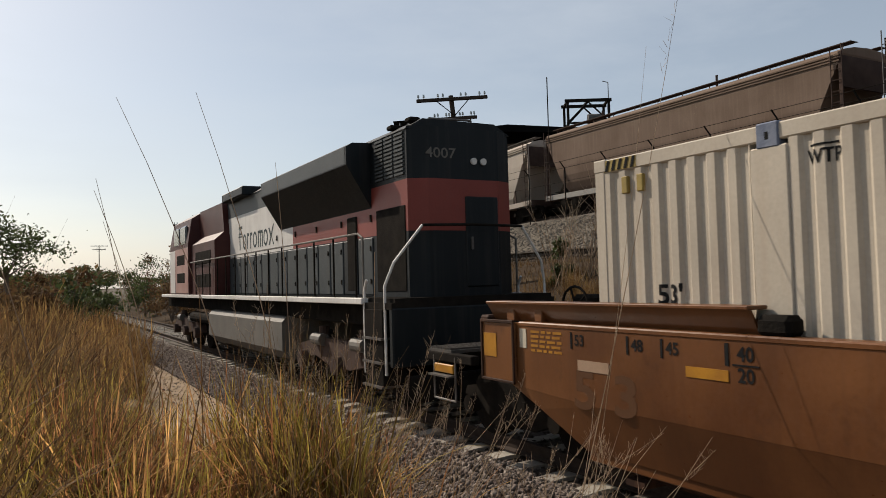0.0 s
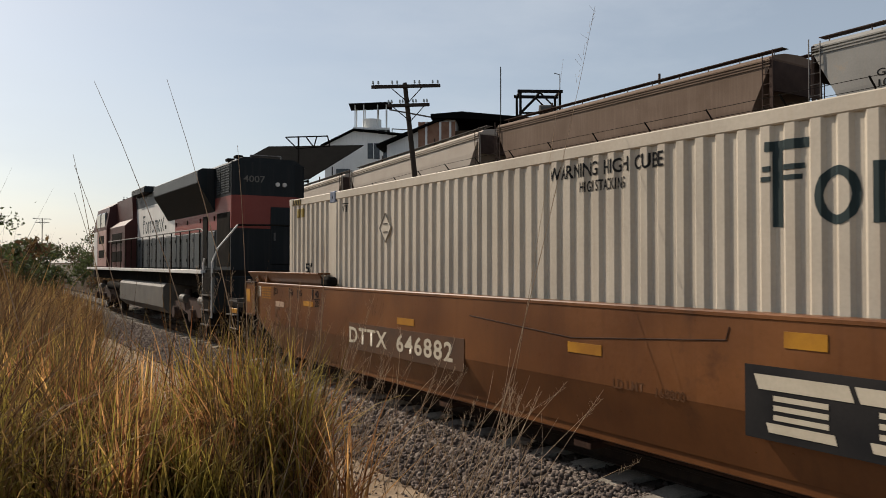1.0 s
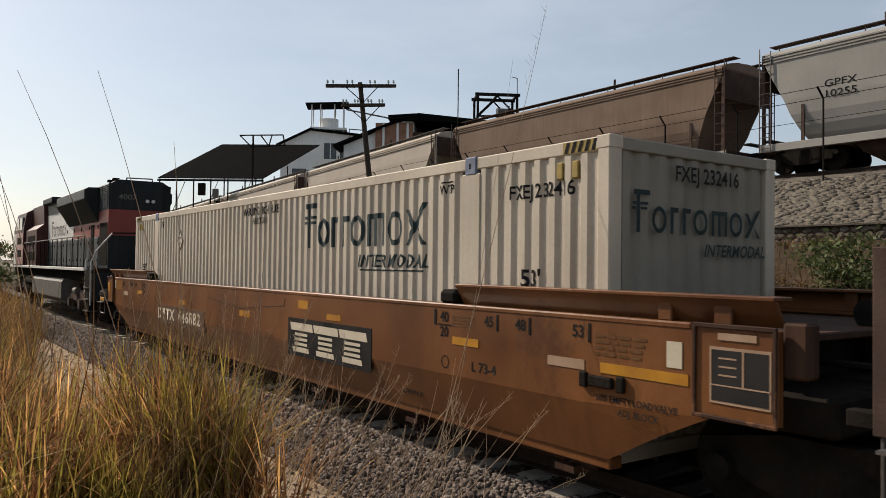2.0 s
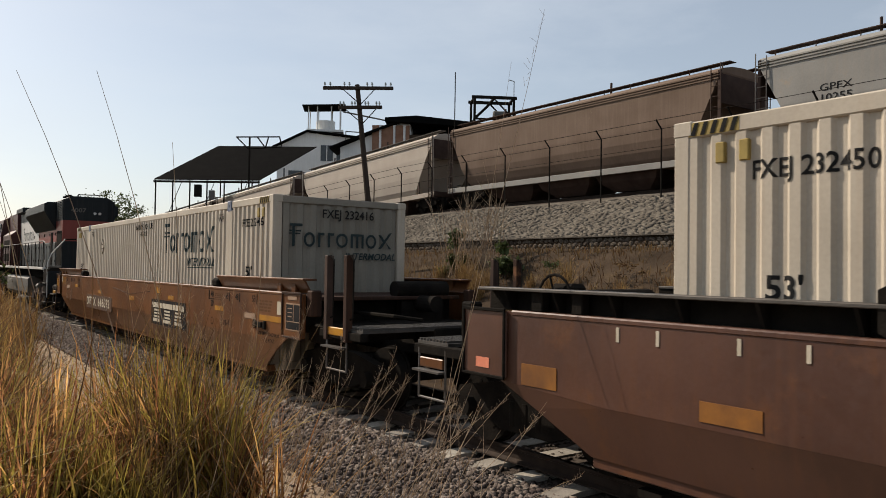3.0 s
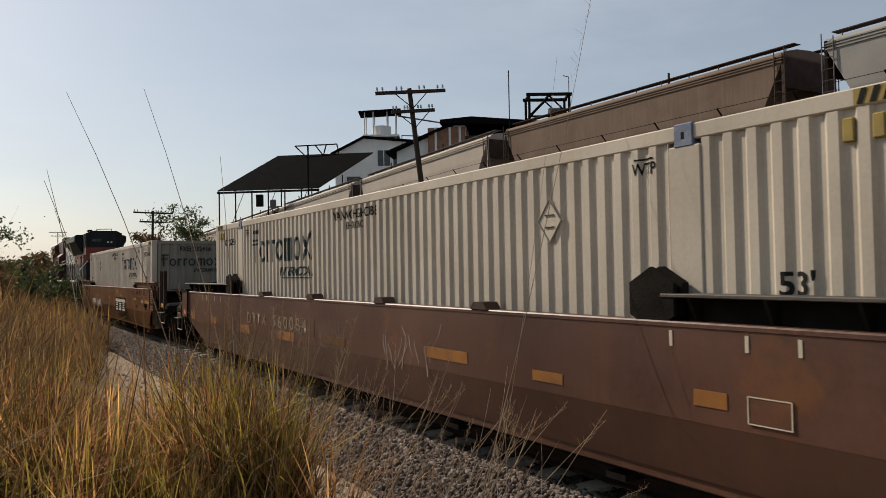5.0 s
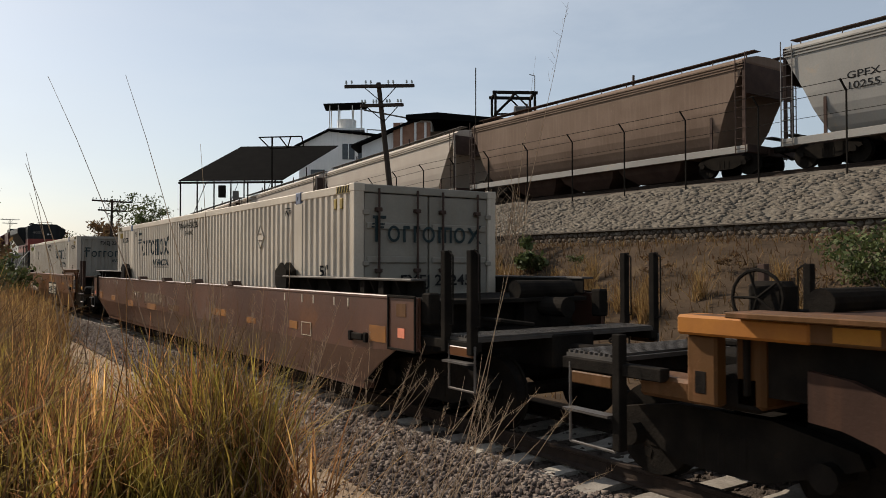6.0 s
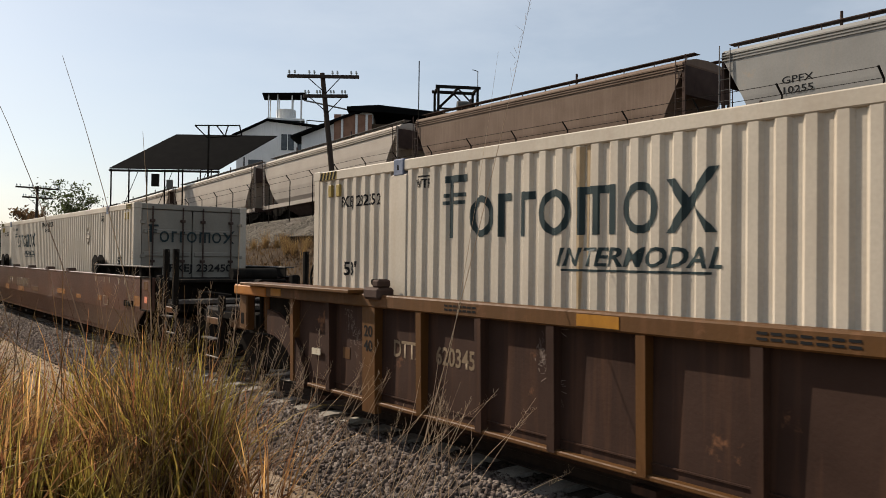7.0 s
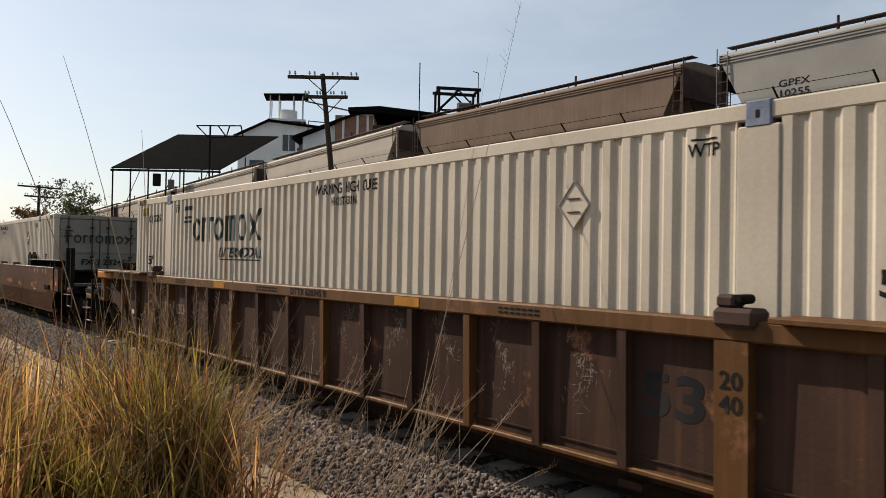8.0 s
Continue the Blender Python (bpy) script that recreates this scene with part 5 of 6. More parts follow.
    company_mark(e, abstract_logo(0.42), lambda bm: on_side(bm, -1.5, 3.30, None, (), -hw), GREEN_MARK, "dark painted company mark of plain shapes")
    # cabinet behind the cab, cab and nose
    part("blower_box", loft([(1.77, 1.40, 1.2, 4.6), (3.35, 1.40, 1.2, 4.6), (3.6, 1.1, 1.3, 4.6), (4.45, 1.1, 1.5, 4.6), (4.55, 0.8, 1.5, 4.6)]), CAB_DARK, e)
    part("dynamic_brake_box", box(-1.2, -1.2, 4.38, 1.2, 1.1, 4.62, bevel=0.03), LOCO_GREEN, e)
    cab = part("cab", loft([(1.77, 1.50, 4.6, 8.0), (3.45, 1.50, 4.6, 8.0), (4.25, 1.36, 4.7, 7.9), (4.52, 0.9, 4.8, 7.8)]), CAB_DARK, e)
    part("nose", loft([(1.77, 1.15, 8.0, 10.4), (3.1, 1.1, 8.0, 10.2), (3.35, 0.9, 8.0, 9.9)]), LOCO_RED, e)
    for sx in (-1, 1):
        part("side_panel", box(sx * 1.506, 4.62, 1.80, sx * 1.45, 6.98, 3.32, bevel=0.02), CAB_PINK, cab, "red cab side panel with a painted pale sky sheen")
        for a in (5.0, 6.2):
            part("cab_window", box(sx * 1.505, a, 3.40, sx * 1.40, a + 1.0, 4.05, bevel=0.05), WINDOW, cab)
        for z in (2.15, 2.75):
            part("cab_grille", box(sx * 1.515, 5.2, z, sx * 1.45, 6.6, z + 0.35, bevel=0.02), STEEL, cab)
        for z in (2.0, 2.7):
            part("box_grille", box(sx * 1.412, 1.7, z, sx * 1.38, 3.9, z + 0.4, bevel=0.02), STEEL, e)
        part("white_panel", box(sx * 1.509, 7.0, 1.8, sx * 1.45, 7.98, 3.3, bevel=0.02), LOCO_WHITE, cab)
    # roof items
    part("exhaust_stack", box(-0.4, -2.4, 4.56, 0.4, -1.4, 4.72, bevel=0.04), STEEL, e)
    for k in (-10.1, -9.4):
        part("roof_lug", box(-0.8, k - 0.1, 4.56, -0.6, k + 0.1, 4.64, bevel=0.02), STEEL, e)
    part("roof_rail", pipe([(-0.35, -10.0, 4.58), (-0.35, -10.0, 4.68), (0.45, -10.0, 4.70), (0.45, -10.0, 4.58)], 0.02), BARE, e)
    for k in range(3):
        part("fan", rod((0, -8.2 + k * 1.6, 4.40), (0, -8.2 + k * 1.6, 4.52), 0.62, 24), STEEL, e)
    # handrails
    for sx in (-1, 1):
        x = sx * 1.47
        for i in range(15):
            y = R + 1.55 + i * 1.0
            if y > 4.4:
                break
            part("stanchion", rod((x, y, 1.75), (x, y, 2.78), 0.017, 6), STEEL, e)
        part("handrail", pipe([(x, R + 1.25, 1.2), (x, R + 1.25, 2.72), (x, R + 1.45, 2.80), (x, 4.4, 2.80)], 0.019), TANK_GREY, e)
        # rear steps
        part("step_rail", pipe([(x, R + 0.45, 0.62), (x, R + 0.45, 1.95), (x * 0.92, R + 0.36, 2.3), (x * 0.62, R + 0.25, 2.86)], 0.022), LOCO_WHITE, e, "pale curved handrail beside the steps")
        part("rear_rail", rod((x * 0.62, R + 0.25, 2.86), (0, R + 0.25, 2.88), 0.022), STEEL, e)
        part("step_rail", pipe([(x, R + 1.22, 0.60), (x, R + 1.22, 1.9), (x * 1.0, R + 1.12, 2.05)], 0.024), LOCO_WHITE, e)
        st = part("step_well", box(sx * 1.50, R + 0.5, 0.40, sx * 1.12, R + 1.18, 1.60, bevel=0.01), STEEL, e)
        for z in (0.42, 0.78, 1.14):
            part("step_tread", box(sx * 1.54, R + 0.48, z, sx * 1.16, R + 1.2, z + 0.035), BARE, st)
    part("end_sheet", box(-1.48, R + 0.18, 0.75, 1.48, R + 0.30, 1.62, bevel=0.02), LOCO_GREEN, e)
    part("end_platform", box(-1.48, R + 0.2, 1.60, 1.48, R + 1.3, 1.70), STEEL, e)
    part("plough_bar", box(-1.3, R + 0.1, 0.22, 1.3, R + 0.22, 0.62, bevel=0.02), STEEL, e)
    for k in (-0.8, 0.8):
        part("air_hose", pipe([(k, R + 0.15, 1.1), (k, R - 0.1, 0.8), (k * 0.9, R - 0.15, 0.45)], 0.03), STEEL, e)
    # tank and bogies
    part("fuel_tank", prism([(-1.42, 0.62), (-1.2, 0.42), (1.2, 0.42), (1.42, 0.62), (1.42, 1.22), (1.32, 1.33), (-1.32, 1.33), (-1.42, 1.22)], "y", -5.2, 2.0), TANK_GREY, e, "grey steel fuel tank")
    for sx in (-1, 1):
        part("air_reservoir", rod((sx * 1.25, 2.2, 1.05), (sx * 1.25, 5.0, 1.05), 0.17, 14), STEEL, e)
    for cy in (-7.9, 6.6):
        t = part("truck", box(-1.0, cy - 1.9, 0.55, 1.0, cy + 1.9, 0.85, bevel=0.04), STEEL, e, "dark three-axle bogie")
        for sx in (-1, 1):
            poly = [(cy - 2.4, 0.55), (cy - 2.3, 0.80), (cy - 1.0, 0.98), (cy + 1.0, 0.98), (cy + 2.3, 0.80), (cy + 2.4, 0.55), (cy + 1.3, 0.62), (cy + 0.5, 0.48), (cy - 0.5, 0.48), (cy - 1.3, 0.62)]
            part("side_frame", prism(poly, "x", sx * 1.02, sx * 1.18), HOP_DARK, t)
            for k in (-1.85, 0, 1.85):
                part("bearing_cap", rod((sx * 1.1, cy + k, 0.53), (sx * 1.32, cy + k, 0.53), 0.17, 14), HOP_DARK, t)
            for k in (-1.0, 1.0):
                part("brake_cylinder", rod((sx * 1.2, cy + k - 0.25, 0.95), (sx * 1.2, cy + k + 0.25, 0.95), 0.12, 12), TANK_GREY, t)
                part("spring", rod((sx * 1.1, cy + k, 0.62), (sx * 1.1, cy + k, 1.2), 0.10, 10), HOP_DARK, t)
        for k in (-1.85, 0, 1.85):
            WHEELS.append((build_wheelset(t, cy + k, 0.53), cy + k, 0.53))
    build_coupler(e, -11.28, -1)
    build_coupler(e, 11.2, 1)
    return e


LOCO = build_locomotive()
BOX_1 = build_container("FXEJ 232416", 11.70, 8.30, 3.85, "ribbed", 15.26)
CAR_1 = build_car_one()
BOX_2 = build_container("FXEJ 232450", 4.47, 7.79, 12.47, "doors", 1.12)
CAR_2 = build_car_two()
BOX_3 = build_container("FXEJ 232352", 4.45, 8.5, 12.44, "ribbed", 1.12, 4.72)
CAR_3 = build_car_three()


# ---- the parked train on the bank ----
def build_hopper(label, m, at, round_side=False, walk_m=HOP_DARK):
    e = thing("hopper_car", label, "rail car", "parked hopper cars", at)
    L, W = 8.30, 1.58
    if round_side:
        lev = [(0.80, W - 0.30, -6.2, 6.2), (1.3, W - 0.06, -6.6, 6.6), (2.0, W + 0.02, -7.1, 7.1), (3.0, W + 0.03, -7.75, 7.75), (3.7, W - 0.02, -8.2, 8.2), (4.05, W - 0.12, -L, L), (4.25, W - 0.35, -L, L), (4.36, 0.7, -L, L), (4.38, 0.05, -L, L)]
    else:
        lev = [(0.80, W - 0.62, -6.7, 6.7), (0.98, W - 0.44, -6.8, 6.8), (1.2, W - 0.30, -6.95, 6.95), (1.5, W - 0.17, -7.1, 7.1), (1.9, W - 0.07, -7.3, 7.3), (2.4, W - 0.02, -7.5, 7.5), (3.75, W, -8.2, 8.2), (4.05, W - 0.02, -L, L), (4.18, W - 0.12, -L, L), (4.33, 0.8, -L, L), (4.38, 0.05, -L, L)]
    part("body", loft(lev), m, e, smooth=False)
    for sx in (-1, 1):
        part("side_sill", box(sx * (W + 0.01), -8.4, 0.72, sx * (W - 0.12), 8.4, 0.98, bevel=0.01), HOP_GREY if m is HOP_BROWN else m, e)
        for z in (3.78, 3.88, 3.98):
            part("eave_rib", box(sx * (W + 0.035), -L + 0.05, z, sx * (W - 0.05), L - 0.05, z + 0.045), m, e)
        for s in (-1, 1):
            part("corner_post", box(sx * W, s * L, 0.9, sx * (W - 0.09), s * (L - 0.10), 4.1), m if round_side else HOP_DARK, e)
            part("end_slope_brace", box(sx * (W - 0.02), s * 6.9, 0.95, sx * (W - 0.08), s * 6.8, 2.2), HOP_DARK, e)
            lad = part("ladder", rod((sx * (W + 0.05), s * 8.36, 0.7), (sx * (W + 0.05), s * 8.36, 4.35), 0.022, 6), BARE if m is HOP_GREY else HOP_DARK, e)
            part("ladder_rail", rod((sx * (W + 0.05), s * 7.95, 0.7), (sx * (W + 0.05), s * 7.95, 4.2), 0.022, 6), BARE if m is HOP_GREY else HOP_DARK, lad)
            for i in range(9):
                part("rung", rod((sx * (W + 0.05), s * 7.95, 0.85 + i * 0.38), (sx * (W + 0.05), s * 8.36, 0.85 + i * 0.38), 0.014, 5), BARE if m is HOP_GREY else HOP_DARK, lad)
    for s in (-1, 1):
        part("end_wall", box(-W + 0.06, s * (L - 0.02), 2.9, W - 0.06, s * (L - 0.08), 4.1), HOP_DARK, e)
        part("end_sill", box(-W, s * 8.42, 0.72, W, s * 8.25, 1.0, bevel=0.01), HOP_DARK, e)
        part("centre_sill", box(-0.35, s * 6.0, 0.65, 0.35, s * 8.5, 0.95), HOP_DARK, e)
        build_coupler(e, s * 9.05, s)
        t = build_truck(e, s * 7.05)
        WHEELS[-2:] = []
        part("brake_platform", box(-0.7, s * 8.45, 1.25, 0.7, s * 8.8, 1.29), GALV, e)
    for k in (-3.6, 0, 3.6):
        part("bay", loft([(0.05, 0.75, k - 0.9, k + 0.9), (0.45, 1.15, k - 1.5, k + 1.5), (0.85, 1.35, k - 1.7, k + 1.7)]), HOP_DARK, e)
    for sx in (-1, 1):
        w = part("running_board", box(sx * 0.62, -L - 0.05, 4.50, sx * 1.02, L + 0.05, 4.515), walk_m, e, "dark roof walkway grating")
        for i in range(12):
            y = -L + 0.3 + i * (2 * L - 0.6) / 11
            part("board_bracket", box(sx * 0.97, y - 0.015, 4.25, sx * 1.0, y + 0.015, 4.50), walk_m, w)
        part("board_edge", box(sx * 1.02, -L - 0.05, 4.495, sx * 1.035, L + 0.05, 4.525), walk_m, w)
    for i in range(5):
        part("roof_hatch", box(-0.38, -7 + i * 3.0, 4.37, 0.38, -5.2 + i * 3.0, 4.48, bevel=0.02), m, e)
    for k in (-2.5, 4.5):
        part("vent_pipe", rod((-0.9, k, 4.3), (-0.9, k, 4.8), 0.05, 8), HOP_DARK, e)
    return e


def bank_pose(y):
    """A place on the bank's track, with the track's fall."""
    return pose(XH, y, ZH + drop_far(y) * (1 if y > 33 else 0), -2.1 if y > 34 else 0, 0, 0)


HOP_B = build_hopper("light grey covered hopper car with rust streaks", HOP_GREY, bank_pose(6.55), walk_m=HOP_DARK)
HOP_A = build_hopper("dusty brown covered hopper car with a dark roof walk", HOP_BROWN, bank_pose(24.65), walk_m=HOP_DARK)
HOP_C = build_hopper("pale tan round-sided hopper car", HOP_TAN, bank_pose(42.75), True, GALV)
copy_thing(HOP_C, bank_pose(60.85))
copy_thing(HOP_C, bank_pose(78.95))
copy_thing(HOP_C, bank_pose(97.05))
copy_thing(HOP_B, bank_pose(-11.55))
for word, z in (("GPFX", 2.72), ("10255", 2.38)):
    part("reporting_mark", on_side(lettering(word, 0.24, 0, 1.3, 0.003), 5.6, z, None, (), -1.567), DARK_MARK, HOP_B, "dark painted reporting marks")
ob = ballast_section(XH, ZH, -60, 33.5, 1, "bank_ballast")
lay_rails(XH, ZH, -60, 33.5)
lay_rails(XH, ZH, 33.5, 120, -0.037 * 86.5)
ob = ballast_section(XH, ZH, 33.5, 120, 1, "bank_ballast")
for v in ob.data.vertices:
    if v.co.y > 60:
        v.co.z -= 0.037 * 86.5


# ---- pole, fence, shed, buildings ----
def build_pole(x, y, z0, z1, lean, arms, yaw, label, brace=True):
    e = thing("utility_pole", label, "utility pole", "line poles", pose(x, y, z0, 0, 0, 0) @ pose(0, 0, 0, *lean, 0))
    H = z1 - z0
    part("pole_shaft", rod((0, 0, -0.3), (0, 0, H + 0.08), 0.125, 12, 0.085), WOOD_POLE, e)
    for dz, half in arms:
        turn = pose(0, 0, 0, 0, 0, yaw)
        bm = box(-half, -0.19, H - dz - 0.06, half, -0.09, H - dz + 0.06, bevel=0.008)
        bmesh.ops.transform(bm, matrix=turn, verts=bm.verts)
        a = part("crossarm", bm, WOOD_POLE, e)
        for s in (-1, 1):
            bm = rod((0, -0.16, H - dz - 0.62), (s * 0.62, -0.16, H - dz - 0.05), 0.018, 5)
            bmesh.ops.transform(bm, matrix=turn, verts=bm.verts)
            part("arm_brace", bm, STEEL, a)
        for k in (-1, -0.84, -0.42, -0.27, 0.27, 0.42, 0.84, 1):
            bm = bmesh.new()
            add_rod(bm, (k * (half - 0.08), -0.14, H - dz + 0.06), (k * (half - 0.08), -0.14, H - dz + 0.14), 0.015, 6)
            add_rod(bm, (k * (half - 0.08), -0.14, H - dz + 0.12), (k * (half - 0.08), -0.14, H - dz + 0.22), 0.045, 8, 0.03)
            bmesh.ops.transform(bm, matrix=turn, verts=bm.verts)
            part("insulator", bm, GLASS_INS, a)
    return e


build_pole(14.65, 24.2, 1.2, 8.72, (-3.2, -5.4), ((0.08, 1.36), (0.80, 0.84)), -12, "leaning dark timber telegraph pole with two crossarms")
build_pole(11.7, 62, 0.3, 6.9, (0, 1), ((0.1, 1.45), (0.8, 1.0)), 0, "distant dark timber telegraph pole")
build_pole(15.5, 190, 1.0, 12.0, (0, 0), ((0.1, 1.8), (0.9, 1.4)), 0, "distant dark timber telegraph pole")


def build_fence():
    e = thing("wire_fence", "thin steel posts with angled tops and wires along the bank", "fence")
    prev = None
    for i in range(26):
        y = 8.6 + i * 2.82
        z = ground_z(22.0, y) - 0.1
        top = 7.0 + drop_far(y) * 0.9
        p = part("post", pipe([(22.0, y, z), (22.0, y, top), (21.75, y + 0.05, top + 0.32)], 0.03, 6), STEEL, e)
        if prev:
            for k in (0.02, 0.30):
                part("wire", rod((22.0 - k * 0.75, prev[0], prev[1] + k), (22.0 - k * 0.75, y, top + k), 0.010, 4), STEEL, e)
            part("wire", rod((22.0, prev[0], prev[1] - 0.6), (22.0, y, top - 0.6), 0.008, 4), STEEL, e)
        prev = (y, top)
    return e


build_fence()


def build_shed():
    """Open shed with a dark sheet roof on thin posts, set askew to the tracks."""
    e = thing("open_shed", "open shed with a dark sheet roof on thin steel posts", "shed", "", pose(19.25, 70.8, 9.6, 0, 0, -38))
    W = 9.6
    # x along the front eave, y away
    bm = bmesh.new()
    for x0, x1, dz in ((0, W, 0),):
        add_prism(bm, [(-0.2, 0.0), (5.2, 3.9), (5.2, 3.98), (-0.2, 0.08)], "x", 0, W)
        for v in bm.verts:
            if v.co.y > 3:
                v.co.x += 4.0
    part("roof_sheet", bm, ROOF_DARK, e, "dark corrugated roof sheet")
    part("front_beam", box(-0.1, -0.1, -0.22, W, 0.02, -0.03), STEEL, e)
    for i in range(7):
        x = 0.1 + i * (W - 0.2) / 6
        part("post", box(x - 0.05, -0.1, -5.2, x + 0.05, 0.0, 0.0), STEEL, e)
    for i in range(4):
        x = 4.0 + i * (W - 0.2) / 3
        part("post", box(x - 0.05, 6.0, -5.2, x + 0.05, 6.1, 2.0), STEEL, e)
    for i in range(3):
        x = 1.0 + i * 3
        part("brace", rod((x, -0.05, -3.8), (x + 1.5, -0.05, -0.1), 0.03, 5), STEEL, e)
    f = part("mast", box(8.65, -0.5, -5.2, 8.78, -0.37, 3.9), STEEL, e, "tall dark steel mast with a frame on top")
    for a, b in (((7.5, -0.4, 3.9), (11.4, -0.4, 3.95)), ((8.1, 1.2, 3.1), (11.2, 1.2, 3.3)), ((7.5, -0.4, 3.9), (8.1, 1.2, 3.1)), ((11.4, -0.4, 3.95), (11.2, 1.2, 3.3)), ((9.4, -0.4, 3.9), (9.7, 1.2, 3.2)), ((10.4, -0.4, 3.9), (9.7, 1.2, 3.2))):
        part("frame_bar", rod(a, b, 0.06, 6), STEEL, f)
    part("hanging_box", box(3.7, -0.3, -1.5, 4.3, 0.1, -0.4, bevel=0.03), STEEL, e)
    part("hanging_box", box(5.0, -0.2, -1.7, 5.5, 0.1, -0.9, bevel=0.03), TANK_GREY, e)
    return e


build_shed()


def build_house():
    """White plastered house with a low roof and a roof tank under a little canopy."""
    e = thing("white_house", "white plastered building with dark flat gable roof", "building", "", pose(41.0, 77.6, 4.9, 0, 0, -30))
    # x to the right as seen from the track, y away
    part("wall", prism([(-6.5, 0), (9.5, 0), (9.5, 11.2), (-3.2, 12.4), (-6.5, 10.7)], "y", 0, 9), PLASTER, e)
    part("roof", prism([(-7.0, 10.58), (-3.2, 12.5), (9.8, 11.3), (9.8, 11.42), (-3.2, 12.64), (-7.0, 10.70)], "y", -0.5, 9.4), ROOF_DARK, e)
    for x in (-1.6, 0.2):
        w = part("window", box(x, -0.06, 9.2, x + 1.4, 0.10, 11.0, bevel=0.02), WINDOW, e, "dark glazed window")
        part("window_frame", box(x + 0.66, -0.08, 9.2, x + 0.74, -0.02, 11.0), PLASTER, w)
    part("window", box(-5.2, -0.06, 6.2, -3.6, 0.1, 8.0, bevel=0.02), WINDOW, e)
    return e


build_house()


def build_roof_tank():
    e = thing("roof_canopy", "small dark canopy on posts over a white water tank", "canopy", "", pose(40.8, 79.6, 15.6, 0, 0, -30))
    part("slab", prism([(-2.6, 4.75), (2.3, 5.0), (2.3, 5.12), (-2.6, 4.87)], "y", -1.8, 1.8), ROOF_DARK, e)
    for x in (-1.9, -0.9, 0.7, 1.7):
        for y in (-1.4, 1.4):
            part("post", rod((x, y, 0.0), (x, y, 4.85), 0.07, 6), PLASTER, e)
    part("platform", box(-2.1, -1.6, 1.9, 2.1, 1.6, 2.15), PLASTER, e)
    part("water_tank", rod((0, 0, 2.15), (0, 0, 3.3), 1.1, 20), PLASTER, e, "white water tank")
    part("drain_pipe", pipe([(2.0, -1.4, 4.3), (7.2, -1.4, 3.4), (7.6, -1.4, 2.6)], 0.09), TANK_GREY, e)
    part("railing", pipe([(2.4, -1.6, 0.2), (2.4, -1.6, 2.0), (4.4, -1.6, 1.9), (4.4, -1.6, 0.0)], 0.06), TANK_GREY, e)
    return e


build_roof_tank()


def build_long_house():
    e = thing("brick_building", "long building with dark roof and brown brick gable", "building", "", pose(40, 64, 4.0, 0, 0, -38))
    part("wall", prism([(-5.0, 0), (2.0, 0), (2.0, 12.2), (1.5, 12.6), (-5.0, 9.9)], "y", 0, 3.5), PLASTER, e)
    part("side_wall", box(0.0, -0.2, 0, 14.0, 8.0, 11.2), BANK, e)
    part("brick_panel", box(-1.8, -0.3, 9.6, 1.9, -0.02, 12.1), BRICKWALL, e)
    for x in (-1.1, 0.3, 1.3):
        part("pier", box(x, -0.42, 9.4, x + 0.22, -0.28, 12.1), PLASTER, e)
    part("roof", prism([(-0.5, 12.8), (2.6, 13.0), (16.0, 11.6), (16.0, 11.3), (2.6, 12.3), (-0.5, 12.4)], "y", -0.8, 8.2), ROOF_DARK, e)
    part("eave_roof", prism([(-6.0, 9.9), (1.6, 12.9), (1.6, 12.65), (-6.0, 9.65)], "y", -0.6, 3.8), ROOF_DARK, e)
    return e


build_long_house()


def build_gantry():
    e = thing("steel_gantry", "dark steel frame with a motor on top", "frame", "", pose(34, 41.2, 5.0, 0, 0, -30))
    for x in (-1.1, 1.7):
        for y in (0, 1.8):
            part("leg", box(x - 0.08, y - 0.08, 0, x + 0.08, y + 0.08, 9.15), STEEL, e)
    for y in (0, 1.8):
        part("top_beam", box(-1.3, y - 0.09, 9.0, 1.9, y + 0.09, 9.2), STEEL, e)
        part("mid_beam", box(-1.2, y - 0.07, 7.5, 1.8, y + 0.07, 7.62), STEEL, e)
        for a, b in ((-1.1, 0.3), (1.7, 0.3)):
            part("brace", rod((a, y, 7.6), (b, y, 9.0), 0.06, 6), STEEL, e)
    for x in (-1.1, 0.3, 1.7):
        part("cross_beam", box(x - 0.07, 0, 9.02, x + 0.07, 1.8, 9.16), STEEL, e)
    part("motor", rod((0.4, 0.9, 7.95), (1.4, 0.9, 7.95), 0.38, 16), TANK_GREY, e, "grey motor housing")
    part("lamp_pipe", pipe([(1.7, 0, 9.1), (1.7, 0, 10.3), (1.3, 0, 10.4)], 0.03), TANK_GREY, e)
    return e


build_gantry()
e = thing("antenna_mast", "thin steel antenna mast", "antenna")
part("mast", rod((30, 40, 5.0), (30, 40, 15.0), 0.035, 6), STEEL, e)


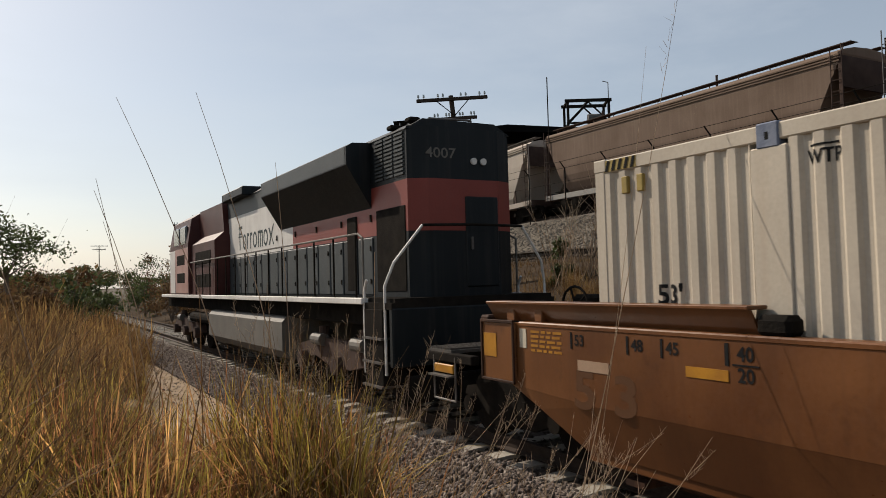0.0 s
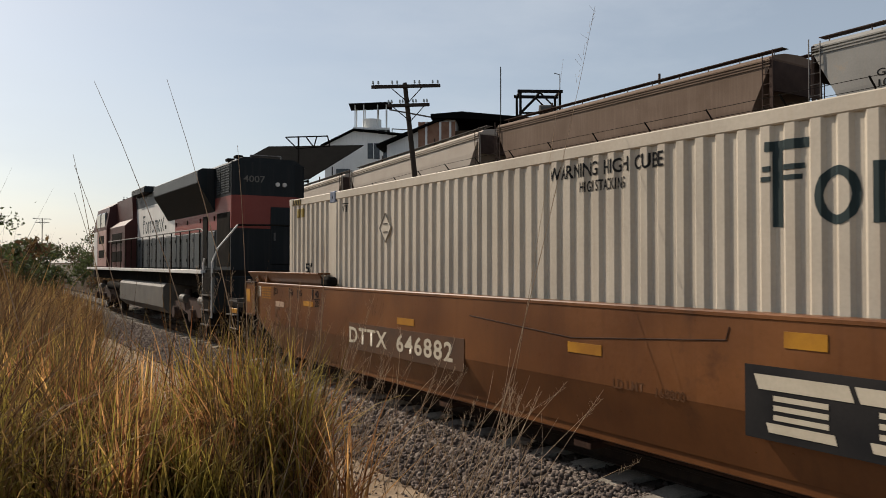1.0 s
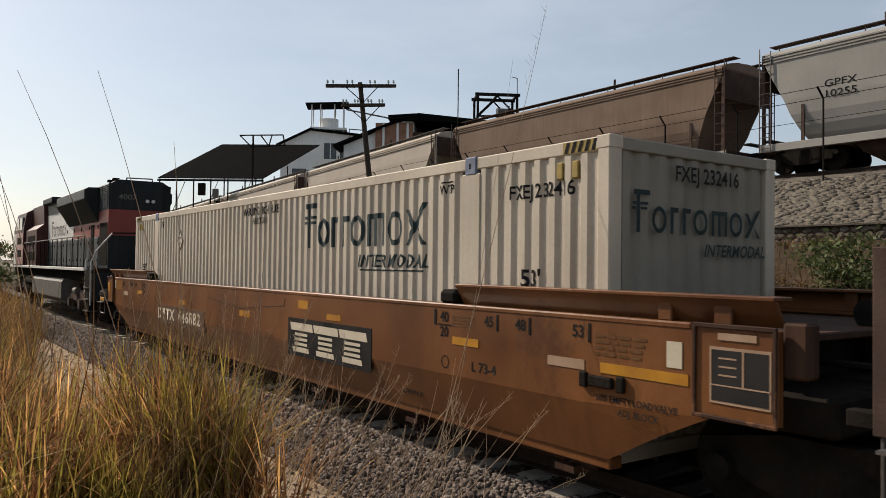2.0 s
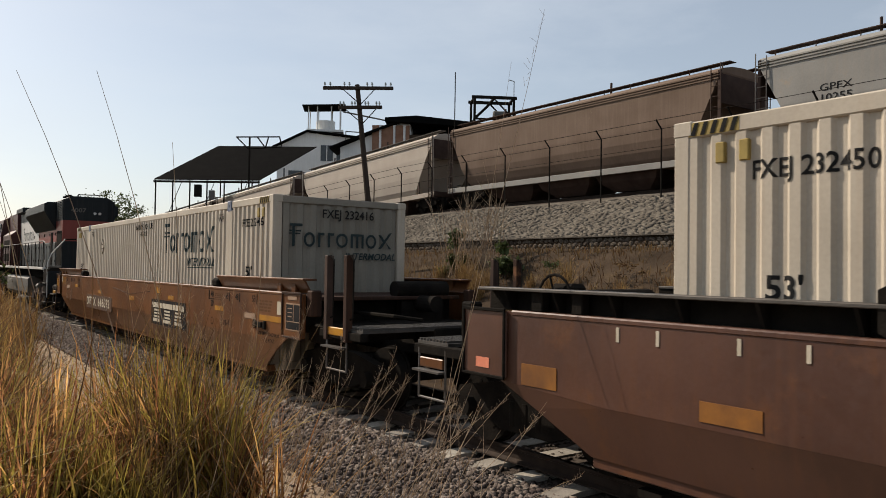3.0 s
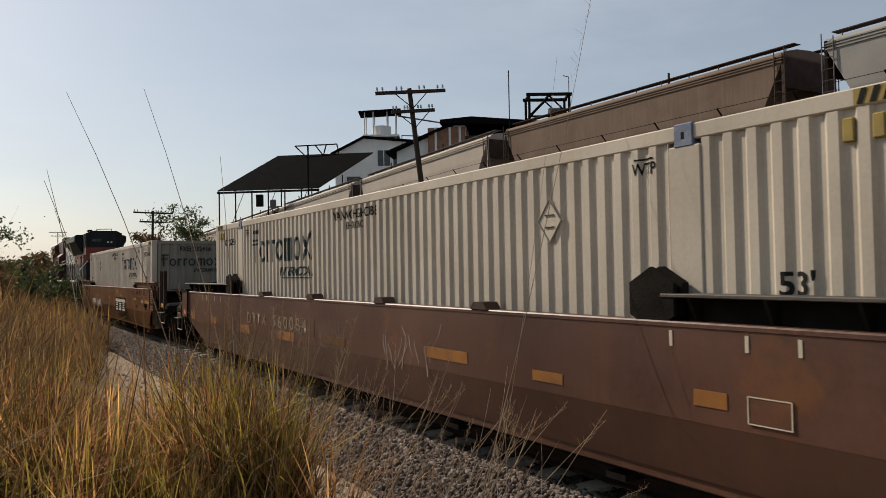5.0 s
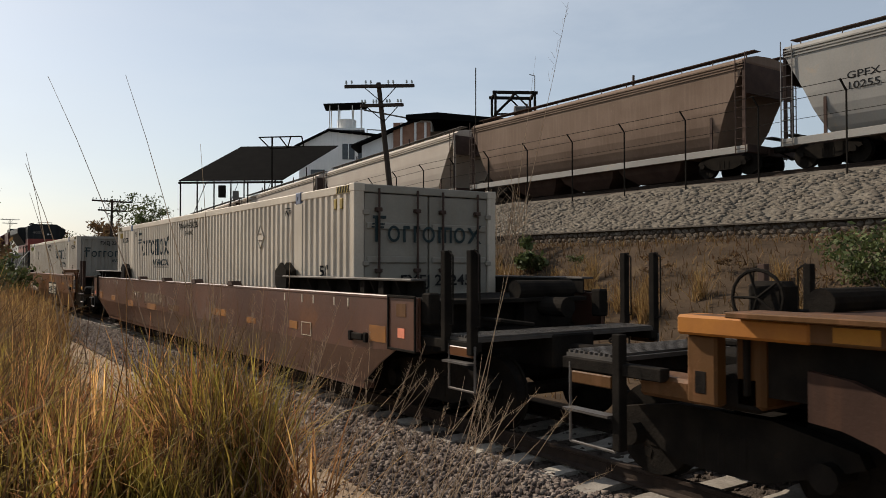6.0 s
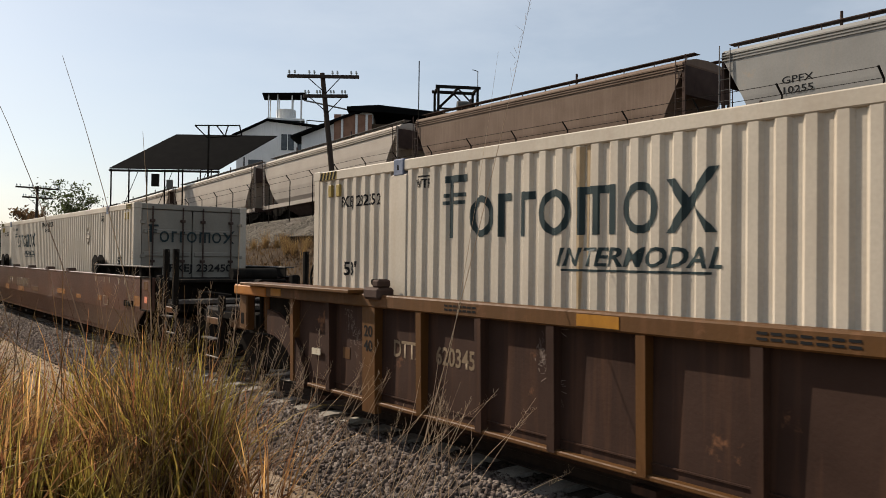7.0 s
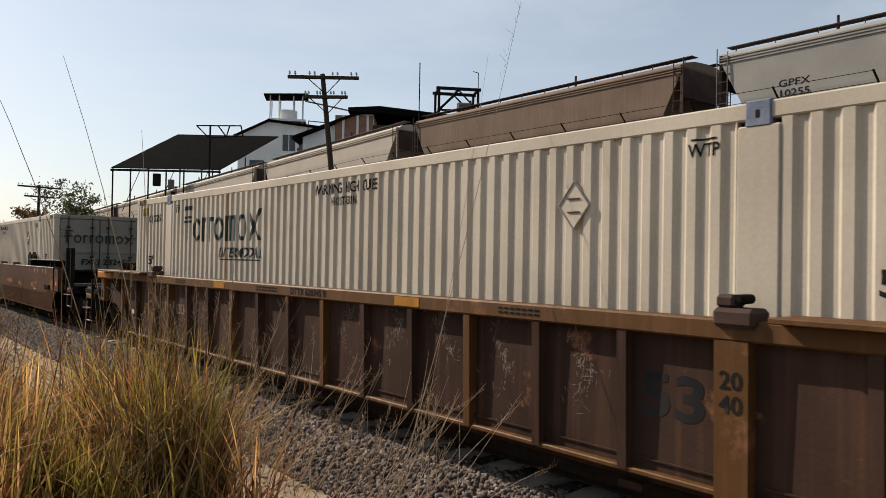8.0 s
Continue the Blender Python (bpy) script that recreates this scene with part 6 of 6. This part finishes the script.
# ---- dry-stone toe wall and stone pitching on the bank ----
def rubble(name, n, seed, place, size, material, label):
    rng = np.random.default_rng(seed)
    base = np.array([(-1, -1, -1), (1, -1, -1), (1, 1, -1), (-1, 1, -1), (-0.75, -0.75, 1), (0.75, -0.75, 1), (0.75, 0.75, 1), (-0.75, 0.75, 1)])
    faces = np.array([(0, 3, 2, 1), (4, 5, 6, 7), (0, 1, 5, 4), (1, 2, 6, 5), (2, 3, 7, 6), (3, 0, 4, 7)])
    v = base[None] * (1 + rng.uniform(-0.3, 0.3, (n, 8, 3))) * (rng.uniform(size[0], size[1], (n, 1, 1)) * rng.uniform((0.7, 0.9, 0.3), (1.1, 1.5, 0.55), (n, 3))[:, None, :])
    c = np.array([place(rng) for _ in range(n)])
    v = (v + c[:, None, :]).reshape(-1, 3)
    f = (faces[None] + 8 * np.arange(n)[:, None, None]).reshape(-1, 4)
    return soup_np(name, v, f, material, label, "stones")


def on_slope(rng):
    y = rng.uniform(4, 60)
    x = rng.uniform(18.55, 22.3)
    return x, y, ground_z(x, y) - 0.03


rubble("stone_pitching", 26000, 21, on_slope, (0.05, 0.105), STONE_FACE, "rough grey-brown stone pitching on the bank")
wall = tagged(new("toe_wall"), "low wall of rough dark stone at the foot of the pitching", "wall", "", "structure")
rngw = random.Random(8)
stone_meshes = []
for k in range(10):
    b = bmesh.new()
    bmesh.ops.create_icosphere(b, subdivisions=1, radius=0.5)
    for v in b.verts:
        v.co *= rngw.uniform(0.85, 1.2)
        v.co.x = max(-0.35, min(0.35, v.co.x))
    me = bpy.data.meshes.new("stone")
    b.to_mesh(me)
    b.free()
    me.materials.append(DARK_STONE)
    stone_meshes.append(me)
part("wall_core", prism([(18.12, 2.2), (18.6, 2.2), (18.6, 3.02), (18.12, 3.02)], "y", 0, 36), BANK, wall)
part("wall_cap", prism([(18.02, 3.02), (18.62, 3.02), (18.62, 3.075), (18.02, 3.06)], "y", 0, 36), STONE_FACE, wall, "pale flat stone coping")
for i in range(297):
    row, col = divmod(i, 99)
    y = 7 + (col + 0.5 * (row % 2)) * 0.235 + rngw.uniform(-0.04, 0.04)
    o = new("stone", stone_meshes[i % 10])
    o.parent = wall
    o.matrix_basis = pose(18.12, y, 2.66 + 0.135 * row + rngw.uniform(-0.02, 0.02), rngw.uniform(-25, 25), 0, 0) @ Matrix.Diagonal((0.10, rngw.uniform(0.20, 0.30), rngw.uniform(0.12, 0.17), 1))


# ---- plants ----
def blades(name, spots, material, label, seed, width=0.007, bend=0.5, seg=3, category="grass", droop=0.5):
    """Bent tapering blades: spots are rows x, y, z, length."""
    rng = np.random.default_rng(seed)
    s = np.asarray(spots)
    n = len(s)
    a = rng.uniform(0, 2 * np.pi, n)
    lean = np.abs(rng.normal(0, bend, n)) * 0.6 + 0.02
    curl = np.where(rng.random(n) < droop, rng.uniform(0.5, 2.1, n), np.abs(rng.normal(0, 0.25, n)))
    side = np.stack([-np.sin(a + 0.6), np.cos(a + 0.6), np.zeros(n)], -1)
    out = np.stack([np.cos(a), np.sin(a), np.zeros(n)], -1)
    w = width * rng.uniform(0.4, 1.4, n)
    p = s[:, :3].copy()
    rows = []
    for k in range(seg + 1):
        t = k / seg
        ww = (w * (1 - t) ** 0.6 + 0.0006)[:, None]
        rows += [p - side * ww, p + side * ww]
        ang = lean + curl * t ** 1.5
        p = p + (out * np.sin(ang)[:, None] + np.array([0, 0, 1.0]) * np.cos(ang)[:, None]) * (s[:, 3] / seg)[:, None]
    v = np.stack(rows, 1)
    m = v.shape[1]
    f = np.array([(2 * k, 2 * k + 1, 2 * k + 3, 2 * k + 2) for k in range(seg)])
    f = (f[None] + m * np.arange(n)[:, None, None]).reshape(-1, 4)
    return soup_np(name, v.reshape(-1, 3), f, material, label, category)


def tuft_spots(rng, n, centre, spread, hgt, tufts):
    """Blades gathered in tufts inside an ellipse."""
    cs = [(centre[0] + rng.gauss(0, spread[0]), centre[1] + rng.gauss(0, spread[1])) for _ in range(tufts)]
    hs = [rng.uniform(*hgt) for _ in cs]
    rows = []
    for _ in range(n):
        k = rng.randrange(tufts)
        x, y = cs[k][0] + rng.gauss(0, 0.075), cs[k][1] + rng.gauss(0, 0.075)
        rows.append((x, y, ground_z(x, y) - 0.02, hs[k] * rng.uniform(0.45, 1.1)))
    return rows


def near_clump():
    """The tall clump beside the path, a lower dip behind it, and the mass to its side."""
    rng = random.Random(31)
    clump, side, dip = ((2.12, 6.8), (0.26, 0.5)), ((0.70, 6.9), (0.34, 0.65)), ((1.42, 6.3), (0.22, 0.55))
    rows = tuft_spots(rng, 1250, *clump, (0.95, 1.55), 20) + tuft_spots(rng, 950, *side, (0.9, 1.3), 16) + tuft_spots(rng, 900, *dip, (0.5, 0.85), 12)
    rows += tuft_spots(rng, 170, (2.45, 6.2), (0.10, 0.35), (0.5, 0.95), 6)
    blades("dry_grass_clump", rows, GRASS, "tall dry golden grass clump beside the dirt path", 1, 0.0100, 0.62, 6, droop=0.55)
    rows = tuft_spots(rng, 1350, *clump, (0.95, 1.6), 18) + tuft_spots(rng, 420, *side, (0.8, 1.2), 6) + tuft_spots(rng, 350, *dip, (0.4, 0.8), 6)
    blades("green_grass_clump", rows, GRASS_GREEN, "yellow-green blades among the dry grass", 2, 0.010, 0.45, 6, droop=0.4)
    rows = tuft_spots(rng, 420, *clump, (0.9, 1.6), 14) + tuft_spots(rng, 1150, *side, (0.8, 1.4), 18) + tuft_spots(rng, 350, *dip, (0.5, 0.8), 8)
    blades("brown_grass_clump", rows, LEAF_DRY, "dark brown dead blades in the grass clump", 8, 0.008, 0.6, 6)
    rows = tuft_spots(rng, 270, (2.15, 6.9), (0.28, 0.55), (1.5, 2.2), 30) + tuft_spots(rng, 70, *side, (1.4, 1.9), 12)
    blades("brown_seed_stems", rows, LEAF_DRY, "tall brown seed stems standing out of the grass clump", 18, 0.006, 0.38, 6, droop=0.15)


def left_field():
    rng = random.Random(41)
    rows, dead = [], []
    for _ in range(19000):
        y = 5.0 + 40 * rng.random() ** 1.7
        edge = min(3.0, 0.55 + max(0, y - 8) * 0.135)
        x = edge - abs(rng.gauss(0, 1.0)) * (1.0 + y * 0.12)
        if noise.noise((x * 1.3, y * 0.9, 7)) < -0.12 or (y < 8 and rng.random() < 0.35):
            continue
        h = rng.uniform(0.7, 1.2) * (1.0 + 0.4 * noise.noise((x * 0.5, y * 0.5, 2)) + 0.8 * noise.noise((x * 1.8, y * 1.8, 5))) * (1.45 if x < 0.06 * y else 0.85)
        (dead if rng.random() < 0.22 + 0.35 * max(0.0, noise.noise((x * 1.3, y * 0.8, 11)) * 2) else rows).append((x, y, ground_z(x, y) - 0.03, max(0.25, h)))
    blades("dry_grass_field", rows, FIELD_GRASS, "tall dry golden grass along the path", 3, 0.0085, 1.0, 5, droop=0.8)
    blades("dead_grass_field", dead, LEAF_DRY, "dark brown dead blades among the dry grass", 9, 0.008, 0.8, 5)
    rows = []
    for _ in range(6000):
        y = 17 + 43 * rng.random()
        x = min(3.9, 0.9 + 0.085 * y) - abs(rng.gauss(0, 0.9))
        rows.append((x, y, ground_z(x, y) - 0.03, rng.uniform(0.7, 1.5)))
    blades("verge_dry_grass", rows, FIELD_GRASS, "tall dry brown grass on the verge of the line", 14, 0.014, 0.7, 4)
    rows = []
    for _ in range(15000):
        y = 28 + 110 * rng.random() ** 1.4
        x = 4.1 - abs(rng.gauss(0, 1)) * (2 + y * 0.2)
        rows.append((x, y, ground_z(x, y) - 0.03, rng.uniform(1.0, 1.9)))
    blades("distant_dry_grass", rows, FIELD_GRASS, "tall dry grass far along the line", 4, 0.035, 0.45, 2)
    rows = [(x, y, ground_z(x, y), h) for x, y, h in [(rng.gauss(-0.1, 0.8), rng.uniform(5, 12), rng.uniform(0.6, 1.2)) for _ in range(3600)]]
    blades("green_grass_field", rows, GRASS_GREEN, "yellow-green blades among the dry grass", 5, 0.008, 0.6)


near_clump()
left_field()


def tall_stalks():
    """Single reed stalks with feathery heads standing above the grass."""
    rng = random.Random(51)
    bm = bmesh.new()
    def stalk(base, tip, r, head):
        b, t = Vector(base), Vector(tip)
        prev = b
        mid = (b + t) / 2 + Vector((0.06 + 0.09 * abs(t.x - b.x), 0, 0.05 + 0.12 * abs(t.x - b.x)))
        for i in range(1, 7):
            k = i / 6
            p = b * (1 - k) ** 2 + mid * 2 * k * (1 - k) + t * k * k
            add_rod(bm, prev, p, r * (1 - 0.12 * (i - 1)), 5, r * (1 - 0.12 * i))
            prev = p
        if head:
            for j in range(14):
                k = j / 14
                p = b.lerp(t, 0.84 + 0.16 * k)
                q = p + Vector((rng.uniform(-0.05, 0.05), rng.uniform(-0.05, 0.05), rng.uniform(0.02, 0.08)))
                add_rod(bm, p, q, 0.0018, 3, 0.0008)
    for bx, by, tx, ty, tz in ((2.75, 8.4, 1.72, 8.5, 3.97), (2.3, 8.4, 0.98, 8.5, 3.85), (2.7, 8.6, 2.52, 8.5, 3.3), (1.5, 8.2, 0.75, 8.1, 2.9), (1.3, 9.0, 0.82, 8.8, 3.1), (1.6, 10.2, 1.0, 10.2, 2.8), (0.5, 8.0, -0.2, 7.8, 2.9), (3.0, 7.5, 3.1, 7.3, 2.3)):
        stalk((bx, by, ground_z(bx, by)), (tx, ty, tz), 0.0080, False)
    for k in range(40):
        bx, by = rng.gauss(2.25, 0.35), rng.gauss(6.9, 0.7)
        stalk((bx, by, ground_z(bx, by)), (bx + rng.gauss(0.1, 0.35), by + rng.gauss(0, 0.25), ground_z(bx, by) + rng.uniform(1.2, 2.1)), 0.004, True)
    ob = tagged(link_mesh("reed_stalks", bm, STALK), "thin dry reed stalks rising above the grass", "grass", "", "stuff")
    bm = bmesh.new()
    for k in range(80):
        bx, by = rng.uniform(3.2, 4.1), rng.uniform(4.6, 9.0)
        h = rng.uniform(0.6, 1.45)
        stalk((bx, by, -0.55), (bx + rng.gauss(0.25, 0.45), by + rng.gauss(-0.2, 0.35), -0.55 + h), 0.0042, rng.random() < 0.6)
    for k in range(26):
        bx, by = rng.uniform(3.4, 4.1), rng.uniform(5.0, 8.8)
        stalk((bx, by, -0.56), (min(4.74, bx + rng.uniform(0.3, 1.0)), by + rng.gauss(-0.1, 0.3), rng.uniform(0.5, 1.15)), 0.0046, rng.random() < 0.4)
    tagged(link_mesh("dry_weed_stalks", bm, STALK), "thin pale dry weeds at the edge of the ballast", "weeds", "", "stuff")
    bm = bmesh.new()
    stalk((3.6, 5.35, -0.55), (5.17, 5.35, 4.52), 0.0055, True)
    stalk((3.75, 5.3, -0.55), (4.7, 5.3, 3.9), 0.0035, False)
    tagged(link_mesh("single_reed_stalks", bm, STALK), "two thin bare reed stalks by the ballast", "grass", "", "stuff")


tall_stalks()


def leaf_cloud(rng, n, centre, radii, size):
    c = np.asarray(centre)
    lumps = [(c + np.array([rng.gauss(0, r * 0.5) for r in radii]), rng.uniform(0.25, 0.5)) for _ in range(max(4, n // 90))]
    pts = []
    for _ in range(n):
        p, k = lumps[rng.randrange(len(lumps))]
        pts.append(p + np.array([rng.gauss(0, r * k * 0.45) for r in radii]))
    pts = np.array(pts)
    r = np.random.default_rng(rng.randrange(10 ** 6))
    a = r.normal(0, 1, (n, 3))
    a /= np.linalg.norm(a, axis=1)[:, None]
    b = np.cross(a, r.normal(0, 1, (n, 3)))
    b /= np.linalg.norm(b, axis=1)[:, None]
    s = r.uniform(size[0], size[1], n)[:, None]
    v = np.stack([pts - a * s, pts + b * s * 0.45, pts + a * s, pts - b * s * 0.45], 1).reshape(-1, 3)
    f = np.arange(4 * n).reshape(-1, 4)
    return v, f


def build_tree(x, y, z, h, spread, n, material, seed, label, leaf=(0.06, 0.14), bush=False):
    rng = random.Random(seed)
    e = thing("bush" if bush else "tree", label, "bush" if bush else "tree", "", pose(x, y, z))
    bm = bmesh.new()
    if not bush:
        add_rod(bm, (0, 0, -0.2), (0.1, 0, h * 0.5), h * 0.03, 8, h * 0.018)
    for i in range(7):
        a = i * 0.9 + rng.random()
        b0 = h * (0.05 if bush else 0.4)
        add_rod(bm, (0, 0, b0), (math.cos(a) * spread * 0.6, math.sin(a) * spread * 0.6, h * rng.uniform(0.6, 0.9)), h * 0.011, 5, h * 0.003)
    part("trunk", bm, BARK, e)
    v, f = leaf_cloud(rng, n, (0, 0, h * (0.5 if bush else 0.68)), (spread, spread, h * (0.42 if bush else 0.32)), leaf)
    me = bpy.data.meshes.new("crown")
    me.from_pydata(v.tolist(), [], f.tolist())
    me.materials.append(material)
    o = new("crown", me)
    o.parent = e
    return e


build_tree(-0.6, 45, 0.6, 5.2, 2.2, 3000, LEAF, 1, "dusty green tree beyond the dry grass")
build_tree(-4.5, 40, 0.6, 4.4, 2.4, 2600, LEAF, 2, "dusty green tree beyond the dry grass")
build_tree(3.2, 60, 0.2, 3.0, 1.8, 1500, LEAF, 3, "low dark green bush far along the line", bush=True)
build_tree(1.2, 52, 0.3, 2.9, 1.7, 1300, LEAF_DRY, 4, "low olive bush in the dry grass", bush=True)
for k, (tx, ty, th) in enumerate(((-2.5, 62, 3.4), (-6, 58, 3.8), (0.8, 74, 3.2), (-4, 84, 4.2), (3.0, 88, 3.0), (-10, 70, 4.6), (-1, 105, 4.4), (4.6, 104, 3.4), (-8, 115, 5.4), (5.2, 135, 4.2))):
    build_tree(tx, ty, ground_z(tx, ty), th, 2.2 + 0.1 * k, 900, LEAF if k % 3 else LEAF_DRY, 30 + k, "low dusty bush far along the line", leaf=(0.1, 0.26), bush=True)
for k, (tx, ty, th, sp) in enumerate(((-3.2, 30, 2.4, 1.6), (-1.4, 31, 2.5, 1.5), (0.3, 33, 2.6, 1.5), (1.5, 37, 2.7, 1.5), (2.5, 43, 2.8, 1.5), (3.0, 50, 3.1, 1.5), (9.9, 60, 4.0, 1.6), (11.2, 66, 4.2, 2.0), (10.2, 76, 4.4, 1.9), (12.6, 74, 4.0, 2.2), (11.2, 90, 5.0, 2.4), (14.0, 84, 4.6, 2.4), (13.2, 102, 6.0, 3.0), (16.5, 100, 5.6, 3.0))):
    build_tree(tx, ty, ground_z(tx, ty) - 0.1, th, sp, 1500, LEAF_DRY if k % 5 in (1, 2) else LEAF, 60 + k, "low brown scrubby bush beyond the dry grass" if k < 6 else "dense dusty bush beside the line", leaf=(0.07, 0.18), bush=True)
build_tree(7.2, 120, 0.0, 5.0, 3.2, 2200, LEAF, 5, "distant dark green tree by the line", leaf=(0.12, 0.3))
build_tree(2.0, 130, 0.0, 4.4, 3.4, 2200, LEAF, 6, "distant dark green tree by the line", leaf=(0.12, 0.3))
build_tree(20.0, 86, 2.8, 6.6, 2.6, 2400, LEAF, 7, "dusty tree with thin crown on the bank", leaf=(0.1, 0.22))
build_tree(17.2, 92, 2.0, 5.2, 2.2, 1800, LEAF_DRY, 8, "dusty tree with thin crown on the bank", leaf=(0.1, 0.22))
build_tree(12.5, 140, 0.5, 5.2, 3.6, 2200, LEAF, 9, "distant dark green tree by the line", leaf=(0.12, 0.3))
build_tree(14.8, 17.2, 1.4, 1.15, 0.55, 900, LEAF, 10, "green bush on the brown bank", bush=True)
build_tree(15.4, 20.5, 1.6, 1.2, 0.45, 700, LEAF, 11, "dark green sapling on the bank", bush=True)
build_tree(14.2, 6.7, 1.2, 1.4, 0.9, 2200, LEAF, 12, "green bush on the brown bank", leaf=(0.03, 0.08), bush=True)
build_tree(15.8, 26.5, 1.9, 0.9, 0.8, 900, LEAF, 13, "green bush at the foot of the pole", bush=True)


rngb = random.Random(90)
for k in range(14):
    bx, by = rngb.uniform(12.0, 15.6), 6 + k * 2.4 + rngb.uniform(-0.9, 0.9)
    build_tree(bx, by, ground_z(bx, by) - 0.05, rngb.uniform(0.35, 0.7), rngb.uniform(0.3, 0.6), 260, LEAF_DRY if k % 4 else LEAF, 120 + k, "brown scrubby bush on the bank" if k % 4 else "dusty green bush on the bank", leaf=(0.02, 0.05), bush=True)


def far_woods():
    rng = random.Random(77)
    vs, fs, off = [], [], 0
    for k in range(120):
        x = rng.uniform(-160, 18)
        y = rng.uniform(170, 260)
        v, f = leaf_cloud(rng, 130, (x, y, 1.5), (6, 4, 3.2), (0.5, 1.3))
        vs.append(v)
        fs.append(f + off)
        off += len(v)
    soup_np("distant_woods", np.concatenate(vs), np.concatenate(fs), LEAF, "distant low dark green woods", "woods")


far_woods()


def bank_plants():
    rng = random.Random(61)
    rows = []
    for c in ((13.6, 11.0), (13.9, 14.5), (14.2, 17.5), (13.2, 8.0), (14.6, 21.0), (15.2, 24.5), (15.8, 27.5), (16.5, 31), (17, 35), (12.5, 13), (12.8, 18.5)):
        rows += tuft_spots(rng, 620, c, (0.6, 0.8), (0.45, 1.0), 6)
    blades("bank_dry_grass", rows, BANK_GRASS, "dry straw-coloured grass tufts on the bank", 6, 0.009, 0.55, 4)
    rows = [(x, y, ground_z(x, y) - 0.03, rng.uniform(0.10, 0.38)) for x, y in [(rng.uniform(9.5, 17.6), rng.uniform(3, 60)) for _ in range(21000)]]
    blades("bank_undergrowth", rows, LEAF_DRY, "sparse brown weeds over the bank", 7, 0.014, 0.7)
    bm = bmesh.new()
    for c in ((15.3, 19.2), (15.0, 19.8), (15.6, 18.6)):
        for k in range(14):
            x, y = c[0] + rng.gauss(0, 0.2), c[1] + rng.gauss(0, 0.25)
            z = ground_z(x, y)
            p = Vector((x, y, z))
            d = Vector((rng.gauss(0, 0.25), rng.gauss(0, 0.25), 1)).normalized()
            L = rng.uniform(1.4, 3.0)
            add_rod(bm, p, p + d * L, 0.014, 4, 0.004)
            for j in range(4):
                q = p + d * L * rng.uniform(0.3, 0.9)
                add_rod(bm, q, q + (d + Vector((rng.gauss(0, 0.6), rng.gauss(0, 0.6), 0))).normalized() * L * 0.3, 0.007, 3, 0.002)
    tagged(link_mesh("bare_twigs", bm, STALK), "pale bare twigs of a dry shrub on the bank", "shrub", "", "stuff")


bank_plants()

# ---- sleepers ----
bm = bmesh.new()
add_prism(bm, [(-1.3, -0.38), (1.3, -0.38), (1.3, -0.22), (0.95, -0.185), (0.55, -0.185), (0.3, -0.215), (-0.3, -0.215), (-0.55, -0.185), (-0.95, -0.185), (-1.3, -0.22)], "y", -0.13, 0.13)
sleeper_mesh = bpy.data.meshes.new("sleeper")
bm.to_mesh(sleeper_mesh)
bm.free()
sleeper_mesh.materials.append(CONCRETE)
bed = bpy.data.objects["ballast"]
rngs = random.Random(71)
for i in range(150):
    o = new("sleeper", sleeper_mesh)
    o.parent = bed
    o.matrix_basis = pose(XT + rngs.uniform(-0.03, 0.03), 0.3 + i * 0.61, rngs.uniform(-0.01, 0.012), 0, 0, rngs.uniform(-0.8, 0.8))


# ---- motion of the train ----
def train_place(t):
    """How far the leading container's front has gone along the track."""
    return 6.38 + 6.985 * t + 0.0422 * t * t


def motions():
    offsets = ((LOCO, 15.25, 0.0), (CAR_1, -8.0, 0.0), (BOX_1, -7.995, C_Z), (CAR_2, -31.92, 0.0), (BOX_2, -32.045, C_Z), (CAR_3, -56.0, 0.0), (BOX_3, -56.05, C_Z))
    times = [0.5 * i for i in range(17)]
    for ob, off, z in offsets:
        walk(ob, [(t, pose(XT, train_place(t) + off, z)) for t in times])
    steps = [i / 15 for i in range(121)]
    for ob, y, r in WHEELS:
        walk(ob, [(t, pose(0, y, r, -math.degrees((train_place(t) - train_place(0)) / r))) for t in steps])


motions()
